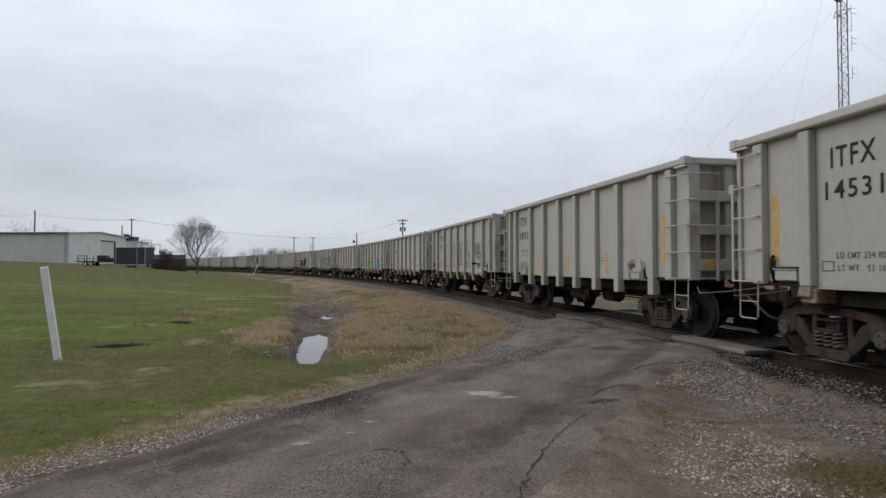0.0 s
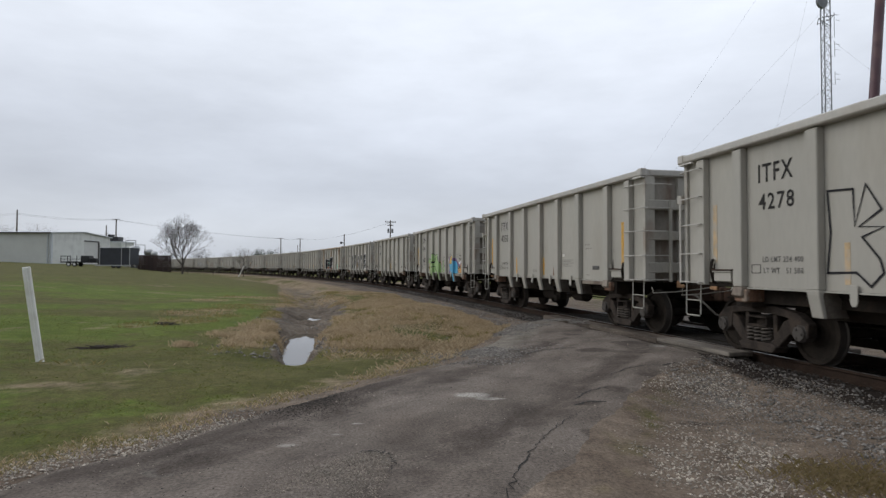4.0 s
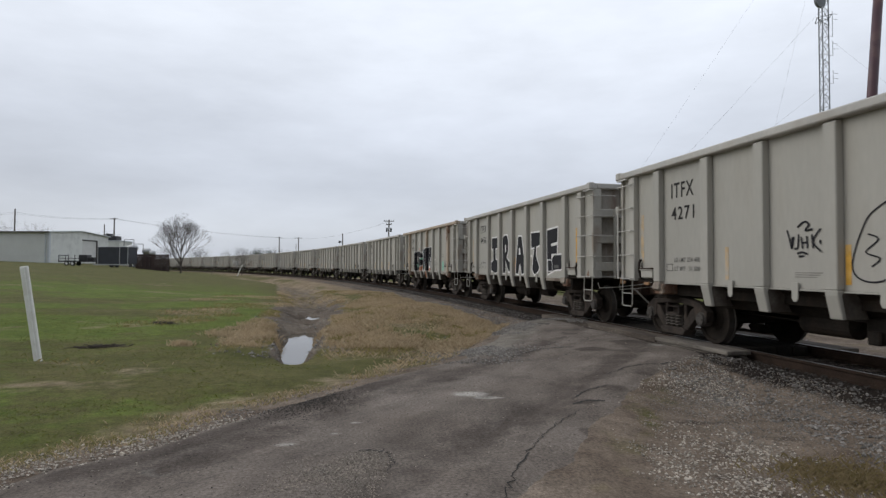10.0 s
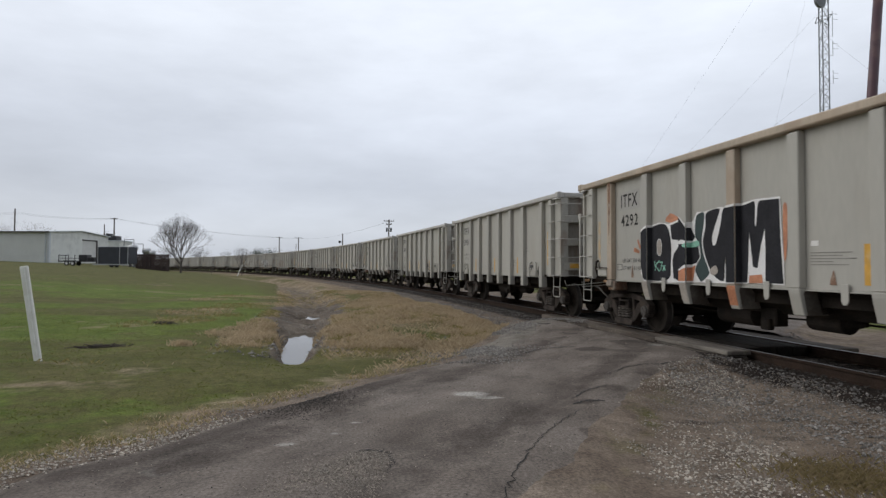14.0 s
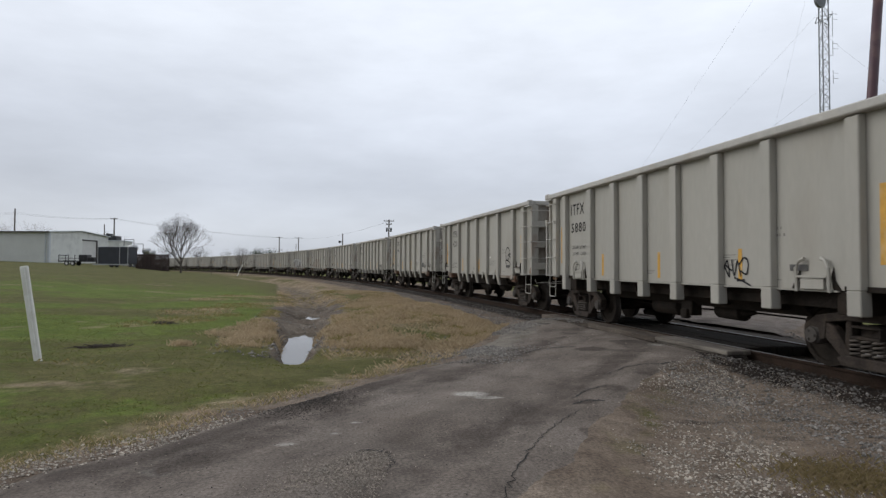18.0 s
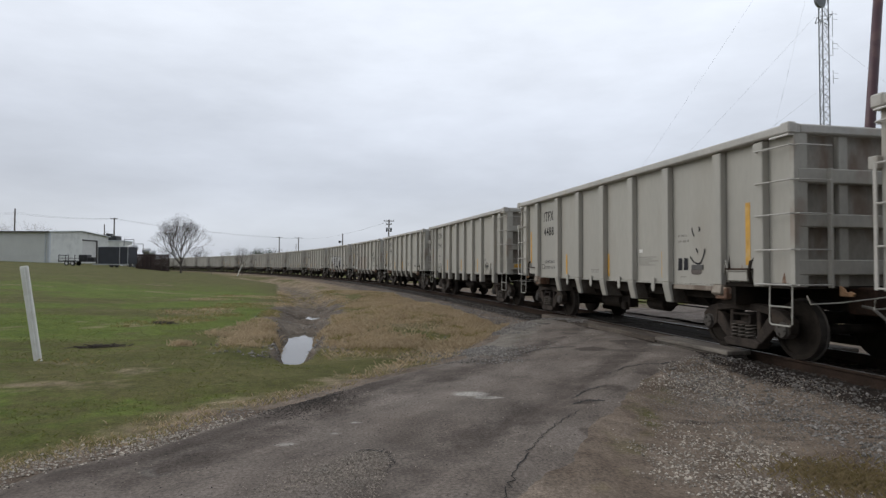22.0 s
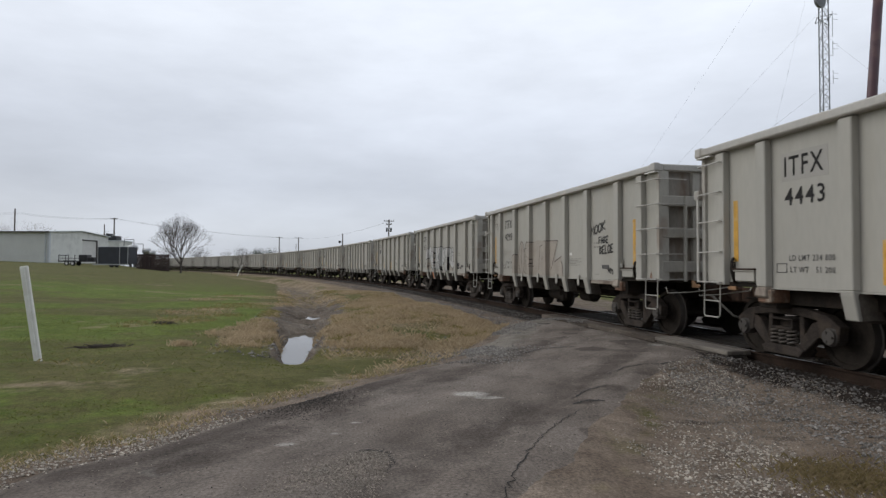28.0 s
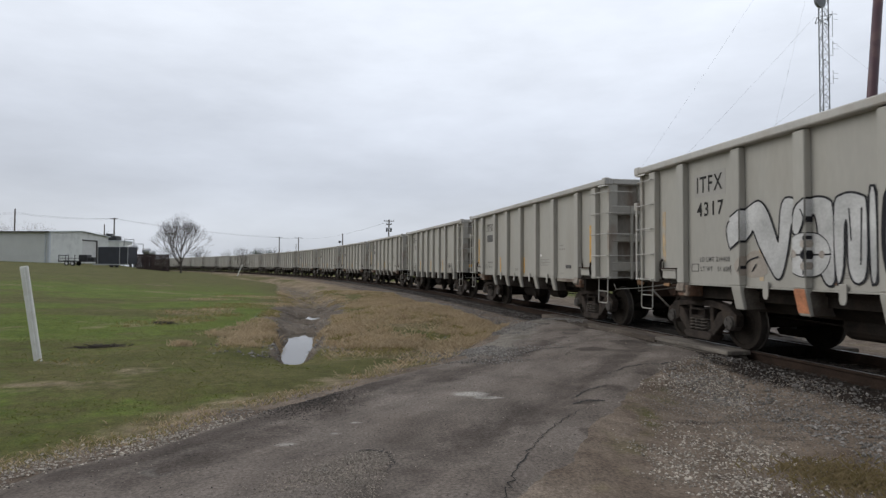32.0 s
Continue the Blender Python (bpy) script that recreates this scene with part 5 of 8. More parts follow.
c = CAR[6]
tagged(c, "grey gondola car sprayed with the black word IRATE")
for shape in ([(-2.43, 2.44), (-1.65, 2.44), (-1.62, 2.1), (-2.0, 2.05), (-1.98, 1.66), (-1.62, 1.59), (-1.61, 1.25), (-2.01, 1.17), (-2.52, 1.26), (-2.51, 1.55), (-2.27, 1.61), (-2.26, 2.06), (-2.43, 2.05)],
              [(-1.17, 2.4), (-0.96, 2.49), (-0.69, 2.47), (-0.57, 2.25), (-0.59, 1.92), (-0.76, 1.7), (-0.39, 1.53), (-0.24, 1.28), (-0.52, 1.23), (-0.71, 1.42), (-0.84, 1.64), (-0.87, 1.19), (-1.13, 1.18), (-1.14, 1.77)],
              [(0.44, 2.38), (0.74, 2.37), (0.96, 1.71), (1.11, 1.22), (0.76, 1.16), (0.64, 1.47), (0.55, 1.47), (0.44, 1.16), (0.19, 1.18), (0.24, 1.62)],
              [(1.6, 2.43), (2.4, 2.43), (2.35, 2.06), (2.02, 2.01), (2.0, 1.73), (2.28, 1.37), (2.13, 1.24), (1.87, 1.17), (1.69, 1.33), (1.81, 1.78), (1.88, 2.0), (1.63, 1.98)],
              [(2.87, 2.45), (3.63, 2.49), (3.61, 2.1), (3.17, 2.06), (3.17, 1.98), (3.6, 2.01), (3.58, 1.77), (3.19, 1.77), (3.19, 1.61), (3.4, 1.72), (3.89, 1.73), (3.96, 1.34), (3.44, 1.32), (2.94, 1.2), (2.92, 1.58), (2.88, 1.6)]):
    outlined(c, shape, "black", "white", 0.05)
spray(c, [(0.52, 2.02), (0.61, 2.02), (0.65, 1.79), (0.49, 1.78)], "white", 2)
spray(c, [(-0.9, 2.16), (-0.8, 2.15), (-0.8, 1.9), (-0.89, 1.9)], "white", 2)
spray_lines(c, [(2.88, 1.6), (3.24, 1.59), (3.26, 1.28), (2.87, 1.27)], 0.012, "white", 2, True)

c = CAR[7]
spray(c, [(2.98, 1.59), (3.1, 1.66), (3.3, 1.63), (3.33, 1.4), (3.3, 1.18), (3.12, 1.21), (3.0, 1.17)], "mint")
part("spray_writing", writing["empty"], c, "black stencil words")
part("fine_stencil", Geo().box(3.5, 3.97, -WALL - 0.01, -WALL - 0.002, 1.48, 1.53).mesh("fine_stencil", LABEL_D), c)
part("rust_patch", sprayed([(4.10, 3.42), (4.34, 3.42), (4.33, 2.9), (4.28, 2.55), (4.22, 2.7), (4.15, 2.45), (4.12, 2.9)], RUST_PAINT), c, "orange rust streak")
part("rust_patch", sprayed([(-4.33, 3.42), (-4.2, 3.42), (-4.22, 2.6), (-4.27, 1.9), (-4.31, 2.6)], RUST_PAINT), c, "orange rust streak")

c = CAR[4]
part("spray_writing", writing["sleeping"], c, "thin black spray writing")
part("spray_writing", writing["beauty"], c, "thin black spray writing")
c = CAR[5]
brush(c, [(0.4, 1.94), (0.58, 2.12), (0.84, 2.21), (1.13, 2.08), (1.12, 1.79), (0.98, 1.47), (0.65, 1.25), (0.33, 1.27), (0.22, 1.47)], 0.011, "black", 0, True)
brush(c, [(0.45, 1.82), (0.6, 1.75), (0.42, 1.6), (0.62, 1.52), (0.5, 1.42)], 0.010, "black")
brush(c, [(0.72, 1.8), (0.9, 1.62), (1.0, 1.7)], 0.010, "black")

c = CAR[14]
tagged(c, "grey gondola car with faded taupe graffiti and black tags")
spray(c, [(-2.93, 1.2), (-2.93, 1.56), (-2.8, 1.78), (-2.55, 1.78), (-2.46, 1.95), (-2.2, 2.22), (-1.96, 1.94), (-1.72, 2.21), (-1.56, 2.16), (-1.13, 2.15), (-0.87, 2.2), (-0.45, 2.17), (0.73, 2.13), (0.5, 1.6), (1.02, 1.7), (1.32, 1.47), (1.35, 1.15), (-2.2, 1.15)], "tan")
for pts in ([(-2.46, 1.66), (-2.53, 1.77), (-2.69, 1.81), (-2.84, 1.75), (-2.93, 1.56), (-2.93, 1.33), (-2.83, 1.2)], [(-2.46, 1.74), (-2.47, 1.51), (-2.44, 1.17)], loop(-2.21, 1.68, 0.27, 0.53, 18) + [(-1.94, 1.68)],
            [(-2.22, 1.99), (-2.23, 1.66), (-2.2, 1.4)], [(-1.95, 1.9), (-1.83, 2.11), (-1.72, 2.21), (-1.65, 2.15), (-1.64, 1.99)], [(-1.44, 1.7), (-1.58, 1.85), (-1.74, 1.98), (-1.88, 1.97), (-1.95, 1.83), (-1.97, 1.54), (-2.03, 1.27), (-1.8, 1.17), (-1.65, 1.19), (-1.44, 1.45)],
            [(-1.82, 1.86), (-1.83, 1.54), (-1.79, 1.31)], [(-1.58, 1.92), (-1.56, 2.16), (-1.13, 2.15)], [(-1.32, 1.7), (-1.19, 1.56), (-1.32, 1.42), (-1.1, 1.41)], [(-0.7, 1.3), (-0.6, 2.0), (-0.2, 2.1), (-0.45, 1.6)],
            [(0.0, 2.14), (0.73, 2.13), (0.25, 1.3)], [(0.5, 1.53), (1.02, 1.7), (1.32, 1.47), (1.35, 1.15)]):
    spray_lines(c, pts, 0.013, "taupe_dark", 1)
spray_lines(c, [(-4.98, 3.12), (-5.11, 3.04), (-5.04, 2.91), (-4.94, 2.97), (-4.98, 2.82), (-4.77, 2.94), (-4.69, 2.84), (-4.81, 2.75), (-4.65, 2.76), (-4.6, 2.63), (-4.69, 2.59)], 0.012, "taupe_dark")
spray_lines(c, [(-4.03, 1.73), (-3.97, 2.02), (-3.85, 1.79), (-3.83, 1.97), (-3.71, 1.79), (-3.61, 1.96), (-3.52, 1.78), (-3.45, 1.93), (-3.26, 1.92), (-3.36, 1.77)], 0.014, "taupe")
spray_lines(c, [(-3.49, 1.71), (-3.39, 1.64), (-3.07, 1.73), (-3.12, 1.56)], 0.012, "taupe")

c = CAR[12]
spray_lines(c, [(3.2, 1.6), (3.35, 1.72), (3.45, 1.55), (3.3, 1.45)], 0.008, "black")


c = CAR[7]
tagged(c, "stained tan-grey gondola car with black and teal block graffiti")
patch(c, [(1.02, 2.29), (1.12, 2.23), (1.08, 1.6), (1.03, 1.56)], "pink", 0, True)
patch(c, [(-2.1, 2.29), (-1.92, 2.43), (-1.67, 2.34), (-1.45, 2.35), (-1.67, 2.24)], "pink", 0, True)
patch(c, [(-2.96, 1.91), (-2.89, 2.14), (-2.65, 2.24), (-2.3, 2.28), (-1.98, 2.23), (-1.58, 2.3), (-1.45, 2.33), (-1.28, 2.2), (-1.17, 2.25), (-1.07, 2.38), (-0.84, 2.37), (-0.46, 2.41), (-0.17, 2.4), (0.01, 2.41), (0.22, 2.43), (0.41, 2.45), (0.54, 2.45), (0.97, 2.44), (0.99, 2.01), (1.03, 1.52), (1.04, 1.15), (0.45, 1.16), (-0.36, 1.14), (-0.98, 1.14), (-1.97, 1.11), (-2.7, 1.12), (-2.86, 1.32), (-2.97, 1.61)], "white", 1, False)
patch(c, [(-2.92, 1.9), (-2.82, 2.11), (-2.6, 2.2), (-2.3, 2.25), (-2.06, 2.21), (-1.94, 2.03), (-1.89, 1.76), (-1.91, 1.44), (-1.99, 1.18), (-2.66, 1.14), (-2.79, 1.32), (-2.9, 1.61)], "black", 2, True)
patch(c, [(-1.92, 2.2), (-1.58, 2.26), (-1.45, 2.3), (-1.28, 2.15), (-1.11, 1.94), (-1.21, 1.87), (-1.39, 1.91), (-1.55, 1.83), (-1.04, 1.81), (-0.98, 1.59), (-1.08, 1.48), (-1.32, 1.44), (-1.5, 1.35), (-1.65, 1.15), (-1.82, 1.2), (-1.85, 1.54), (-1.79, 1.67), (-1.64, 1.79), (-1.64, 1.91), (-1.87, 1.93)], "black", 2, False)
patch(c, [(-1.09, 2.29), (-1, 2.35), (-0.85, 2.35), (-0.87, 2.13), (-0.93, 1.88), (-0.88, 1.63), (-0.75, 1.39), (-0.72, 1.29), (-0.9, 1.17), (-0.98, 1.17), (-1.12, 1.34), (-1.05, 1.48), (-0.96, 1.59), (-1.01, 1.82), (-1.11, 1.94), (-1.12, 2.09)], "teal", 2, True)
patch(c, [(-0.81, 2.32), (-0.65, 2.38), (-0.46, 2.39), (-0.43, 2.33), (-0.62, 1.97), (-0.62, 1.8), (-0.53, 1.8), (-0.41, 2.1), (-0.34, 2.35), (-0.23, 2.38), (-0.22, 2.08), (-0.26, 1.72), (-0.3, 1.44), (-0.33, 1.18), (-0.57, 1.25), (-0.74, 1.44), (-0.86, 1.68), (-0.89, 1.88), (-0.81, 2.12)], "black", 2, True)
patch(c, [(-0.17, 2.36), (0.22, 2.39), (0.41, 2.43), (0.44, 2.37), (0.43, 2.04), (0.46, 2.04), (0.5, 2.37), (0.54, 2.42), (0.95, 2.41), (0.97, 1.85), (1, 1.44), (1.02, 1.17), (0.65, 1.17), (0.66, 1.61), (0.65, 1.99), (0.56, 1.74), (0.48, 1.39), (0.38, 1.42), (0.34, 1.7), (0.3, 1.96), (0.28, 1.61), (0.25, 1.17), (-0.14, 1.16), (-0.27, 1.39), (-0.21, 1.62)], "black", 2, False)
patch(c, [(-2.23, 1.79), (-2.24, 1.7), (-2.29, 1.64), (-2.34, 1.65), (-2.38, 1.7), (-2.39, 1.8), (-2.38, 1.89), (-2.33, 1.94), (-2.28, 1.94), (-2.24, 1.88)], "taupe", 3, True, "white", 0.014)
patch(c, [(-1.45, 1.34), (-1.11, 1.44), (-1.19, 1.16), (-1.54, 1.15)], "pink", 3, False)
patch(c, [(0.3, 1.28), (0.58, 1.3), (0.6, 1.17), (0.29, 1.16)], "pink", 3, False)
patch(c, [(-1.35, 1.81), (-1.04, 1.88), (-1.01, 1.78), (-1.28, 1.76)], "mint", 3, True)
patch(c, [(-0.69, 1.36), (-0.54, 1.44), (-0.48, 1.32), (-0.63, 1.27)], "taupe", 3, True)
brush(c, [(-2.48, 1.53), (-2.46, 1.33)], 0.012, "mint", 3, False, False)
brush(c, [(-2.31, 1.53), (-2.46, 1.43), (-2.31, 1.32)], 0.012, "mint", 3, False, False)
brush(c, [(-2.31, 1.5), (-2.19, 1.5), (-2.29, 1.33)], 0.012, "mint", 3, False, False)
brush(c, [(-2.19, 1.44), (-2.09, 1.34)], 0.012, "mint", 3, False, False)
brush(c, [(-2.09, 1.45), (-2.19, 1.33)], 0.012, "mint", 3, False, False)
brush(c, [(-3.32, 1.8), (-3.1, 1.71)], 0.03, "pink", 0, False, False)
brush(c, [(-3.17, 1.97), (-3.06, 1.79)], 0.03, "pink", 0, False, False)
brush(c, [(-3.34, 1.76), (-3.15, 1.72)], 0.03, "pink", 0, False, False)

c = CAR[4]
tagged(c, "grey gondola car with green creature and sleeping blue bird graffiti")
patch(c, [(-2.52, 1.59), (-2.45, 1.76), (-2.26, 1.86), (-2.03, 1.78), (-1.94, 1.45), (-2.01, 1.05), (-2.23, 1.06), (-2.13, 1.38), (-2.19, 1.59), (-2.32, 1.65)], "green", 0, True)
brush(c, [(-2.59, 1.56), (-2.52, 1.76), (-2.26, 1.86), (-2, 1.77), (-1.91, 1.45), (-1.98, 1.04)], 0.013, "black", 1, False, True)
patch(c, [(-2.46, 1.45), (-2.29, 1.39), (-2.23, 1.28), (-2.42, 1.34)], "black", 1, True)
patch(c, [(-1.85, 1.11), (-1.76, 1.36), (-1.59, 1.54), (-1.57, 1.78), (-1.58, 1.96), (-1.44, 2.08), (-1.28, 2.09), (-1.16, 2.03), (-1.1, 1.9), (-0.93, 2.02), (-0.67, 2.05), (-0.52, 2.03), (-0.45, 2.12), (-0.32, 2.16), (-0.27, 2.07), (-0.27, 1.83), (-0.07, 1.72), (0.13, 1.62), (0.26, 1.45), (0.4, 1.14)], "green", 0, False)
brush(c, [(-1.56, 1.95), (-1.56, 2.03), (-1.42, 2.08), (-1.24, 2.09), (-1.16, 2.03), (-1.12, 1.93)], 0.014, "black", 1, False, True)
brush(c, [(-1.1, 1.93), (-0.93, 2.02), (-0.72, 2.05), (-0.52, 2.03)], 0.014, "black", 1, False, True)
brush(c, [(-0.51, 2.02), (-0.44, 2.11), (-0.3, 2.16)], 0.014, "black", 1, False, True)
brush(c, [(-0.29, 1.85), (-0.07, 1.74), (0.1, 1.64), (0.26, 1.4), (0.39, 1.15)], 0.014, "black", 1, False, True)
brush(c, [(-1.66, 1.13), (-1.59, 1.34), (-1.4, 1.4), (-1.12, 1.44), (-0.93, 1.36), (-0.86, 1.24), (-0.79, 1.11)], 0.014, "black", 1, False, True)
brush(c, [(-0.71, 1.08), (-0.68, 1.29), (-0.55, 1.41), (-0.39, 1.47), (-0.27, 1.42)], 0.014, "black", 1, False, True)
brush(c, [(-1.87, 1.13), (-1.74, 1.39), (-1.61, 1.53)], 0.014, "black", 1, False, True)
brush(c, [(-1.12, 1.88), (-1.24, 1.72), (-1.44, 1.67)], 0.014, "black", 1, False, True)
patch(c, [(-1.59, 1.65), (-1.34, 1.68), (-1.08, 1.72), (-1.06, 1.85), (-0.95, 1.87), (-1.01, 1.71), (-1.14, 1.61), (-1.55, 1.6)], "black", 1, True)
patch(c, [(-0.63, 1.88), (-0.6, 1.96), (-0.46, 1.92), (-0.32, 1.85), (-0.29, 1.75), (-0.41, 1.73), (-0.55, 1.8)], "black", 1, True)
patch(c, [(-0.97, 1.3), (-0.91, 1.35), (-0.84, 1.26), (-0.86, 1.2)], "black", 1, True)
patch(c, [(0.66, 1.76), (0.58, 1.63), (0.6, 1.49), (0.64, 1.35), (0.61, 1.14), (0.95, 1.15), (0.99, 1.2), (0.98, 1.31), (0.86, 1.45), (0.75, 1.56), (0.71, 1.63), (0.76, 1.69), (0.71, 1.74)], "green", 0, True)
brush(c, [(1.05, 1.78), (0.92, 1.85), (0.73, 1.87), (0.56, 1.8), (0.47, 1.68), (0.5, 1.49), (0.58, 1.31), (0.59, 1.14)], 0.014, "black", 1, False, True)
brush(c, [(1.05, 1.68), (0.92, 1.72), (0.76, 1.73), (0.66, 1.68), (0.71, 1.58), (0.89, 1.45), (1.01, 1.31), (1.02, 1.18)], 0.014, "black", 1, False, True)
patch(c, [(0.74, 1.54), (0.89, 1.46), (0.97, 1.36), (0.82, 1.35), (0.75, 1.43)], "black", 1, True)
patch(c, [(0.94, 1.29), (1.03, 1.27), (1.02, 1.18), (0.94, 1.2)], "black", 1, True)
patch(c, [(1.7, 1.76), (1.88, 1.9), (2.22, 1.95), (2.49, 1.89), (2.65, 1.81), (2.92, 1.82), (3.06, 1.73), (3.33, 1.58), (3.47, 1.61), (3.6, 1.52), (3.79, 1.71), (3.97, 1.77), (4.02, 1.7), (3.96, 1.45), (3.94, 1.19), (3.19, 1.15), (1.95, 1.11), (1.67, 1.09), (1.63, 1.19), (1.78, 1.29), (1.75, 1.55)], "purple", 0, False)
patch(c, [(3.26, 1.4), (3.59, 1.4), (3.66, 1.52), (3.78, 1.58), (3.92, 1.55), (3.96, 1.41), (3.94, 1.24), (3.78, 1.17), (3.33, 1.16)], "orange", 1, True, "black", 0.011)
brush(c, [(3.3, 1.34), (3.59, 1.35)], 0.01, "black", 2, False, True)
brush(c, [(3.33, 1.25), (3.63, 1.27)], 0.01, "black", 2, False, True)
brush(c, [(3.41, 1.39), (3.41, 1.3)], 0.01, "black", 2, False, True)
brush(c, [(3.52, 1.39), (3.5, 1.27)], 0.01, "black", 2, False, True)
brush(c, [(3.72, 1.45), (3.67, 1.32), (3.78, 1.21)], 0.01, "black", 2, False, True)
patch(c, [(3.36, 1.61), (3.57, 1.64), (3.75, 1.71), (3.67, 1.58), (3.49, 1.52)], "white", 1, True)
patch(c, [(1.82, 1.56), (1.98, 1.54), (2.39, 1.56), (2.45, 1.6), (2.45, 1.75), (2.52, 1.79), (2.58, 1.73), (2.77, 1.7), (2.99, 1.64), (3.13, 1.57), (3.21, 1.48), (3.24, 1.38), (3.25, 1.24), (3.18, 1.14), (2.76, 1.12), (2.48, 1.16), (1.97, 1.15), (1.87, 1.28), (1.81, 1.45)], "blue", 1, True, "black", 0.013)
patch(c, [(1.83, 1.59), (1.85, 1.69), (1.96, 1.83), (2.09, 1.9), (2.19, 1.91), (2.22, 1.8), (2.34, 1.75), (2.41, 1.67), (2.42, 1.58), (2.24, 1.56), (1.98, 1.56)], "gold", 2, True, "black", 0.012)
brush(c, [(2.22, 1.9), (2.24, 1.76), (2.3, 1.62)], 0.011, "black", 3, False, False)
brush(c, [(2.12, 1.5), (2.17, 1.41), (2.16, 1.33), (2.11, 1.26)], 0.011, "black", 3, False, False)
brush(c, [(1.67, 1.86), (1.75, 1.91), (1.69, 1.85), (1.78, 1.89)], 0.011, "black", 3, False, False)
brush(c, [(1.8, 1.94), (1.89, 2.03), (1.88, 1.98)], 0.011, "black", 3, False, False)
brush(c, [(1.82, 2.05), (1.92, 2.09), (1.88, 2), (1.95, 2.01)], 0.011, "black", 3, False, False)
brush(c, [(2.6, 1.68), (2.59, 1.62), (2.54, 1.59), (2.49, 1.59), (2.45, 1.63), (2.43, 1.69), (2.45, 1.75), (2.49, 1.79), (2.55, 1.79), (2.59, 1.75)], 0.012, "black", 3, True, True)
brush(c, [(3.19, 1.51), (3.25, 1.45), (3.19, 1.41), (3.25, 1.38), (3.2, 1.32), (3.25, 1.29), (3.19, 1.24), (3.24, 1.17)], 0.012, "black", 3, False, False)
brush(c, [(-3.7, 1.65), (-3.82, 1.77), (-3.65, 1.88), (-3.67, 1.67)], 0.022, "black", 1, False, True)
brush(c, [(-3.55, 1.87), (-3.62, 1.8), (-3.62, 1.68), (-3.52, 1.72)], 0.022, "black", 1, False, True)
brush(c, [(-3.39, 1.87), (-3.31, 1.9), (-3.32, 1.8), (-3.39, 1.7), (-3.29, 1.67)], 0.022, "black", 1, False, True)
brush(c, [(-3.73, 1.72), (-3.66, 1.76)], 0.022, "black", 1, False, True)
brush(c, [(-3.41, 1.77), (-3.42, 1.71), (-3.45, 1.68), (-3.48, 1.68), (-3.5, 1.72), (-3.51, 1.78), (-3.5, 1.84), (-3.47, 1.87), (-3.44, 1.87), (-3.42, 1.83)], 0.02, "black", 1, True, True)
brush(c, [(4.01, 1.73), (4.08, 1.72), (4.09, 1.66), (4.01, 1.65)], 0.013, "black", 1, False, True)
brush(c, [(4.01, 1.6), (4.08, 1.56), (4.01, 1.51)], 0.013, "black", 1, False, True)
brush(c, [(4.01, 1.46), (4.09, 1.48), (4.04, 1.41), (4.01, 1.38)], 0.013, "black", 1, False, True)
brush(c, [(4.02, 1.33), (4.08, 1.3), (4.02, 1.26), (4.08, 1.23)], 0.013, "black", 1, False, True)

c = CAR[2]
tagged(c, "grey gondola car with thin black outline graffiti")
brush(c, [(-2.56, 2.43), (-2.15, 2.41), (-2.13, 1.94), (-1.96, 2.45), (-1.74, 2.12), (-2.07, 1.93), (-1.71, 1.91), (-2.02, 1.8), (-1.77, 1.52), (-1.72, 1.36), (-1.9, 1.19), (-2.11, 1.36), (-2.57, 1.35), (-2.51, 1.88)], 0.015, "black", 1, True, False)
brush(c, [(-0.48, 1.89), (-0.51, 1.66), (-0.59, 1.47), (-0.7, 1.36), (-0.83, 1.36), (-0.94, 1.47), (-1.02, 1.67), (-1.05, 1.91), (-1.01, 2.16), (-0.93, 2.35), (-0.81, 2.45), (-0.69, 2.44), (-0.58, 2.33), (-0.51, 2.13)], 0.016, "black", 1, True, True)
brush(c, [(-0.68, 2.01), (-0.7, 1.92), (-0.74, 1.87), (-0.78, 1.87), (-0.82, 1.93), (-0.83, 2.02), (-0.82, 2.12), (-0.78, 2.17), (-0.73, 2.17), (-0.69, 2.11)], 0.015, "black", 1, True, True)
brush(c, [(0.25, 2.47), (0.54, 2.42), (0.6, 1.97), (0.69, 2.43), (1.01, 2.4), (1.01, 1.36), (0.76, 1.39), (0.63, 1.86), (0.48, 2.14), (0.59, 1.44), (0.16, 1.45), (0.28, 1.98)], 0.015, "black", 1, True, False)
brush(c, [(1.74, 2.56), (1.89, 2.07), (2.04, 2.6), (2.35, 2.1), (1.9, 1.9), (2.25, 1.31), (1.56, 1.37), (1.89, 1.88), (1.48, 2.14)], 0.016, "black", 1, True, False)
brush(c, [(2.92, 2.02), (2.96, 2.22), (3.08, 2.33), (3.23, 2.3), (3.29, 2.17), (3.2, 2), (3.07, 1.87), (3.2, 1.77), (3.35, 1.68), (3.37, 1.84), (3.24, 1.91)], 0.017, "black", 1, False, True)
brush(c, [(3.12, 2.23), (3.16, 2.16), (3.1, 2.03), (2.97, 1.98)], 0.014, "black", 1, False, True)
brush(c, [(3.61, 2.13), (3.58, 2.04), (3.5, 1.97), (3.39, 1.94), (3.28, 1.98), (3.2, 2.06), (3.17, 2.17), (3.21, 2.27), (3.29, 2.34), (3.4, 2.36), (3.51, 2.32), (3.58, 2.24)], 0.017, "black", 1, True, True)
brush(c, [(3.48, 2.15), (3.47, 2.11), (3.44, 2.08), (3.41, 2.09), (3.39, 2.12), (3.38, 2.16), (3.39, 2.21), (3.41, 2.23), (3.44, 2.23), (3.47, 2.2)], 0.014, "black", 1, True, True)
brush(c, [(3.42, 1.82), (3.62, 1.96), (3.74, 1.95), (3.7, 1.45), (3.51, 1.47), (3.56, 1.75), (3.44, 1.79)], 0.016, "black", 1, False, False)
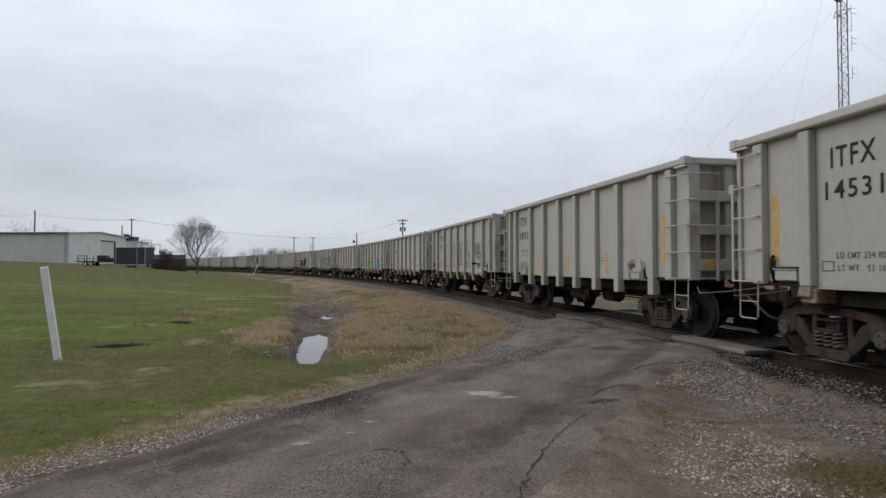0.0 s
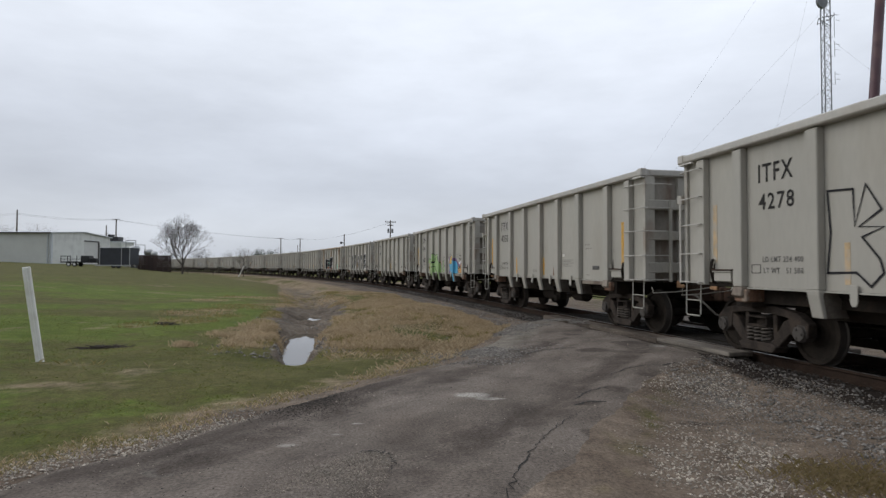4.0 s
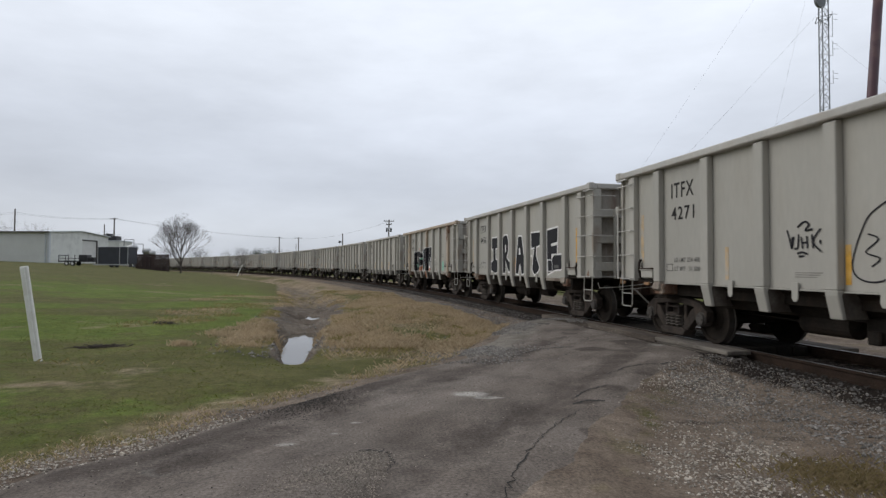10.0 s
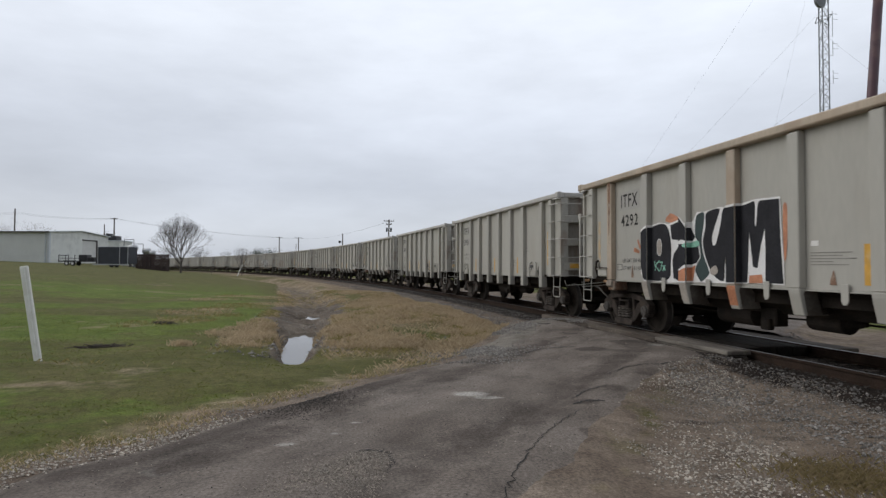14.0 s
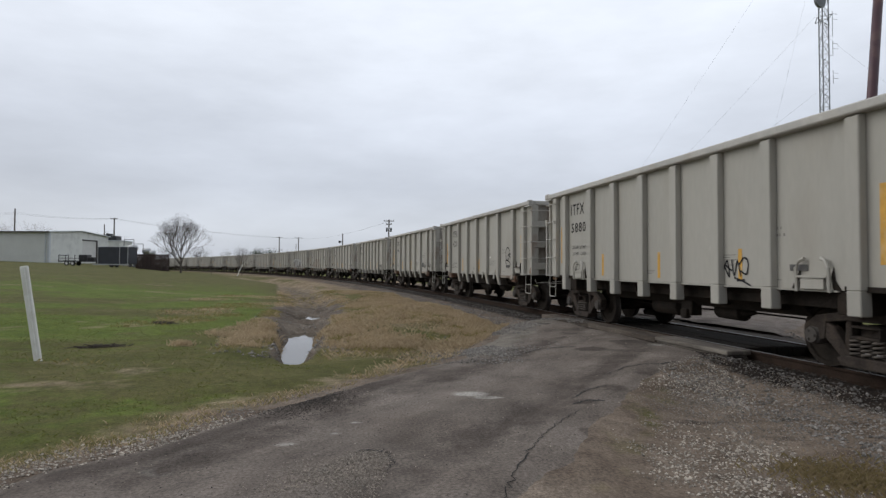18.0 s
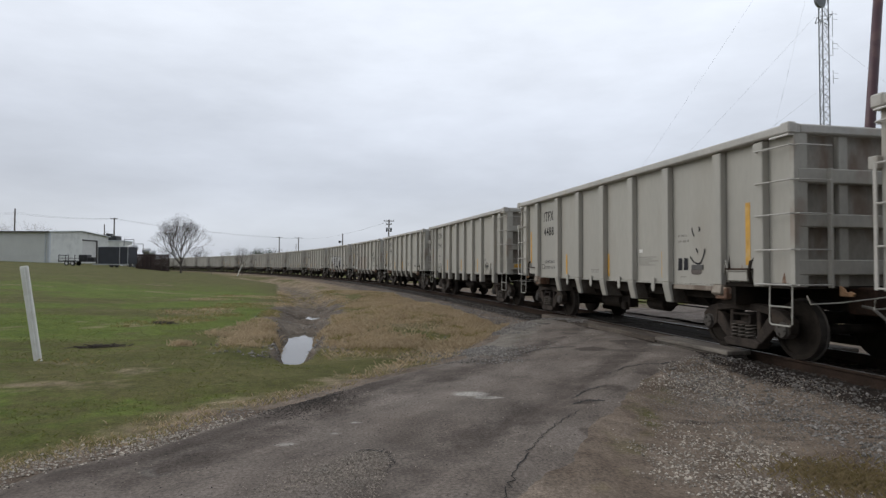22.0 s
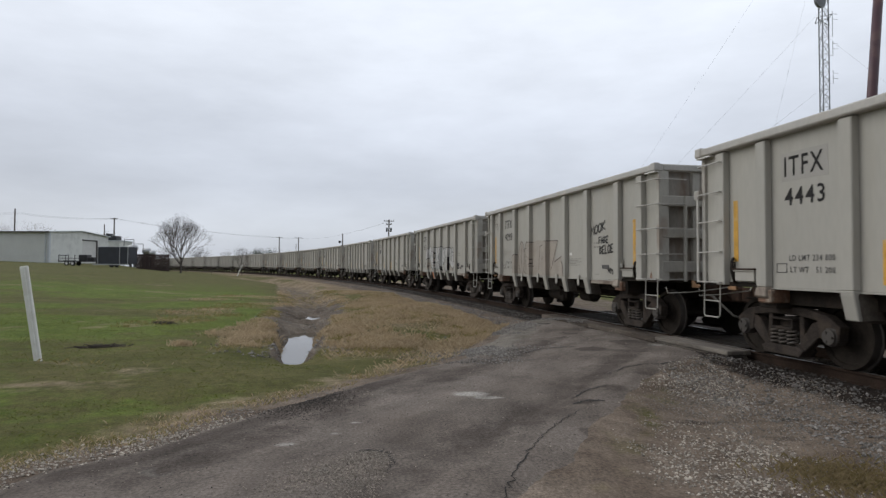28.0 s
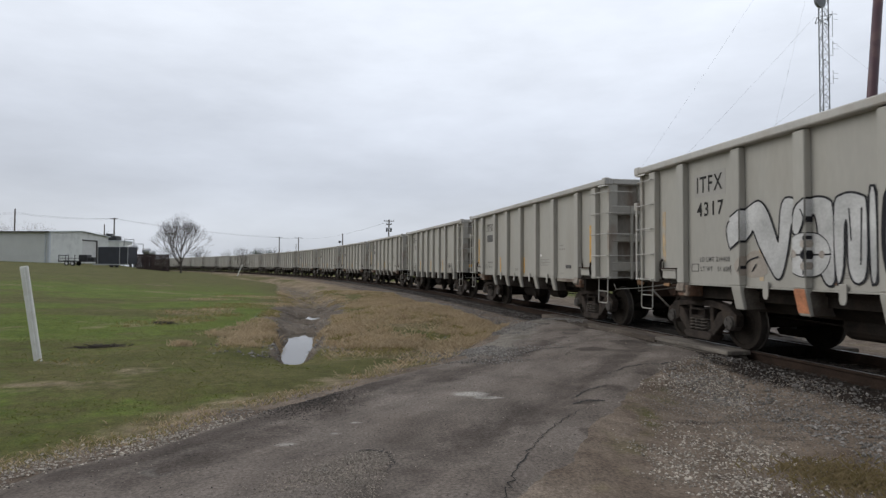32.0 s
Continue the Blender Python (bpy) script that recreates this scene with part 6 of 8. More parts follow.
brush(c, [(3.76, 1.58), (3.88, 1.69)], 0.013, "black", 1, False, False)
brush(c, [(3.77, 1.58), (3.89, 1.56)], 0.013, "black", 1, False, False)
brush(c, [(3.79, 1.47), (3.91, 1.46), (3.86, 1.3)], 0.013, "black", 1, False, False)
brush(c, [(3.77, 1.38), (3.91, 1.35)], 0.013, "black", 1, False, False)
brush(c, [(2.76, 1.49), (3.13, 1.48)], 0.045, "black", 1, False, False)
brush(c, [(3.2, 1.46), (3.44, 1.48)], 0.045, "black", 1, False, False)
patch(c, [(3.26, 1.37), (3.52, 1.38), (3.52, 1.28), (3.26, 1.28)], "taupe_dark", 0, False)

c = CAR[5]
tagged(c, "grey gondola car with two small black line tags")
brush(c, [(-0.89, 1.94), (-0.84, 1.8), (-0.8, 1.68), (-0.76, 1.84)], 0.014, "black", 1, False, True)
brush(c, [(-0.79, 1.69), (-0.79, 1.84)], 0.014, "black", 1, False, True)
brush(c, [(-0.67, 1.87), (-0.69, 1.69), (-0.75, 1.67)], 0.014, "black", 1, False, True)
brush(c, [(-0.69, 1.97), (-0.56, 2.04), (-0.48, 1.99), (-0.55, 1.92), (-0.41, 1.93)], 0.014, "black", 1, False, True)
brush(c, [(-0.62, 1.83), (-0.6, 1.67)], 0.014, "black", 1, False, True)
brush(c, [(-0.52, 1.84), (-0.51, 1.67)], 0.014, "black", 1, False, True)
brush(c, [(-0.62, 1.75), (-0.51, 1.75)], 0.014, "black", 1, False, True)
brush(c, [(-0.43, 1.86), (-0.41, 1.67)], 0.014, "black", 1, False, True)
brush(c, [(-0.28, 1.93), (-0.41, 1.76), (-0.27, 1.62)], 0.014, "black", 1, False, True)
brush(c, [(-0.7, 1.6), (-0.61, 1.62), (-0.51, 1.59)], 0.014, "black", 1, False, True)
brush(c, [(-0.67, 1.56), (-0.57, 1.57)], 0.014, "black", 1, False, True)
brush(c, [(-0.29, 1.78), (-0.28, 1.72)], 0.014, "black", 1, False, True)

c = CAR[10]
tagged(c, "grey gondola car with one looping black tag")
brush(c, [(3.45, 2.03), (3.58, 2.05), (3.71, 1.96), (3.73, 1.83), (3.67, 1.7), (3.53, 1.6), (3.44, 1.62), (3.36, 1.75), (3.36, 1.94)], 0.017, "black", 1, True, True)
brush(c, [(3.33, 1.59), (3.49, 1.62), (3.79, 1.51), (3.73, 1.39), (3.54, 1.37), (3.4, 1.45)], 0.017, "black", 1, True, True)
brush(c, [(3.55, 1.78), (3.63, 1.81), (3.78, 1.84), (3.92, 1.76)], 0.018, "black", 1, False, True)
brush(c, [(3.71, 1.79), (3.86, 1.65), (3.92, 1.59), (3.83, 1.51)], 0.018, "black", 1, False, True)
brush(c, [(3.92, 1.81), (3.88, 1.72), (3.81, 1.73)], 0.018, "black", 1, False, True)
brush(c, [(3.58, 1.76), (3.68, 1.81), (3.73, 1.73)], 0.018, "black", 1, False, True)

c = CAR[9]
tagged(c, "light grey straight-posted gondola car with a small black tag")
brush(c, [(1.89, 1.36), (1.99, 1.51), (2.04, 1.25), (1.92, 1.44), (2.1, 1.35)], 0.014, "black", 1, False, True)
brush(c, [(2.1, 1.53), (2.16, 1.27), (2.24, 1.51), (2.32, 1.26)], 0.014, "black", 1, False, True)
brush(c, [(2.27, 1.44), (2.4, 1.56), (2.49, 1.48), (2.45, 1.3), (2.32, 1.35)], 0.014, "black", 1, False, True)
brush(c, [(2.16, 1.24), (2.36, 1.19), (2.55, 1.12)], 0.014, "black", 1, False, True)
brush(c, [(2.22, 1.19), (2.42, 1.21)], 0.014, "black", 1, False, True)

c = CAR[11]
tagged(c, "light grey gondola car with small black marks and a dark plate")
brush(c, [(3.38, 2.11), (3.39, 2.05), (3.44, 1.96)], 0.014, "black", 1, False, True)
brush(c, [(3.58, 2.12), (3.61, 2.07), (3.58, 2.03)], 0.014, "black", 1, False, True)
brush(c, [(3.32, 1.59), (3.45, 1.49), (3.62, 1.48), (3.73, 1.65), (3.75, 1.73)], 0.014, "black", 1, False, True)
brush(c, [(3.51, 1.74), (3.54, 1.66)], 0.014, "black", 1, False, True)
patch(c, [(2.95, 1.57), (3.07, 1.57), (3.07, 1.35), (2.94, 1.34)], "black", 0, False)
patch(c, [(3.13, 1.57), (3.25, 1.57), (3.25, 1.35), (3.12, 1.35)], "black", 0, False)
patch(c, [(3.37, 1.39), (3.62, 1.39), (3.62, 1.29), (3.37, 1.28)], "taupe_dark", 0, True)

c = CAR[15]
tagged(c, "grey gondola car with silver bubble graffiti outlined in black")
patch(c, [(1.47, 1.46), (1.65, 1.39), (1.88, 1.29), (2.09, 1.29), (1.99, 1.18), (1.46, 1.2)], "tan", 0, True)
patch(c, [(-2.74, 1.44), (-2.54, 1.62), (-2.3, 1.65), (-2.12, 1.32), (-2.55, 1.25)], "tan", 0, True)
patch(c, [(-3.05, 1.94), (-3.02, 2.12), (-2.79, 2.21), (-2.54, 2.33), (-2.3, 2.41), (-2.11, 2.25), (-1.94, 1.88), (-1.87, 1.78), (-1.82, 2.24), (-1.73, 2.39), (-1.56, 2.36), (-1.5, 2.25), (-1.63, 2), (-1.7, 1.66), (-1.81, 1.32), (-1.92, 1.25), (-2.08, 1.44), (-2.28, 1.73), (-2.42, 1.98), (-2.49, 1.92), (-2.66, 1.8), (-2.94, 1.69)], "silver", 2, True, "black", 0.03)
patch(c, [(-1.3, 2.31), (-1.18, 2.35), (-0.98, 2.31), (-0.89, 2.18), (-0.88, 1.65), (-0.88, 1.23), (-1, 1.2), (-1.11, 1.44), (-1.14, 1.98), (-1.22, 2.14), (-1.3, 1.98), (-1.38, 1.86), (-1.46, 1.94), (-1.42, 2.21)], "silver", 2, True, "black", 0.03)
patch(c, [(-0.85, 2.23), (-0.74, 2.33), (-0.59, 2.34), (-0.44, 2.29), (-0.38, 2.2), (-0.37, 1.64), (-0.41, 1.29), (-0.55, 1.23), (-0.64, 1.44), (-0.65, 1.96), (-0.71, 1.96), (-0.73, 1.44), (-0.81, 1.21), (-0.86, 1.65)], "silver", 2, True, "black", 0.03)
patch(c, [(-0.32, 2.28), (-0.25, 2.28), (-0.24, 1.34), (-0.31, 1.32)], "silver", 2, True, "black", 0.03)
patch(c, [(-0, 2.24), (0.14, 2.35), (0.24, 2.29), (0.28, 2.19), (0.46, 2.23), (0.56, 2.09), (0.6, 1.9), (0.51, 1.67), (0.38, 1.51), (0.32, 1.67), (0.27, 1.44), (0.21, 1.2), (0.08, 1.44), (-0.01, 1.73)], "silver", 2, True, "black", 0.03)
patch(c, [(0.51, 2.2), (0.59, 2.28), (0.74, 2.24), (0.8, 2.07), (0.85, 1.8), (0.94, 2.11), (1.01, 2.25), (1.09, 2.27), (1.13, 2.18), (1.02, 1.88), (1.01, 1.61), (1.13, 1.31), (1.16, 1.18), (1.05, 1.24), (0.9, 1.53), (0.76, 1.3), (0.65, 1.17), (0.56, 1.19), (0.71, 1.44), (0.81, 1.66), (0.74, 1.89), (0.63, 2.08)], "silver", 2, True, "black", 0.03)
patch(c, [(1.19, 2.22), (1.37, 2.26), (1.61, 2.25), (1.71, 2.18), (1.78, 2.01), (1.76, 1.81), (1.66, 1.7), (1.44, 1.69), (1.41, 1.21), (1.26, 1.22), (1.17, 1.44), (1.15, 1.79), (1.16, 2.05)], "silver", 2, True, "black", 0.03)
patch(c, [(1.85, 1.6), (1.83, 1.93), (1.87, 2.13), (1.95, 2.23), (2.04, 2.23), (2.12, 2.16), (2.15, 2.03), (2.1, 1.75), (2.06, 1.58)], "silver", 2, True, "black", 0.03)
patch(c, [(1.46, 1.69), (1.57, 1.74), (1.72, 1.68), (1.86, 1.6), (2.04, 1.58), (2.2, 1.59), (2.24, 1.48), (2.2, 1.37), (2.07, 1.32), (1.9, 1.33), (1.71, 1.44), (1.56, 1.54), (1.45, 1.54)], "silver", 2, True, "black", 0.03)
patch(c, [(2.29, 1.68), (2.34, 1.86), (2.37, 1.97), (2.37, 2.03), (2.42, 2), (2.44, 1.91), (2.37, 1.76)], "silver", 2, True, "black", 0.03)
patch(c, [(-0.03, 2.2), (0.05, 2.28), (0.01, 1.73), (0.08, 1.44), (0.19, 1.17), (0.02, 1.29), (-0.06, 1.68)], "black", 3, True)
patch(c, [(-0.23, 2.28), (-0.15, 2.23), (-0.16, 1.3), (-0.23, 1.34)], "black", 2, True)
patch(c, [(1.44, 1.53), (1.56, 1.53), (1.75, 1.43), (1.92, 1.32), (1.99, 1.3), (1.77, 1.35), (1.56, 1.46), (1.44, 1.48)], "black", 3, True)
patch(c, [(0.91, 2.07), (0.98, 2.19), (0.94, 1.88), (0.88, 1.66), (0.82, 1.71)], "black", 3, True)
brush(c, [(1.55, 2.24), (1.52, 2.03), (1.45, 1.82), (1.43, 1.69)], 0.012, "black", 3, False, True)
patch(c, [(1.93, 2.06), (1.93, 2.04), (1.92, 2.03), (1.91, 2.03), (1.9, 2.04), (1.89, 2.06), (1.9, 2.08), (1.91, 2.09), (1.92, 2.09), (1.93, 2.08)], "black", 3, True)
patch(c, [(2.04, 2.05), (2.04, 2.03), (2.03, 2.02), (2.01, 2.02), (2, 2.03), (2, 2.05), (2.01, 2.07), (2.02, 2.08), (2.03, 2.08), (2.04, 2.07)], "black", 3, True)
brush(c, [(1.97, 2.04), (1.99, 2)], 0.011, "black", 3, False, True)
brush(c, [(1.9, 1.92), (1.95, 1.91), (2.01, 1.89)], 0.011, "black", 3, False, True)
brush(c, [(1.75, 1.59), (1.82, 1.55), (1.77, 1.52)], 0.011, "black", 3, False, True)
brush(c, [(1.9, 1.53), (1.95, 1.47)], 0.011, "black", 3, False, True)
brush(c, [(2.01, 1.53), (1.98, 1.45)], 0.011, "black", 3, False, True)
brush(c, [(1.97, 1.29), (1.96, 1.16)], 0.011, "black", 3, False, True)
brush(c, [(2.2, 1.34), (1.99, 1.18)], 0.011, "black", 3, False, True)
brush(c, [(-2.64, 1.34), (-2.54, 1.5), (-2.3, 1.57)], 0.011, "black", 3, False, True)
brush(c, [(-2.45, 1.34), (-2.35, 1.46)], 0.011, "black", 3, False, True)
brush(c, [(-2.97, 1.44), (-2.95, 1.29)], 0.011, "black", 3, False, True)
brush(c, [(-1.32, 2.21), (-1.26, 2.07), (-1.34, 1.88)], 0.011, "black", 3, False, True)
brush(c, [(-0.63, 2.16), (-0.6, 1.75)], 0.011, "black", 3, False, True)
brush(c, [(-0.44, 2.15), (-0.46, 1.44)], 0.011, "black", 3, False, True)
brush(c, [(0.31, 2.1), (0.43, 1.98), (0.34, 1.72)], 0.011, "black", 3, False, True)
patch(c, [(-0.93, 1.58), (-1, 1.41), (-1.16, 1.3), (-1.37, 1.3), (-1.55, 1.41), (-1.61, 1.58), (-1.54, 1.76), (-1.37, 1.86), (-1.16, 1.86), (-0.99, 1.75)], "silver", 3, True, "black", 0.014)
brush(c, [(-1.26, 1.84), (-1.27, 1.31)], 0.012, "black", 4, False, False)
brush(c, [(-1.59, 1.58), (-0.93, 1.58)], 0.012, "black", 4, False, False)
patch(c, [(-1.21, 1.58), (-1.22, 1.54), (-1.25, 1.52), (-1.28, 1.52), (-1.31, 1.54), (-1.32, 1.58), (-1.31, 1.62), (-1.28, 1.64), (-1.25, 1.64), (-1.22, 1.62)], "black", 4, True)
patch(c, [(-1.21, 1.73), (-1.22, 1.7), (-1.25, 1.68), (-1.28, 1.68), (-1.31, 1.7), (-1.32, 1.73), (-1.3, 1.77), (-1.28, 1.78), (-1.25, 1.78), (-1.22, 1.76)], "taupe", 5, True)
patch(c, [(-1.21, 1.43), (-1.23, 1.39), (-1.25, 1.38), (-1.28, 1.37), (-1.31, 1.39), (-1.32, 1.43), (-1.31, 1.46), (-1.28, 1.48), (-1.25, 1.48), (-1.22, 1.46)], "taupe", 5, True)
patch(c, [(-1.39, 1.59), (-1.4, 1.56), (-1.43, 1.54), (-1.46, 1.54), (-1.49, 1.56), (-1.5, 1.59), (-1.49, 1.63), (-1.46, 1.65), (-1.43, 1.65), (-1.4, 1.62)], "taupe", 5, True)
patch(c, [(-1.02, 1.58), (-1.03, 1.55), (-1.05, 1.53), (-1.08, 1.53), (-1.11, 1.55), (-1.12, 1.58), (-1.11, 1.61), (-1.08, 1.63), (-1.05, 1.63), (-1.03, 1.61)], "taupe", 5, True)
patch(c, [(2.24, 1.66), (2.33, 1.66), (2.34, 1.21), (2.25, 1.2)], "orange", 0, False)
patch(c, [(2.8, 1.55), (2.94, 1.55), (2.94, 1.38), (2.79, 1.38)], "black", 0, False)
patch(c, [(2.98, 1.55), (3.12, 1.55), (3.12, 1.38), (2.98, 1.38)], "black", 0, False)
brush(c, [(2.79, 1.32), (3.12, 1.32)], 0.03, "black", 1, False, False)
patch(c, [(3.22, 1.37), (3.45, 1.36), (3.45, 1.28), (3.22, 1.28)], "taupe_dark", 0, False)
scrawl(CAR[14], "MOOK", 2.80, 2.15, 3.56, 2.28, 0.21)
scrawl(CAR[14], "FABE", 3.20, 1.95, 3.69, 1.96, 0.16)
scrawl(CAR[14], "BELOE", 3.24, 1.70, 3.93, 1.74, 0.19)
scrawl(CAR[14], "HTX", 3.66, 1.28, 3.97, 1.21, 0.11)
for x in (-2.72, -1.36, -0.01):
    knee_paint(CAR[7], x, "pink" if x > -1 else "taupe", 0.80)
knee_paint(CAR[4], -0.01, "green", 0.80)
knee_paint(CAR[4], -1.36, "green", 0.95)
knee_paint(CAR[4], 2.67, "blue", 0.76)
# rust on this knee, laid on in the rust-pink spray colour
knee_paint(CAR[15], -1.36, "pink", 0.78)
# weathering that sets single cars apart
for p_ in CAR[7].children:
    if p_.name.startswith(("top_chord", "corner_gusset")) or (p_.name.startswith("side_post") and int("0" + p_.name[10:]) % 3 == 0):
        p_.data = p_.data.copy()
        p_.data.materials[0] = TAN_TOP
for n_ in (2, 5, 6, 7, 15):
    for p_ in CAR[n_].children:
        if p_.name.startswith("reflector_strip") and p_.data.vertices[0].co.x < -2:
            p_.data = p_.data.copy()
            p_.data.materials[0] = FADED

# rust and marks on other cars
c = CAR[10]
spray_lines(c, [(-5.06, 2.3), (-4.9, 1.9), (-4.75, 2.2)], 0.012, "black")
spray_lines(c, [(-4.7, 2.1), (-4.62, 1.95), (-4.55, 2.12), (-4.5, 1.98)], 0.012, "black")
spray_lines(c, [(-5.1, 1.9), (-4.98, 2.05), (-4.86, 1.88)], 0.016, "pink")
RUSTY = {0: (4.5, -2.4), 3: (4.6, 0.9), 5: (5.6, -5.5), 7: (1.9, -3.4, 5.5), 10: (5.62, 2.2), 11: (4.7, 5.6), 13: (4.5, -2.0), 14: (5.5, -4.9), 15: (4.6, -0.9), 6: (4.7, 5.5), 4: (4.6,)}
rn_ = random.Random(31)
for n_, places in RUSTY.items():
    for x in places:
        w, h = rn_.uniform(0.03, 0.08), rn_.uniform(0.12, 0.3)
        shape = [(x - w, 1.18), (x + w, 1.18), (x + w * 0.6, 1.18 + h * 0.5), (x + w * 0.2, 1.18 + h), (x - w * 0.3, 1.18 + h * 0.7), (x - w * 0.8, 1.18 + h * 0.35)]
        part("rust_patch", sprayed(shape, RUST_PAINT), CAR[n_], "brown rust streak")

# ---- the yard beyond the field ----
def at_ground(x, y, sink=0.0):
    return Vector((x, y, float(height(x, y)) - sink))


def ribbed_wall(length, h0, h1, rib=0.9, depth=0.01):
    """Metal siding seen from afar: shallow upright ribs; runs along x, outside at -y; the top slopes from h0 to h1."""
    pts, n = [], max(2, int(length / rib))
    for i in range(n):
        a, b = i * length / n, (i + 1) * length / n
        pts += [(a, 0.0), (a + (b - a) * 0.78, 0.0), (a + (b - a) * 0.84, -depth), (a + (b - a) * 0.94, -depth)]
    pts.append((length, 0.0))
    ring = pts + [(length, 0.18), (0.0, 0.18)]
    top = [(x, y, h0 + (h1 - h0) * x / length) for x, y in ring]
    return Geo().loft([[(x, y, 0.0) for x, y in ring], top])


BX, BY, BL, BD, BE, BR = -75.9, 120.0, 58.0, 21.1, 6.1, 6.75
bz = 2.0
building = thing("metal_building", "long low white metal warehouse with a roll-up door", "building", pose(0, 0, 0))
part("side_wall", ribbed_wall(BL, BE, BE).mesh("side_wall", METAL_WALL_2), building, at=pose(BX - BL, BY, bz))
part("back_wall", ribbed_wall(BL, BE, BE).mesh("back_wall", METAL_WALL_2), building, at=pose(BX, BY + BD, bz, 0, 0, 180))
part("far_gable", Geo().plate([(0, 0), (BD, 0), (BD, BE), (BD / 2, BR), (0, BE)], -0.1, 0.1).mesh("far_gable", METAL_WALL), building, at=pose(BX - BL, BY, bz, 0, 0, 90))
# gable end with the door opening cut out
d0, d1, dh = 11.1, 16.2, 4.9
for a, b, h0, h1, z in ((0, d0, BE, BE + (BR - BE) * d0 / (BD / 2), 0), (d1, BD, BR - (BR - BE) * (d1 - BD / 2) / (BD / 2), BE, 0)):
    part("gable_wall", ribbed_wall(b - a, h0, h1).mesh("gable_wall", METAL_WALL), building, at=pose(BX, BY + a, bz + z, 0, 0, 90))
part("gable_wall", Geo().plate([(d0, dh), (d1, dh), (d1, BR - (BR - BE) * (d1 - BD / 2) / (BD / 2)), (d0, BR)], 0.0, 0.18).mesh("gable_head", METAL_WALL), building, at=pose(BX, BY, bz, 0, 0, 90))
door = part("roll_up_door", Geo().box(d0, d1, 0.03, 0.07, 0, dh).mesh("roll_up_door", DOOR_GREY), building, "closed pale roll-up door", pose(BX, BY, bz, 0, 0, 90))
for k in range(10):
    part("door_slat", Geo().box(d0 + 0.05, d1 - 0.05, 0.0, 0.028, 0.04 + k * 0.486, 0.48 + k * 0.486).mesh("door_slat", DOOR_GREY), door)
part("door_frame", Geo().box(d1, d1 + 0.45, -0.12, 0.2, 0, dh + 0.2).box(d0 - 0.15, d1, -0.12, 0.1, dh, dh + 0.25).mesh("door_frame", DARK_TRIM), building, "dark door frame", pose(BX, BY, bz, 0, 0, 90))
for sgn, name in ((0, "roof_front"), (1, "roof_back")):
    y0, y1 = (BY - 0.4, BY + BD / 2) if sgn == 0 else (BY + BD + 0.4, BY + BD / 2)
    g = Geo().add([(BX - BL - 0.4, y0, bz + BE), (BX + 0.4, y0, bz + BE), (BX + 0.4, y1, bz + BR + 0.05), (BX - BL - 0.4, y1, bz + BR + 0.05),
                   (BX - BL - 0.4, y0, bz + BE + 0.14), (BX + 0.4, y0, bz + BE + 0.14), (BX + 0.4, y1, bz + BR + 0.2), (BX - BL - 0.4, y1, bz + BR + 0.2)],
                  [(0, 1, 2, 3), (7, 6, 5, 4), (0, 4, 5, 1), (1, 5, 6, 2), (2, 6, 7, 3), (3, 7, 4, 0)])
    part("roof", g.mesh(name, METAL_ROOF), building)
part("gutter", Geo().box(BX - BL, BX + 0.1, BY - 0.55, BY - 0.35, bz + BE - 0.1, bz + BE + 0.12).mesh("gutter", DARK_TRIM), building)
part("corner_trim", Geo().box(BX - 0.3, BX + 0.12, BY - 0.14, BY + 0.25, bz, bz + BE).mesh("corner_trim", METAL_ROOF), building)
part("downpipe", Geo().box(BX - 0.75, BX - 0.55, BY - 0.25, BY - 0.08, bz, bz + BE).mesh("downpipe", METAL_ROOF), building)

shed = thing("low_shed", "small pale flat-roofed shed behind the yard", "building", pose(-80, 150, 2.3))
part("wall", Geo().box(-1, 3.6, -3, 3, 0, 5.1).mesh("shed_wall", METAL_WALL), shed)
part("roof", Geo().box(-1.2, 3.8, -3.2, 3.2, 5.1, 5.35).mesh("shed_roof", METAL_ROOF), shed)
part("roof_unit", Geo().box(-0.8, 1.9, -1.2, 1.2, 5.35, 6.5).box(-0.6, -0.1, -1.25, 1.0, 6.5, 7.1).mesh("roof_unit", BLACK_STEEL, 0.05), shed, "dark roof-top air unit")


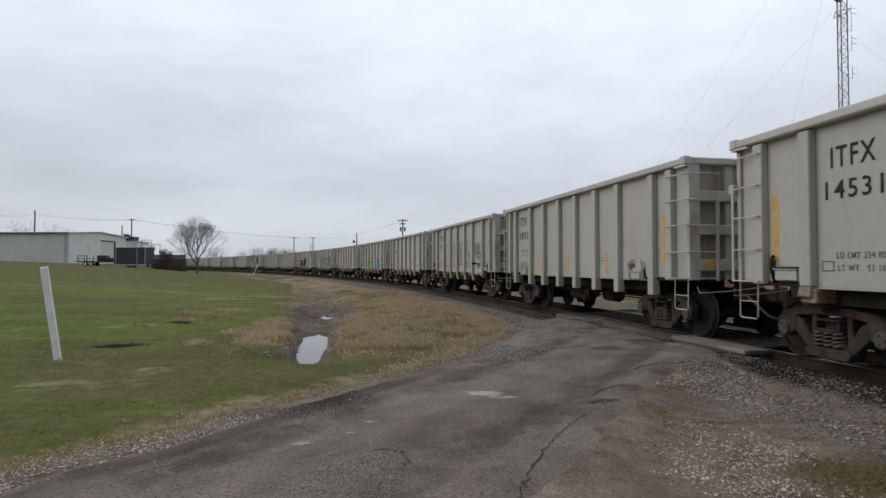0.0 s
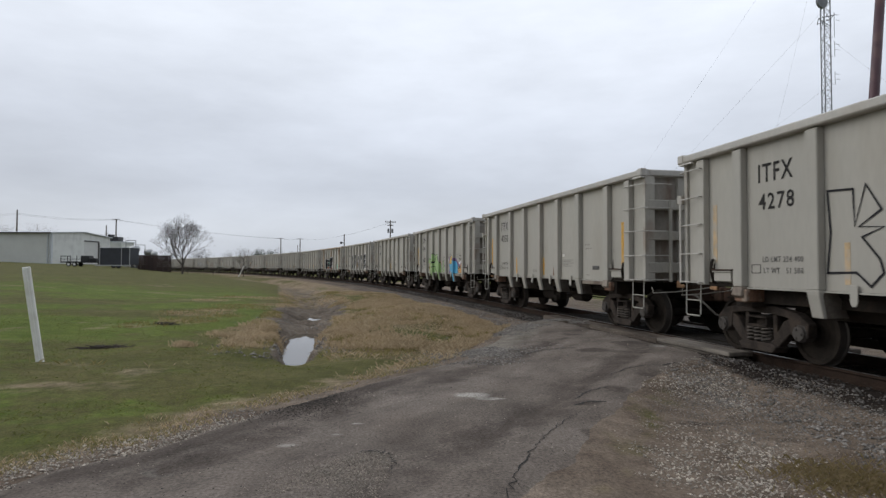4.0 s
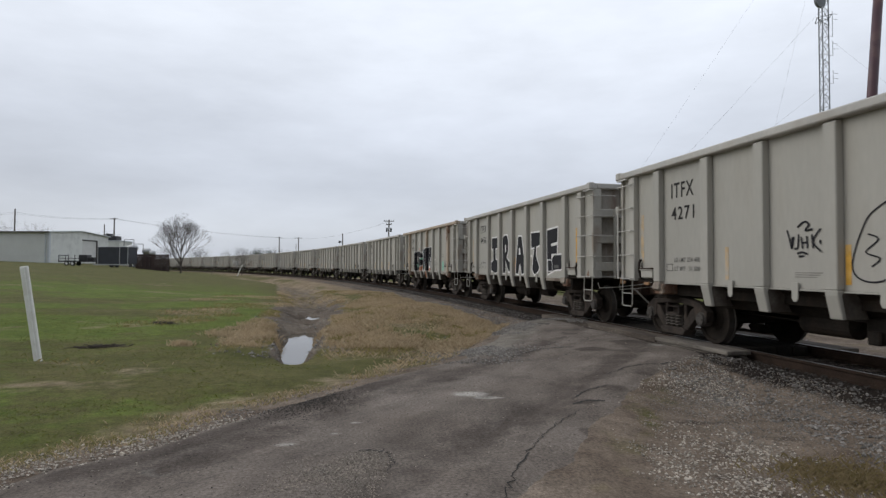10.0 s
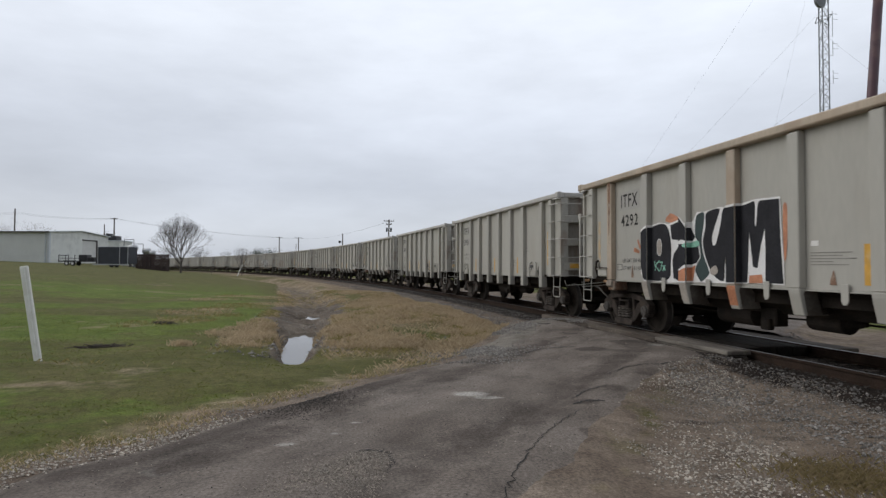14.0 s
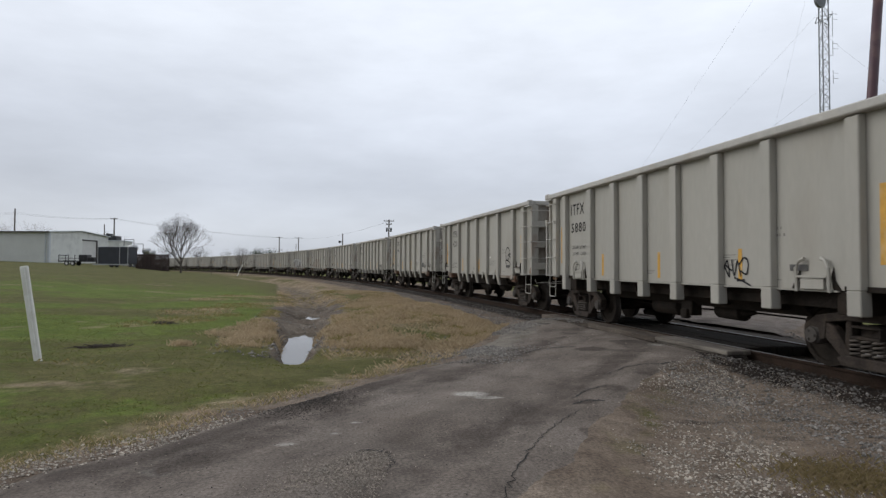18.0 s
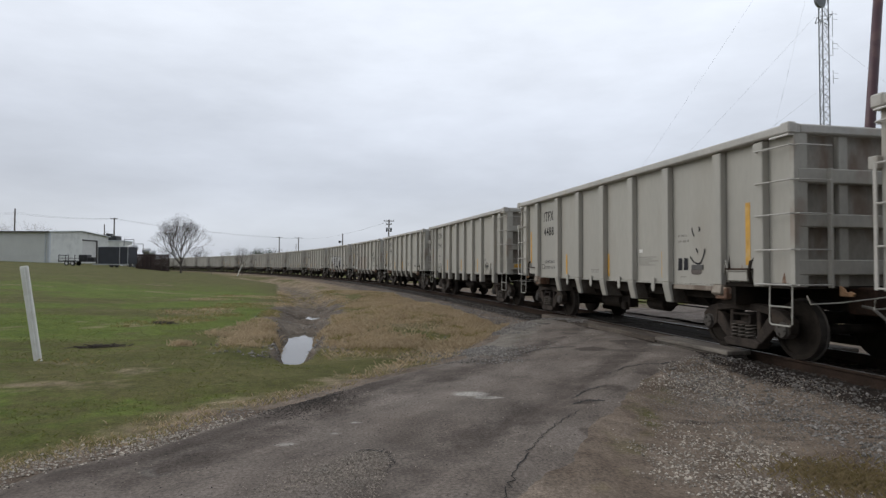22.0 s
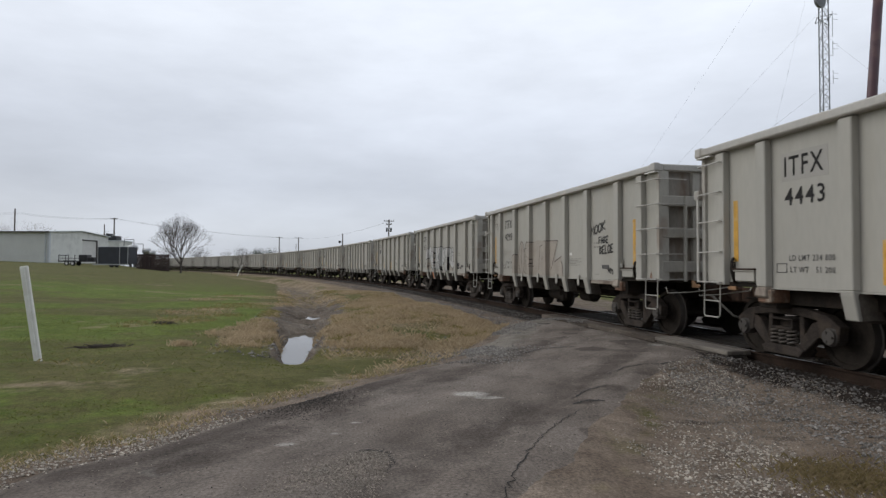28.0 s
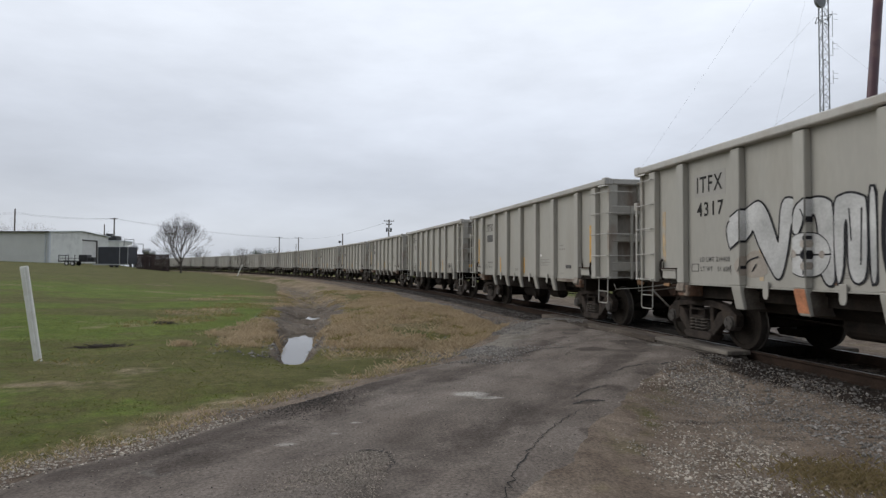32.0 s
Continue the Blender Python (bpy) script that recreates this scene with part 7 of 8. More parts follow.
def flatbed(x, y, turn):
    """A low steel trailer with stake sides."""
    z = float(height(x, y))
    t = thing("flatbed_trailer", "black flatbed trailer with white wheels parked on grass", "trailer", pose(x, y, z, 0, 0, turn))
    part("deck", Geo().box(-2.9, 2.6, -1.05, 1.05, 0.62, 0.80).mesh("deck", BLACK_STEEL, 0.02), t)
    part("tongue", Geo().tube([(2.6, 0.5, 0.65), (4.0, 0, 0.6)], 0.06, 6).tube([(2.6, -0.5, 0.65), (4.0, 0, 0.6)], 0.06, 6).mesh("tongue", BLACK_STEEL), t)
    for sx in (-2.85, -1.4):
        part("stake", Geo().box(sx, sx + 0.08, -1.05, -0.97, 0.8, 1.75).mesh("stake", BLACK_STEEL), t)
        part("stake", Geo().box(sx, sx + 0.08, 0.97, 1.05, 0.8, 1.75).mesh("stake", BLACK_STEEL), t)
    part("side_rail", Geo().box(-2.85, -1.3, -1.05, -1.0, 1.6, 1.7).box(-2.85, 2.5, -1.05, -1.0, 1.15, 1.22).mesh("side_rail", BLACK_STEEL), t)
    part("load", Geo().box(0.1, 1.4, -0.8, 0.8, 0.8, 1.75).box(1.4, 2.4, -0.7, 0.7, 0.8, 1.35).mesh("load", BLACK_STEEL, 0.08), t, "dark machinery on the deck")
    for wx in (-1.6, -0.7):
        for sgn in (-1, 1):
            wh = part("wheel", Geo().lathe([(sgn * 0.86, 0.2), (sgn * 0.86, 0.36), (sgn * 1.08, 0.36), (sgn * 1.08, 0.2)], 16, at=(wx, 0, 0.36)).mesh("wheel", RUBBER), t)
            part("rim", Geo().lathe([(sgn * 0.95, 0.21), (sgn * 1.09, 0.21), (sgn * 1.1, 0.08)], 12, at=(wx, 0, 0.36)).mesh("rim", LABEL_W), wh, "white wheel rim")
    part("fender", Geo().box(-2.05, -0.25, -1.12, -0.84, 0.76, 0.82).mesh("fender", BLACK_STEEL), t)
    return t


flatbed(-58.5, 100.5, 4)

bz2 = float(height(-52, 100))
box_trailer = thing("enclosed_trailer", "dark blue enclosed cargo trailer with silver corner posts", "trailer", pose(-52.2, 100, bz2, 0, 0, -8))
part("body", Geo().box(-2.7, 2.5, -1.1, 1.3, 0.55, 3.25).mesh("body", SLATE, 0.05), box_trailer)
for x in (-2.72, 1.05, 2.46):
    part("corner_post", Geo().box(x, x + 0.1, -1.14, -1.09, 0.5, 3.27).mesh("trailer_post", GALV), box_trailer)
part("skirt", Geo().box(-3.4, 2.7, -1.2, -1.02, 0.38, 0.56).mesh("skirt", GALV), box_trailer, "pale steel skirt")
part("tongue", Geo().box(-4.0, -2.7, -0.1, 0.1, 0.4, 0.52).mesh("box_tongue", BLACK_STEEL), box_trailer)
for wx in (-0.4, 0.5):
    part("wheel", Geo().lathe([(-1.0, 0.1), (-1.0, 0.36), (-0.8, 0.36), (-0.8, 0.1)], 14, at=(wx, 0, 0.36)).mesh("box_wheel", RUBBER), box_trailer)
part("roof", Geo().box(-2.75, 2.55, -1.12, 1.32, 3.25, 3.31).mesh("trailer_roof", METAL_ROOF), box_trailer)

for k, (x, y, w, h) in enumerate(((-58.8, 118, 1.6, 4.2), (-56.6, 119, 1.3, 3.9), (-55.0, 118, 0.8, 3.6))):
    tank = thing("silver_tank", "bright silver horizontal tank in the yard", "tank", pose(x, y, float(height(x, y))), group="silver tanks")
    part("shell", Geo().lathe([(-w / 2 - 0.2, 0.2), (-w / 2, 0.55), (w / 2, 0.55), (w / 2 + 0.2, 0.2)], 16, "x", (0, 0, h - 0.55)).mesh("shell", GALV, smooth=True), tank)
    for q in (-0.7, 0.7):
        part("saddle", Geo().box(q * w / 3 - 0.06, q * w / 3 + 0.06, -0.4, 0.4, 0, h - 0.85).mesh("saddle", BLACK_STEEL), tank)
rack = thing("pipe_rack", "grey steel pipe frame standing in the yard", "steel frame", pose(-57.5, 114, float(height(-57.5, 114))))
for x in (-0.9, 0.9, 2.6):
    part("upright", Geo().tube([(x, 0, 0), (x, 0, 5.0 if x < 2 else 4.2)], 0.06, 6).mesh("upright", TOWER_GREY), rack)
part("beam", Geo().tube([(-0.9, 0, 5.0), (0.9, 0, 5.0)], 0.06, 6).tube([(0.9, 0, 4.2), (2.6, 0, 4.2)], 0.06, 6).mesh("beam", TOWER_GREY), rack)

fence = thing("board_fence", "tall black board fence at the yard's edge", "fence", pose(0, 0, 0))
fa, fb = Vector((-51.2, 104)), Vector((-46.6, 106))
for k in range(40):
    p_ = fa + (fb - fa) * (k + 0.5) / 40
    z = float(height(p_.x, p_.y))
    part("board", Geo().box(-0.058, 0.058, -0.015, 0.015, -0.1, 3.52 - z + 0.03 * math.sin(k * 2.1)).mesh("board", FENCE), fence, at=pose(p_.x, p_.y, z, 0, 0, 18.4))
for k in range(5):
    p_ = fa + (fb - fa) * k / 4
    part("post", Geo().box(-0.06, 0.06, 0.02, 0.14, -0.1, 2.3).mesh("fence_post", FENCE), fence, at=pose(p_.x, p_.y, float(height(p_.x, p_.y)), 0, 0, 18.4))


# ---- poles, wires, tower ----
def utility_pole(x, y, top, arms=(), r=0.16, lean=0.0, fittings=False, label="weathered wooden utility pole"):
    z = float(height(x, y))
    p = thing("utility_pole", label, "utility pole", pose(x, y, z - 0.3, 0, lean, 0), group="utility poles")
    part("shaft", Geo().tube([(0, 0, 0), (0, 0, (top - z) * 0.5), (0, 0, top - z + 0.3)], r, 9, r * 0.7).mesh("shaft", POLE), p)
    for dz, half in arms:
        part("crossarm", Geo().box(-half, half, -r - 0.1, -r + 0.02, top - z + 0.3 - dz - 0.12, top - z + 0.3 - dz).mesh("crossarm", POLE), p)
        for q in (-half * 0.9, -half * 0.45, half * 0.45, half * 0.9):
            part("insulator", Geo().lathe([(0, 0.05), (0.1, 0.06), (0.2, 0.03)], 7, "z", (q, -r - 0.04, top - z + 0.3 - dz)).mesh("insulator", GALV), p)
    if fittings:
        for q in (-0.36, 0.36):
            part("transformer", Geo().lathe([(0, 0.1), (0.05, 0.18), (0.65, 0.18), (0.75, 0.08)], 12, "z", (q, 0, top - z - 1.9)).mesh("transformer", TOWER_GREY), p, "grey can transformer")
    return p


utility_pole(-110.2, 160, 16.3, (), 0.22)
utility_pole(-98.0, 180, 13.7, (), 0.2)
utility_pole(-79.3, 150, 13.2, ((0.15, 0.9),), 0.2)
utility_pole(-60.5, 230, 12.6, ((0.2, 1.25),), 0.22)
utility_pole(-53.4, 230, 12.5, ((0.2, 1.3),), 0.22)
utility_pole(-47.2, 200, 9.0, (), 0.12)
utility_pole(-24.2, 150, 9.6, (), 0.17)
utility_pole(-9.7, 110, 9.9, ((0.25, 0.92), (0.85, 0.5)), 0.15, 0.8, True)

signal = thing("signal_lamp", "small dark lamp on a short bracket", "signal", pose(-24.9, 150, 7.55))
part("bracket", Geo().tube([(0.7, 0, 0), (0, 0, 0.1)], 0.05, 5).mesh("bracket", BLACK_STEEL), signal)
part("lamp_head", Geo().lathe([(-0.35, 0.1), (-0.3, 0.28), (0.2, 0.32), (0.3, 0.2)], 10, "y").mesh("lamp_head", BLACK_STEEL), signal)


def wire(a, b, sag, r=0.018, name="overhead_wire"):
    a, b = Vector(a), Vector(b)
    pts = [a.lerp(b, i / 14) - Vector((0, 0, 4 * sag * (i / 14) * (1 - i / 14))) for i in range(15)]
    return tagged(new(name, Geo().tube(pts, r, 4).mesh(name, WIRE)), "thin dark sagging overhead cable", "cable", "overhead wires")


for off in (0.0, 0.35):
    wire((-170, 165, 15.2 + off), (-109.5, 160, 15.0 + off), 0.6, 0.016)
    wire((-109.5, 160, 15.0 + off), (-79.3, 150, 12.9 + off * 0.5), 0.5, 0.016)
    wire((-79.3, 150, 12.9 + off * 0.5), (-60.5, 230, 12.3 + off * 0.4), 0.7, 0.016)
wire((-60.5, 230, 12.2), (-53.4, 230, 12.2), 0.2, 0.016)
wire((-53.4, 230, 12.2), (-9.7, 110, 9.5), 1.2, 0.014)

TX, TY = 43.15, 70.0
tower = thing("lattice_tower", "slender grey guyed lattice radio tower with antennas", "radio tower", pose(TX, TY, -0.3, 0, 0, 20))
leg_r, th = 0.55, 46.0
corners = [(leg_r * math.cos(q), leg_r * math.sin(q)) for q in (radians(90), radians(210), radians(330))]
for cx, cy in corners:
    part("leg", Geo().tube([(cx, cy, 0), (cx, cy, th)], 0.068, 6).mesh("leg", TOWER_GREY), tower)
bays = 46
for k in range(3):
    (ax, ay), (bx, by) = corners[k], corners[(k + 1) % 3]
    g = Geo()
    for i in range(bays):
        z0, z1 = i * th / bays, (i + 1) * th / bays
        g.tube([(ax, ay, z0), (bx, by, z1)] if i % 2 else [(bx, by, z0), (ax, ay, z1)], 0.03, 4)
        g.tube([(ax, ay, z1), (bx, by, z1)], 0.018, 4)
    part("lattice_face", g.mesh("lattice_face", TOWER_GREY), tower, "zigzag bracing")
part("dish", Geo().lathe([(-0.25, 0.14), (-0.2, 0.74), (0.05, 0.79), (0.12, 0.72), (0.2, 0.05)], 18, "y", (-1.15, -0.5, 31.75)).mesh("dish", TOWER_GREY), tower, "round microwave dish")
ring_z = 29.9
part("antenna_frame", Geo().tube([(-1.35, -0.3, ring_z), (0.2, -0.9, ring_z + 0.4), (1.15, 0.2, ring_z + 0.5), (0, 1.0, ring_z), (-1.35, -0.3, ring_z)], 0.045, 5)
     .tube([(-1.35, -0.3, ring_z), (0.3, -0.5, ring_z - 0.8), (1.15, 0.2, ring_z + 0.5)], 0.04, 5).mesh("antenna_frame", TOWER_GREY), tower)
for z0, z1 in ((22.6, 24.2), (25.8, 27.6), (28.0, 31.0)):
    part("whip_antenna", Geo().tube([(0.5, -0.2, z0 + 0.1), (1.05, -0.3, z0 + 0.1), (1.05, -0.3, z1)], 0.03, 5).mesh("whip_antenna", TOWER_GREY), tower)
    part("dipole", Geo().tube([(1.05, -0.3, z1 - 0.3), (1.7, -0.4, z1 - 0.3)], 0.02, 4).tube([(1.05, -0.3, z1 - 0.9), (1.7, -0.4, z1 - 0.9)], 0.02, 4).mesh("dipole", TOWER_GREY), tower)
part("base_slab", Geo().box(-1.2, 1.2, -1.2, 1.2, -0.2, 0.15).mesh("base_slab", PAD_CONCRETE, 0.02), tower)
for gxx, gyy, gzz in ((18, 92, 44), (18, 92, 31), (18, 92, 22), (72, 62, 44), (72, 62, 28), (52, 110, 40)):
    wire((gxx, gyy, -0.3), (TX, TY, gzz), 0.4, 0.006, "guy_wire")

leaning_pole = thing("tall_pole", "tall dark maroon pole leaning beside the track", "pole", pose(19.98, 30.0, -0.5, 0, 4.6, 0))
part("shaft", Geo().tube([(0, 0, 0), (0, 0, 8), (0, 0, 17)], 0.26, 14, 0.205).mesh("maroon_shaft", MAROON, smooth=True), leaning_pole)
part("collar", Geo().lathe([(0.3, 0.27), (0.32, 0.33), (0.5, 0.33), (0.52, 0.27)], 14, "z").mesh("pole_collar", MAROON), leaning_pole)

# ---- marker posts ----
wp = at_ground(-6.755, 10.45)
marker = thing("marker_post", "white plastic marker post leaning in the grass", "post", Matrix.Translation(wp) @ pose(0, 0, 0, 2, -8.2, 4))
part("blade", Geo().box(-0.065, 0.065, -0.022, 0.022, -0.15, 1.60).mesh("blade", WHITE_POST, 0.012), marker)
part("rib", Geo().box(-0.012, 0.012, -0.032, -0.0225, 0.0, 1.58).mesh("rib", WHITE_POST, 0.003), marker)
wp2 = at_ground(-33.0, 100)
stick = thing("marker_post", "thin white stick leaning far out by the ditch", "post", Matrix.Translation(wp2) @ pose(0, 0, 0, 0, 25, 0))
part("blade", Geo().box(-0.06, 0.06, -0.04, 0.04, -0.2, 1.95).mesh("stick", WHITE_POST, 0.01), stick)


# ---- bare winter trees ----
def bare_tree(x, y, high, spread_, seed, label, depth=6, trunk_r=None, lean=0.0, low=False):
    rn = random.Random(seed)
    root = thing("bare_tree", label, "tree", Matrix.Translation(at_ground(x, y, 0.15)), group="bare trees")
    trunk, limbs, twigs = Geo(), Geo(), Geo()
    r0 = trunk_r or high * 0.022

    def grow(p, d, ln, r, lev):
        q = p
        path = [p.copy()]
        dd = d.copy()
        for _ in range(3):
            wild = 0.05 if lev == 0 else 0.17
            dd = (dd + Vector((rn.uniform(-wild, wild), rn.uniform(-wild, wild), rn.uniform(-0.03, 0.10)))).normalized()
            q = q + dd * ln / 3
            path.append(q.copy())
        g, sides = (trunk, 8) if lev == 0 else (limbs, 5) if lev < 3 else (twigs, 3)
        g.tube(path, r, sides, r * 0.68)
        if lev >= depth:
            return
        n = (7 if low else 5) if lev == 0 else rn.choice((3, 4)) if lev < 3 else rn.choice((2, 3, 3))
        for i in range(n):
            a = 2 * math.pi * (i + rn.random() * 0.7) / n
            tilt = rn.uniform(0.25, 0.75 if low else 0.85) if lev else (0.05 if i == 0 else rn.uniform(0.4, 0.95))
            side = dd.cross(Vector((math.cos(a), math.sin(a), 0.01))).normalized()
            nd = (Matrix.Rotation(tilt, 3, side) @ dd)
            nd = (nd + Vector((0, 0, 0.12))).normalized()
            nd.x *= spread_
            nd.y *= spread_
            nd.normalize()
            base = path[-1] if i == 0 or lev > 3 else path[rn.choice((2, 3, 3))]
            grow(base, nd, ln * (rn.uniform(0.85, 1.0) if low and lev == 0 else rn.uniform(0.62, 0.84)), r * (0.7 if low and i == 0 and lev == 0 else rn.uniform(0.40, 0.52) if low and lev == 0 else rn.uniform(0.5, 0.68)), lev + 1)

    grow(Vector((0, 0, 0)), Vector((lean, 0, 1)).normalized(), high * 0.30, r0, 0)
    part("trunk", trunk.mesh("trunk", BARK), root)
    part("crown", limbs.mesh("crown", BARK), root, "bare spreading limbs")
    tagged(part("twig_spray", twigs.mesh("twig_spray", TWIG), root, "fine bare twigs"), kind="stuff")
    return root


bare_tree(-40.0, 95, 7.1, 0.82, 23, "bare spreading winter tree at the field's edge", 7, 0.16, 0.0, True)
bare_tree(-32.6, 101, 5.0, 0.8, 5, "small thin bare tree beside the track", 5, 0.06)
for k, (x, y, h) in enumerate(((-45.6, 101, 2.6), (-44.2, 100, 2.2), (-43.0, 102, 2.4), (-41.6, 101, 1.8), (-38.6, 104, 2.2))):
    bare_tree(x, y, h, 1.5, 40 + k, "low leafless brush along the fence", 5, 0.03)
rn_ = random.Random(8)
far_trees = [(-123, 190, 16.5), (-136, 193, 16.5), (-106, 200, 15.5), (-92, 210, 11.5), (-85, 200, 12.5), (-80, 205, 11.5), (-96, 250, 12), (-88, 255, 11.5), (-84, 262, 12), (-78, 258, 11), (-70, 262, 12.5), (-66, 268, 12), (-74, 280, 12), (-104, 260, 11), (-55, 320, 11), (-46, 330, 11)]
for k, (x, y, h) in enumerate(far_trees):
    bare_tree(x, y, h - 2.2, 1.15, 70 + k, "distant bare grey trees behind the railway", 5, 0.075)


def leafy_tree(x, y, high, wide, seed):
    rn = random.Random(seed)
    root = thing("evergreen_tree", "distant dark green rounded tree", "tree", Matrix.Translation(at_ground(x, y, 0.1)), group="evergreen trees")
    part("trunk", Geo().tube([(0, 0, 0), (0.1, 0, high * 0.5)], 0.2, 7, 0.12).mesh("ev_trunk", BARK), root)
    g = Geo()
    for _ in range(1400):
        a, b, c = rn.gauss(0, 0.42), rn.gauss(0, 0.42), rn.gauss(0, 0.36)
        if a * a + b * b + c * c > 1 or (rn.random() < 0.3 and c < 0):
            continue
        p = Vector((a * wide, b * wide, high * 0.66 + c * high * 0.36))
        u, w = Vector((rn.uniform(-1, 1), rn.uniform(-1, 1), rn.uniform(-1, 1))) * 0.22, Vector((rn.uniform(-1, 1), rn.uniform(-1, 1), rn.uniform(-1, 1))) * 0.22
        g.add([p, p + u, p + u + w, p + w], [(0, 1, 2, 3)])
    me = bpy.data.meshes.new("crown")
    me.from_pydata(g.v, [], g.f)
    me.materials.append(LEAF_DARK)
    part("crown", me, root)


leafy_tree(-71.5, 240, 9.0, 3.4, 1)
leafy_tree(-67.5, 242, 8.6, 3.0, 2)

# ---- gravel, ballast and grass ----
STONE_F = [(0, 2, 4), (2, 1, 4), (1, 3, 4), (3, 0, 4), (2, 0, 5), (1, 2, 5), (3, 1, 5), (0, 3, 5)]


def stones(name, xs, ys, zs, sizes, material, label, seed):
    """Many small broken stones, each its own closed shape."""
    rg = np.random.default_rng(seed)
    n = len(xs)
    base = np.array([(1, 0, 0), (-1, 0, 0), (0, 1, 0), (0, -1, 0), (0, 0, 1), (0, 0, -1)], float)
    v = base[None] * (0.55 + 0.6 * rg.random((n, 6, 1))) + rg.normal(0, 0.14, (n, 6, 3))
    a = rg.random(n) * 2 * np.pi
    c, s = np.cos(a), np.sin(a)
    v = np.stack([v[..., 0] * c[:, None] - v[..., 1] * s[:, None], v[..., 0] * s[:, None] + v[..., 1] * c[:, None], v[..., 2] * 0.7], -1)
    v = v * sizes[:, None, None] + np.stack([xs, ys, zs + sizes * 0.25], -1)[:, None]
    f = (np.arange(n)[:, None, None] * 6 + np.array(STONE_F)[None]).reshape(-1, 3)
    me = bpy.data.meshes.new(name)
    me.from_pydata(v.reshape(-1, 3).tolist(), [], f.tolist())
    me.materials.append(material)
    return tagged(new(name, me), label, "gravel", kind="stuff")


rg = np.random.default_rng(11)


def scatter(n, x0, x1, y0, y1, keep):
    """Random places, thinned by the chance keep gives; denser towards the tripod."""
    x = rg.uniform(x0, x1, n)
    y = y0 + (y1 - y0) * rg.random(n) ** 1.5
    ok = rg.random(n) < keep(x, y)
    return x[ok], y[ok]


def past_road(x, y):
    """Metres to the right of the worn road's gravel margin."""
    return x - np.interp(y, [3.5, 6.3, 8.0, 9.5, 12.0, 15.0], [1.75, 1.80, 2.40, 3.30, 4.70, 6.4]) - 0.5 * (fbm(x, y, 1.0) - 0.5)


def bare_band(x, y):
    """Brown trodden strip where few stones lie."""
    d, a = to_path(x, y, np.array([(1.75, 6.15), (2.3, 5.75), (3.1, 5.75), (4.2, 6.2)]))
    return np.exp(-(d / (0.22 + 0.3 * fbm(x, y, 0.8))) ** 2)


def loose(x, y):
    s, lat = beside(x, y)
    e = road_edge(x, y)
    tuft = np.exp(-(((x - 3.3) / 0.55) ** 2 + ((y - 5.05) / 0.45) ** 2))
    right = (x > 0.55 * y - 2.4) & (lat > 1.35) & (e < 0.1)
    patchy = (0.10 + 0.62 * step(fbm(x, y, 0.95), 0.42, 0.62)) * (1 - 0.8 * bare_band(x, y))
    return np.where(right, patchy * (1 - step(tuft, 0.3, 0.6)) * step(past_road(x, y), -0.1, 0.4), 0.0)


x_, y_ = scatter(170000, 0.3, 9.0, 3.2, 15.0, loose)
stones("gravel_shoulder", x_, y_, height(x_, y_), rg.uniform(0.003, 0.011, len(x_)) * (1 + 0.9 * (rg.random(len(x_)) < 0.06)), STONE, "pale crushed stone spread beside the road", 1)


def by_track(x, y):
    """Grey crushed stone between the shoulder and the dirt."""
    s, lat = beside(x, y)
    return np.where((lat > 1.7) & (x > 0.55 * y - 1.6) & (past_road(x, y) > 0.3), (0.25 + 0.75 * step(fbm(x + 3, y, 1.3), 0.35, 0.6)) * (1 - 0.85 * bare_band(x, y)) * step(3.5 + 1.8 * fbm(x, y, 1.1) - lat, 0, 1.2), 0)


x_, y_ = scatter(80000, 1.5, 9.0, 3.6, 12.0, by_track)
stones("grey_gravel", x_, y_, height(x_, y_), rg.uniform(0.004, 0.015, len(x_)), STONE_GREY, "grey crushed stone beside the track shoulder", 31)


def verge(x, y):
    e = road_edge(x, y)
    s, lat = beside(x, y)
    left = (to_path(x, y, ROAD_LINE)[0] < 0) & (lat > 1.4)
    return np.where(left & (e > -0.5) & (e < 0.2), (0.15 + 0.85 * step(8.5 - y, 0, 2.0)) * step(0.5 - np.abs(e + 0.12), 0, 0.35) * step(fbm(x, y, 1.2), 0.33, 0.55), 0)


x_, y_ = scatter(110000, -4.8, 3.5, 3.5, 19, verge)
pale_ = step(7.2 - y_, 0, 1.2) > rg.random(len(x_))
for nm_, p_, mt_, lo_, hi_, lb_ in (("verge_gravel", ~pale_, STONE_GREY, 0.005, 0.016, "grey gravel along the grass edge of the road"), ("pale_verge_gravel", pale_, PALE, 0.006, 0.019, "pale limestone gravel heaped along the road edge")):
    stones(nm_, x_[p_], y_[p_], np.maximum(height(x_[p_], y_[p_]), road_z(x_[p_], y_[p_])), rg.uniform(lo_, hi_, int(p_.sum())), mt_, lb_, 2)


def spill(x, y):
    """Gravel that spills from the track bank onto the road."""
    d, a = to_path(x, y, np.array([(0.5, 11.4), (1.3, 13.6), (2.6, 15.6), (3.4, 17.0)]))
    return np.exp(-(d / 0.75) ** 2) * step(fbm(x, y, 0.9), 0.36, 0.56)


x_, y_ = scatter(60000, -0.8, 4.8, 10.2, 18, spill)
stones("spilled_gravel", x_, y_, np.maximum(height(x_, y_), road_z(x_, y_)), rg.uniform(0.010, 0.026, len(x_)), STONE_GREY, "grey and pale gravel spilled onto the road", 23)


def right_edge(x, y):
    e = road_edge(x, y)
    s, lat = beside(x, y)
    return np.where((x > 0.55 * y - 2.4) & (lat > 1.9), step(0.85 - np.abs(past_road(x, y) - 0.65), 0, 0.5) * step(fbm(x + 7, y, 1.1), 0.36, 0.6), 0)


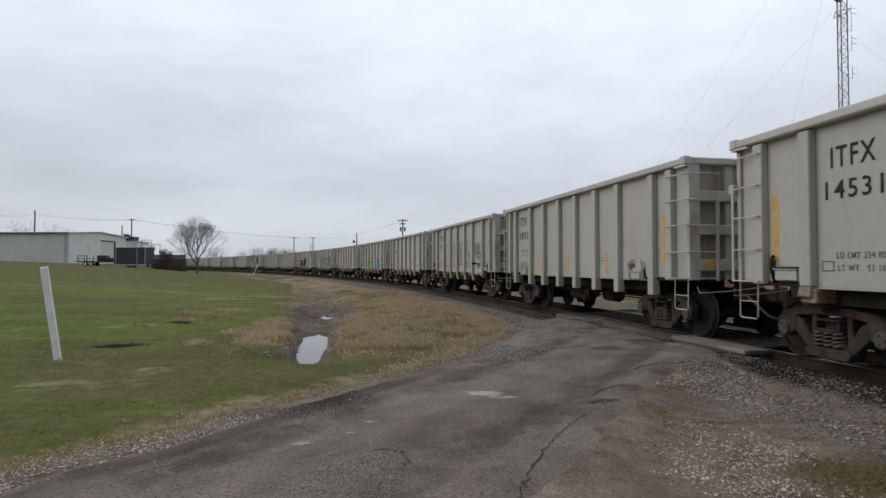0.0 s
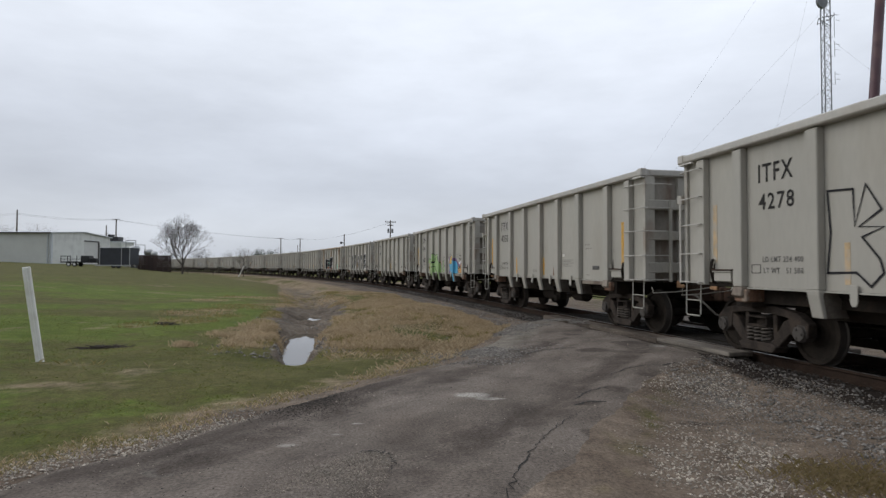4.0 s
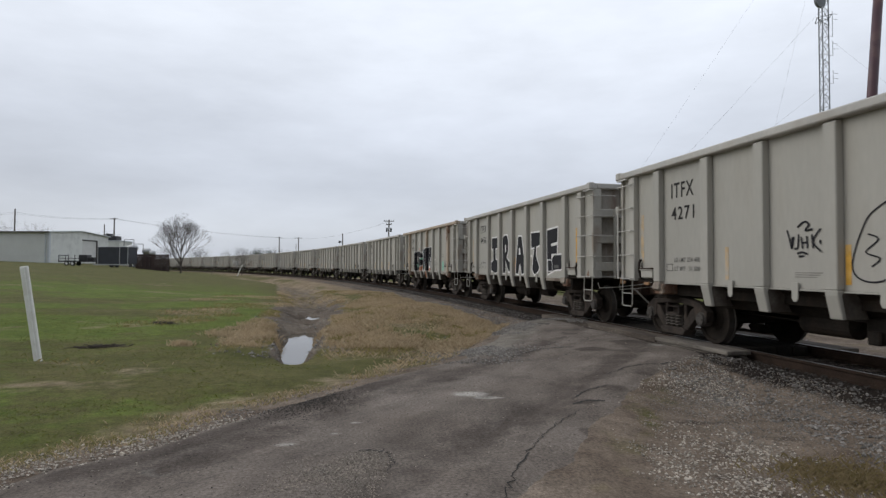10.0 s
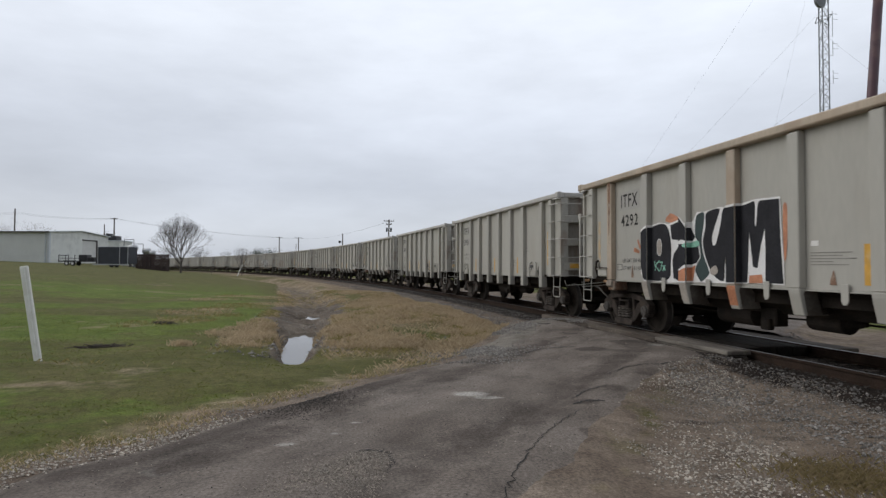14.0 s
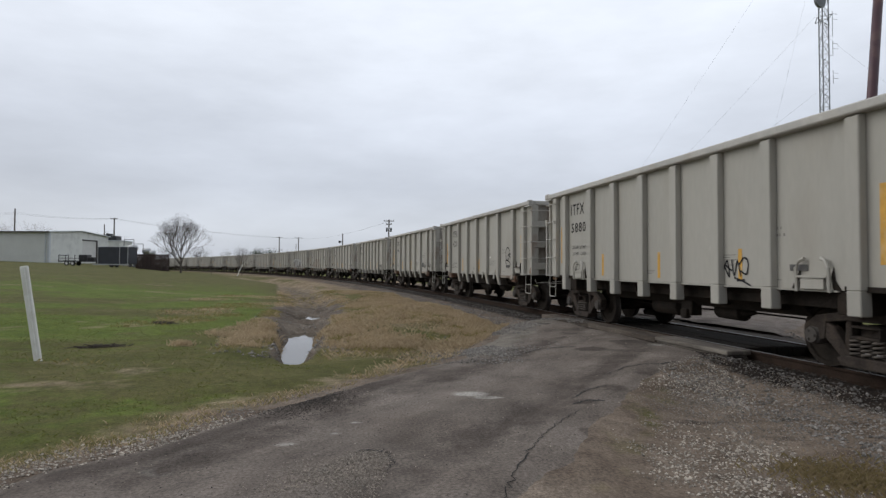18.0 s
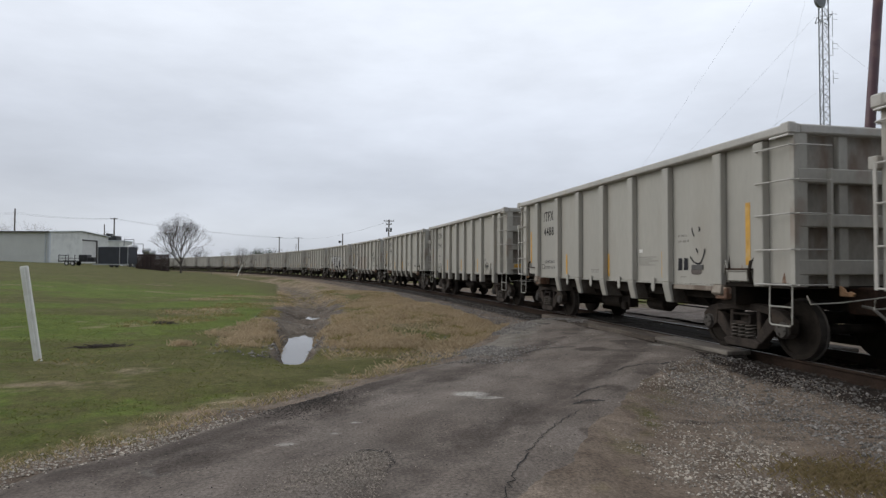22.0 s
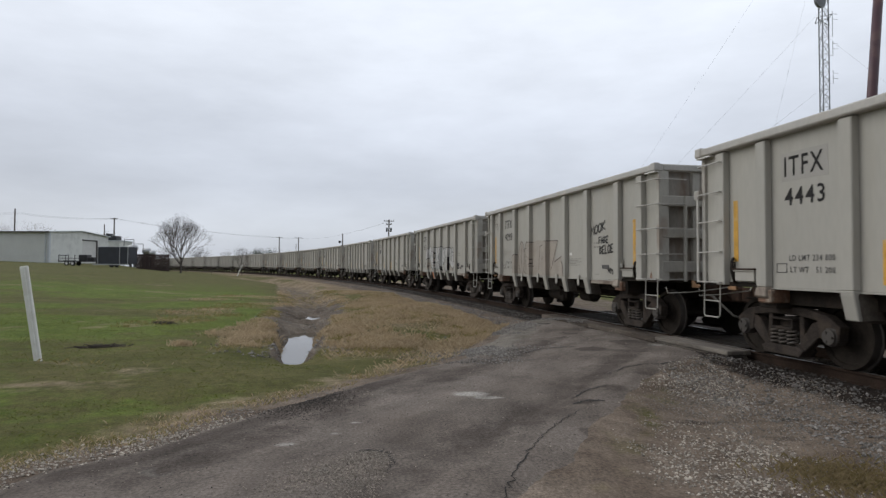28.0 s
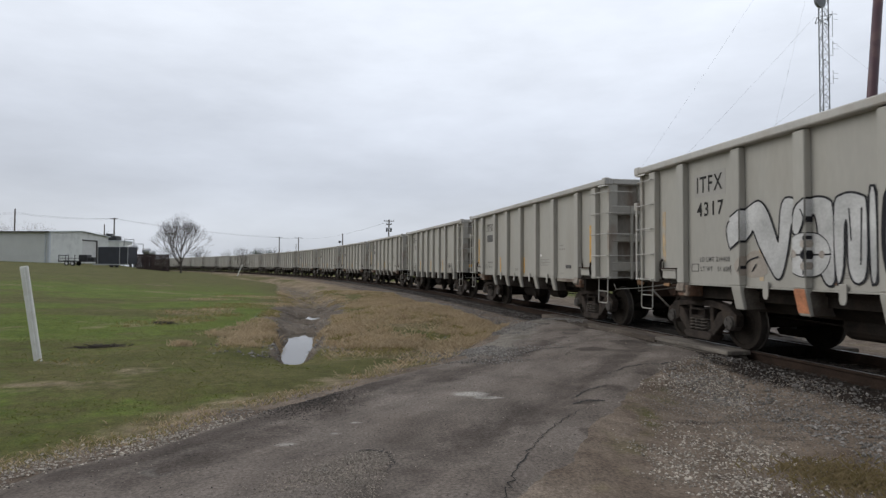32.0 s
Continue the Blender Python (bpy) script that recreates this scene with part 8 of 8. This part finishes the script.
x_, y_ = scatter(85000, 0.3, 8.0, 3.4, 13, right_edge)
stones("edge_gravel", x_, y_, height(x_, y_), rg.uniform(0.006, 0.018, len(x_)), PALE, "pale limestone gravel along the broken road edge", 24)


def on_road(x, y):
    e = road_edge(x, y)
    p2 = np.exp(-(((x - 3.2) / 1.3) ** 2 + ((y - 12.4) / 1.4) ** 2))
    return np.where(e > 0.1, 0.03 + 0.5 * p2 * step(fbm(x, y, 0.7), 0.4, 0.6), 0)


x_, y_ = scatter(60000, -4, 6, 3.3, 16, on_road)
stones("road_grit", x_, y_, road_z(x_, y_), rg.uniform(0.004, 0.013, len(x_)), STONE, "loose grit lying on the worn asphalt", 3)
# broken-out spot in the road, filled with brown grit
u_, v_ = rg.normal(0, 1, 8500), rg.normal(0, 1, 8500)
x_, y_ = -0.72 + 0.24 * u_ + 0.08 * v_, 4.80 + 0.36 * v_ + 0.03 * u_
ok_ = (x_ < -0.42 + 0.05 * wob(x_, y_, 9)) & (y_ < 5.36) & (rg.random(len(x_)) < 0.2 + 0.8 * step(fbm(x_, y_, 0.3), 0.35, 0.6))
x_, y_ = x_[ok_], y_[ok_]
stones("pothole_grit", x_, y_, road_z(x_, y_), rg.uniform(0.003, 0.011, len(x_)), STONE, "brown and pale grit filling a broken spot in the asphalt", 21)
x_, y_ = scatter(9000, -4, 6, 3.3, 13, lambda x, y: np.where(road_edge(x, y) > 0.1, 0.25, 0))
k_ = rg.normal(0, 1, (2, 3200))
x_, y_ = np.concatenate([x_, -1.55 + 0.17 * k_[0] + 0.20 * k_[1]]), np.concatenate([y_, 7.35 + 0.36 * k_[0] - 0.20 * k_[1]])
stones("dark_grit", x_, y_, road_z(x_, y_), rg.uniform(0.003, 0.010, len(x_)), STONE_BLACK, "dark crumbs of asphalt on the road", 22)

# ballast along the line
n_ = 60000
s_ = 18 - 75 * rg.random(n_) ** 1.4
l_ = rg.uniform(-2.9, 3.1, n_)
gap_ = (np.abs(np.abs(l_) - 0.753) > 0.13) & ~((s_ > -7.1) & (s_ < 1.35) & (np.abs(l_) < 1.42))
s_, l_ = s_[gap_], l_[gap_]
h_ = np.interp(s_, line_s, line_h)
x_, y_ = np.interp(s_, line_s, line_x) + l_ * np.cos(h_), np.interp(s_, line_s, line_y) - l_ * np.sin(h_)
ok_ = (road_edge(x_, y_) < 0.0) | (np.abs(l_) < 1.3)
x_, y_, l_ = x_[ok_], y_[ok_], l_[ok_]
# innermost ballast is near-black: under-car shade is put into its colour
for nm_, pick_, mt_, lb_ in (("ballast", np.abs(l_) <= 1.15, STONE_BLACK, "near-black stone ballast under the track, shade in its colour"), ("tie_end_ballast", (np.abs(l_) > 1.15) & (np.abs(l_) <= 1.9), STONE_DARK, "dark dirty ballast round the tie ends"), ("shoulder_ballast", np.abs(l_) > 1.9, STONE_GREY, "grey crushed stone on the ballast shoulder")):
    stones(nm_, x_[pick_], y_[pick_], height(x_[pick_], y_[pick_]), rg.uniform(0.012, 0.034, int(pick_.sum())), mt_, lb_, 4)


def pale_bank(x, y):
    s, lat = beside(x, y)
    return np.where((lat > 2.4) & (lat < 4.3) & (s < -4) & (road_edge(x, y) < 0), step(fbm(x, y, 1.5), 0.3, 0.55), 0)


x_, y_ = scatter(40000, -3, 5, 13, 36, pale_bank)
stones("bank_gravel", x_, y_, height(x_, y_), rg.uniform(0.014, 0.032, len(x_)), STONE, "grey gravel bank beside the track", 5)


def ditch_bed(x, y):
    d, a = to_path(x, y, DITCH)
    return np.where((np.abs(d) < 1.9) & (a > 0.1) & (a < 4.6), (0.12 + step(fbm(x, y, 0.8), 0.40, 0.60)) * step(1.8 - np.abs(d), 0, 0.9), 0)


x_, y_ = scatter(34000, -15, -1.5, 11.5, 56, ditch_bed)
stones("ditch_stones", x_, y_, height(x_, y_), rg.uniform(0.010, 0.035, len(x_)) * (1 + 0.7 * (rg.random(len(x_)) < 0.06)), STONE_GREY, "wet grey stones and clods in the muddy ditch", 9)


def grass_mat(name, a, b):
    m = mat(name, a, 0.85, 0, 0.9, 0.25, 0, 30, 0.1, spec=0.2)
    n, l = m.node_tree.nodes, m.node_tree.links
    geo, mr, mx = n.new("ShaderNodeNewGeometry"), n.new("ShaderNodeMapRange"), n.new("ShaderNodeMix")
    mx.data_type = "RGBA"
    mx.inputs["B"].default_value = (*b, 1)
    old = n["Principled BSDF"].inputs["Base Color"].links[0].from_socket
    l.new(geo.outputs["Random Per Island"], mr.inputs[0])
    l.new(mr.outputs[0], mx.inputs["Factor"])
    l.new(old, mx.inputs["A"])
    l.new(mx.outputs["Result"], n["Principled BSDF"].inputs["Base Color"])
    thin, half = n.new("ShaderNodeBsdfTranslucent"), n.new("ShaderNodeMixShader")
    l.new(mx.outputs["Result"], thin.inputs["Color"])
    half.inputs[0].default_value = 0.5
    l.new(n["Principled BSDF"].outputs[0], half.inputs[1])
    l.new(thin.outputs[0], half.inputs[2])
    l.new(half.outputs[0], n["Material Output"].inputs["Surface"])
    return m


GREEN_BLADE = grass_mat("green_turf_blade", (0.135, 0.165, 0.042), (0.20, 0.20, 0.075))
DRY_BLADE = grass_mat("dead_grass_blade", (0.36, 0.275, 0.172), (0.57, 0.465, 0.32))
OLIVE_BLADE = grass_mat("fading_olive_blade", (0.19, 0.178, 0.058), (0.36, 0.30, 0.145))


def blades(name, x, y, high, wide, material, label, seed, lean=1.0):
    """Grass: each blade a bent leaf of two triangles."""
    r = np.random.default_rng(seed)
    n = len(x)
    a, t = r.random(n) * 2 * np.pi, r.random(n) * 2 * np.pi
    z = height(x, y)
    h = high * (0.5 + 0.8 * r.random(n)) * (0.45 + 1.1 * fbm(x, y, 0.9))
    bend = h * (0.6 + 1.2 * r.random(n)) * lean
    dx, dy = np.cos(a) * wide, np.sin(a) * wide
    v = np.stack([np.stack([x - dx, y - dy, z - 0.01], -1), np.stack([x + dx, y + dy, z - 0.01], -1),
                  np.stack([x + dx * 0.7 + np.cos(t) * bend * 0.35, y + dy * 0.7 + np.sin(t) * bend * 0.35, z + h * 0.6], -1),
                  np.stack([x + np.cos(t) * bend, y + np.sin(t) * bend, z + h], -1)], 1)
    k = np.arange(n)[:, None] * 4
    f = np.concatenate([k + np.array([0, 1, 2]), k + np.array([0, 2, 3])], 0)
    me = bpy.data.meshes.new(name)
    me.from_pydata(v.reshape(-1, 3).tolist(), [], f.tolist())
    me.materials.append(material)
    return tagged(new(name, me), label, "grass", kind="stuff")


def zone(x, y, key):
    return dict(ground_attrs(x, y))[key]


def turf(x, y):
    s, lat = beside(x, y)
    return np.where((lat > 3) & (road_edge(x, y) < -0.35), np.clip(0.15 + 1.3 * zone(x, y, "green") - 1.0 * zone(x, y, "dry") - 2 * zone(x, y, "mud"), 0, 1) * step(26 - y, 0, 14) * step(fbm(x, y, 1.6), 0.3, 0.65), 0)


x_, y_ = scatter(130000, -17, 1, 4.5, 26, turf)
blades("turf", x_, y_, 0.013, 0.0035, GREEN_BLADE, "short green winter turf of the field", 6, 2.2)


def dead(x, y):
    s, lat = beside(x, y)
    return np.where((lat > 3.2) & (road_edge(x, y) < -0.2) & (x < 0.55 * y - 2.4) & (lat < 13), np.clip(1.7 * zone(x, y, "dry") - 1.2 * zone(x, y, "mud") - 0.42, 0, 1) * step(y, 9.0, 13.0), 0)


x_, y_ = scatter(300000, -12, 4.5, 8.5, 42, dead)
olive_ = step(fbm(x_ + 3, y_, 2.2), 0.40, 0.62) > rg.random(len(x_))
blades("dead_grass", x_[~olive_], y_[~olive_], 0.065, 0.005, DRY_BLADE, "tan dead grass on the ditch bank", 7)
blades("olive_grass", x_[olive_], y_[olive_], 0.055, 0.005, OLIVE_BLADE, "olive half-dead grass on the ditch bank", 17)
# taller tussocks
cx_, cy_ = scatter(2600, -5.6, 3.5, 12.5, 34, dead)
x_ = (cx_[:, None] + rg.normal(0, 0.11, (len(cx_), 70))).ravel()
y_ = (cy_[:, None] + rg.normal(0, 0.09, (len(cx_), 70))).ravel()
far_ = (road_edge(x_, y_) < -0.1) & (zone(x_, y_, "mud") < 0.4)
blades("straw_tussocks", x_[far_], y_[far_], 0.085, 0.004, DRY_BLADE, "straw-coloured tussocks on the bank", 18, 0.6)


def fringe(x, y):
    e = road_edge(x, y)
    return np.where((to_path(x, y, ROAD_LINE)[0] < 0) & (e < -0.12), step(1.0 + e, 0, 0.7) * step(fbm(x, y, 0.5), 0.35, 0.6), 0)


x_, y_ = scatter(60000, -5.5, 0.6, 3.6, 12.5, fringe)
olive_ = rg.random(len(x_)) < 0.5
blades("fringe_grass", x_[~olive_], y_[~olive_], 0.030, 0.003, DRY_BLADE, "straw grass fringe beside the gravel", 25, 0.8)
blades("fringe_turf", x_[olive_], y_[olive_], 0.028, 0.003, OLIVE_BLADE, "olive grass fringe beside the gravel", 26, 0.8)
x_, y_ = rg.normal(3.3, 0.3, 1500), rg.normal(5.05, 0.25, 1500)
blades("grass_tuft", x_, y_, 0.04, 0.004, grass_mat("olive_blade", (0.19, 0.155, 0.07), (0.32, 0.25, 0.15)), "olive grass tuft growing through the gravel", 8)

for k, (x, y, w, turn) in enumerate(((-6.62, 12.2, 0.42, 28), (-7.45, 16.6, 0.24, -8))):
    rn = random.Random(60 + k)
    g = Geo()
    for _ in range(34):
        px, py = rn.uniform(-w, w), rn.gauss(0, 0.05)
        g.tube([(px, py, rn.uniform(0, 0.03)), (px + rn.uniform(-0.16, 0.16), py + rn.uniform(-0.07, 0.07), rn.uniform(0.02, 0.09)), (px + rn.uniform(-0.3, 0.3), py + rn.uniform(-0.1, 0.1), rn.uniform(0.0, 0.06))], 0.011, 4, 0.005)
    brush = thing("dead_brush", "low dark clump of dead twigs in the grass", "brush", Matrix.Translation(at_ground(x, y, 0.01)) @ pose(0, 0, 0, 0, 0, turn), "clumps of dead brush")
    tagged(part("brushwood", g.mesh("brushwood", TWIG), brush), kind="stuff")


# ---- road damage ----
def ribbon(pts, w, material, name, label, seed):
    """A ragged crack or worn patch lying on the asphalt."""
    rn = random.Random(seed)
    fine = []
    for (xa, ya), (xb, yb) in zip(pts, pts[1:]):
        for i in range(10):
            t = i / 10
            fine.append((xa + (xb - xa) * t + rn.uniform(-1, 1) * 0.026, ya + (yb - ya) * t + rn.uniform(-1, 1) * 0.026))
    fine.append(pts[-1])
    g = Geo()
    left, right = [], []
    for i, (x, y) in enumerate(fine):
        x2, y2 = fine[min(i + 1, len(fine) - 1)]
        x1, y1 = fine[max(i - 1, 0)]
        d = math.hypot(x2 - x1, y2 - y1) or 1
        ww = w * rn.uniform(0.35, 1.2) * min(1, 0.15 + 6 * min(i, len(fine) - 1 - i) / len(fine))
        nx, ny = -(y2 - y1) / d * ww, (x2 - x1) / d * ww
        left.append((x + nx, y + ny, float(road_z(x + nx, y + ny)) + 0.005))
        right.append((x - nx, y - ny, float(road_z(x - nx, y - ny)) + 0.005))
    n = len(fine)
    g.add(left + right, [(i, i + n, i + n + 1, i + 1) for i in range(n - 1)])
    me = bpy.data.meshes.new(name)
    me.from_pydata(g.v, [], g.f)
    me.materials.append(material)
    part(name, me, road, label)


ribbon([(0.34, 4.15), (0.50, 4.62), (0.71, 5.34), (0.94, 5.88), (1.28, 6.55), (1.52, 6.95)], 0.0075, CRACK, "crack", "long dark jagged crack", 1)
ribbon([(1.55, 7.5), (1.8, 7.9), (2.15, 8.15)], 0.013, CRACK, "crack", "dark crack", 2)
ribbon([(2.3, 8.9), (2.75, 9.35), (3.3, 9.5), (3.75, 9.8)], 0.015, CRACK, "crack", "dark crack", 3)
ribbon([(1.5, 7.22), (1.7, 7.36), (1.9, 7.33)], 0.03, CRACK, "crack", "dark crack", 4)
ribbon([(1.2, 11.2), (1.9, 11.6), (2.5, 11.5)], 0.03, CRACK, "crack", "dark crack", 5)
ribbon([(-0.72, 5.36), (-0.58, 5.37), (-0.44, 5.31)], 0.010, CRACK, "crack", "dark broken asphalt edge", 12)
ribbon([(-0.44, 5.30), (-0.40, 5.08), (-0.43, 4.85)], 0.006, CRACK, "crack", "dark broken asphalt edge", 13)


# ---- the motion of the train ----
def run_of_train(t):
    """Metres travelled by the front truck of the first car."""
    d = t - 16.0
    return 110.615 + 6.0243 * d - 0.00647 * d * d + 0.000266 * d ** 3 + 0.0000047 * d ** 4


def car_pose(s):
    """Both trucks stand on the curved line."""
    a, b = on_line(s), on_line(s - 2 * TRUCK_X)
    d = (a - b).normalized()
    left = Vector((0, 0, 1)).cross(d).normalized()
    up = d.cross(left)
    m = Matrix((d, left, up)).transposed().to_4x4()
    m.translation = (a + b) / 2
    return m


def motions():
    times = [i * 0.8 for i in range(41)]
    ticks = [i * 0.1 for i in range(321)]
    turns = [math.fmod(run_of_train(t) / 0.457, 2 * math.pi) for t in ticks]
    for i, car in enumerate(CARS):
        walk(car, [(t, car_pose(run_of_train(t) - (i + FIRST_CAR) * PITCH)) for t in times])
        if i > 20:
            continue
        for truck in [c for c in car.children if c.name.startswith("truck")]:
            for ws in [c for c in truck.children if c.name.startswith("wheelset")]:
                base = ws.matrix_basis.translation.copy()
                walk(ws, [(t, Matrix.Translation(base) @ Matrix.Rotation(q, 4, "Y")) for t, q in zip(ticks, turns)])


motions()
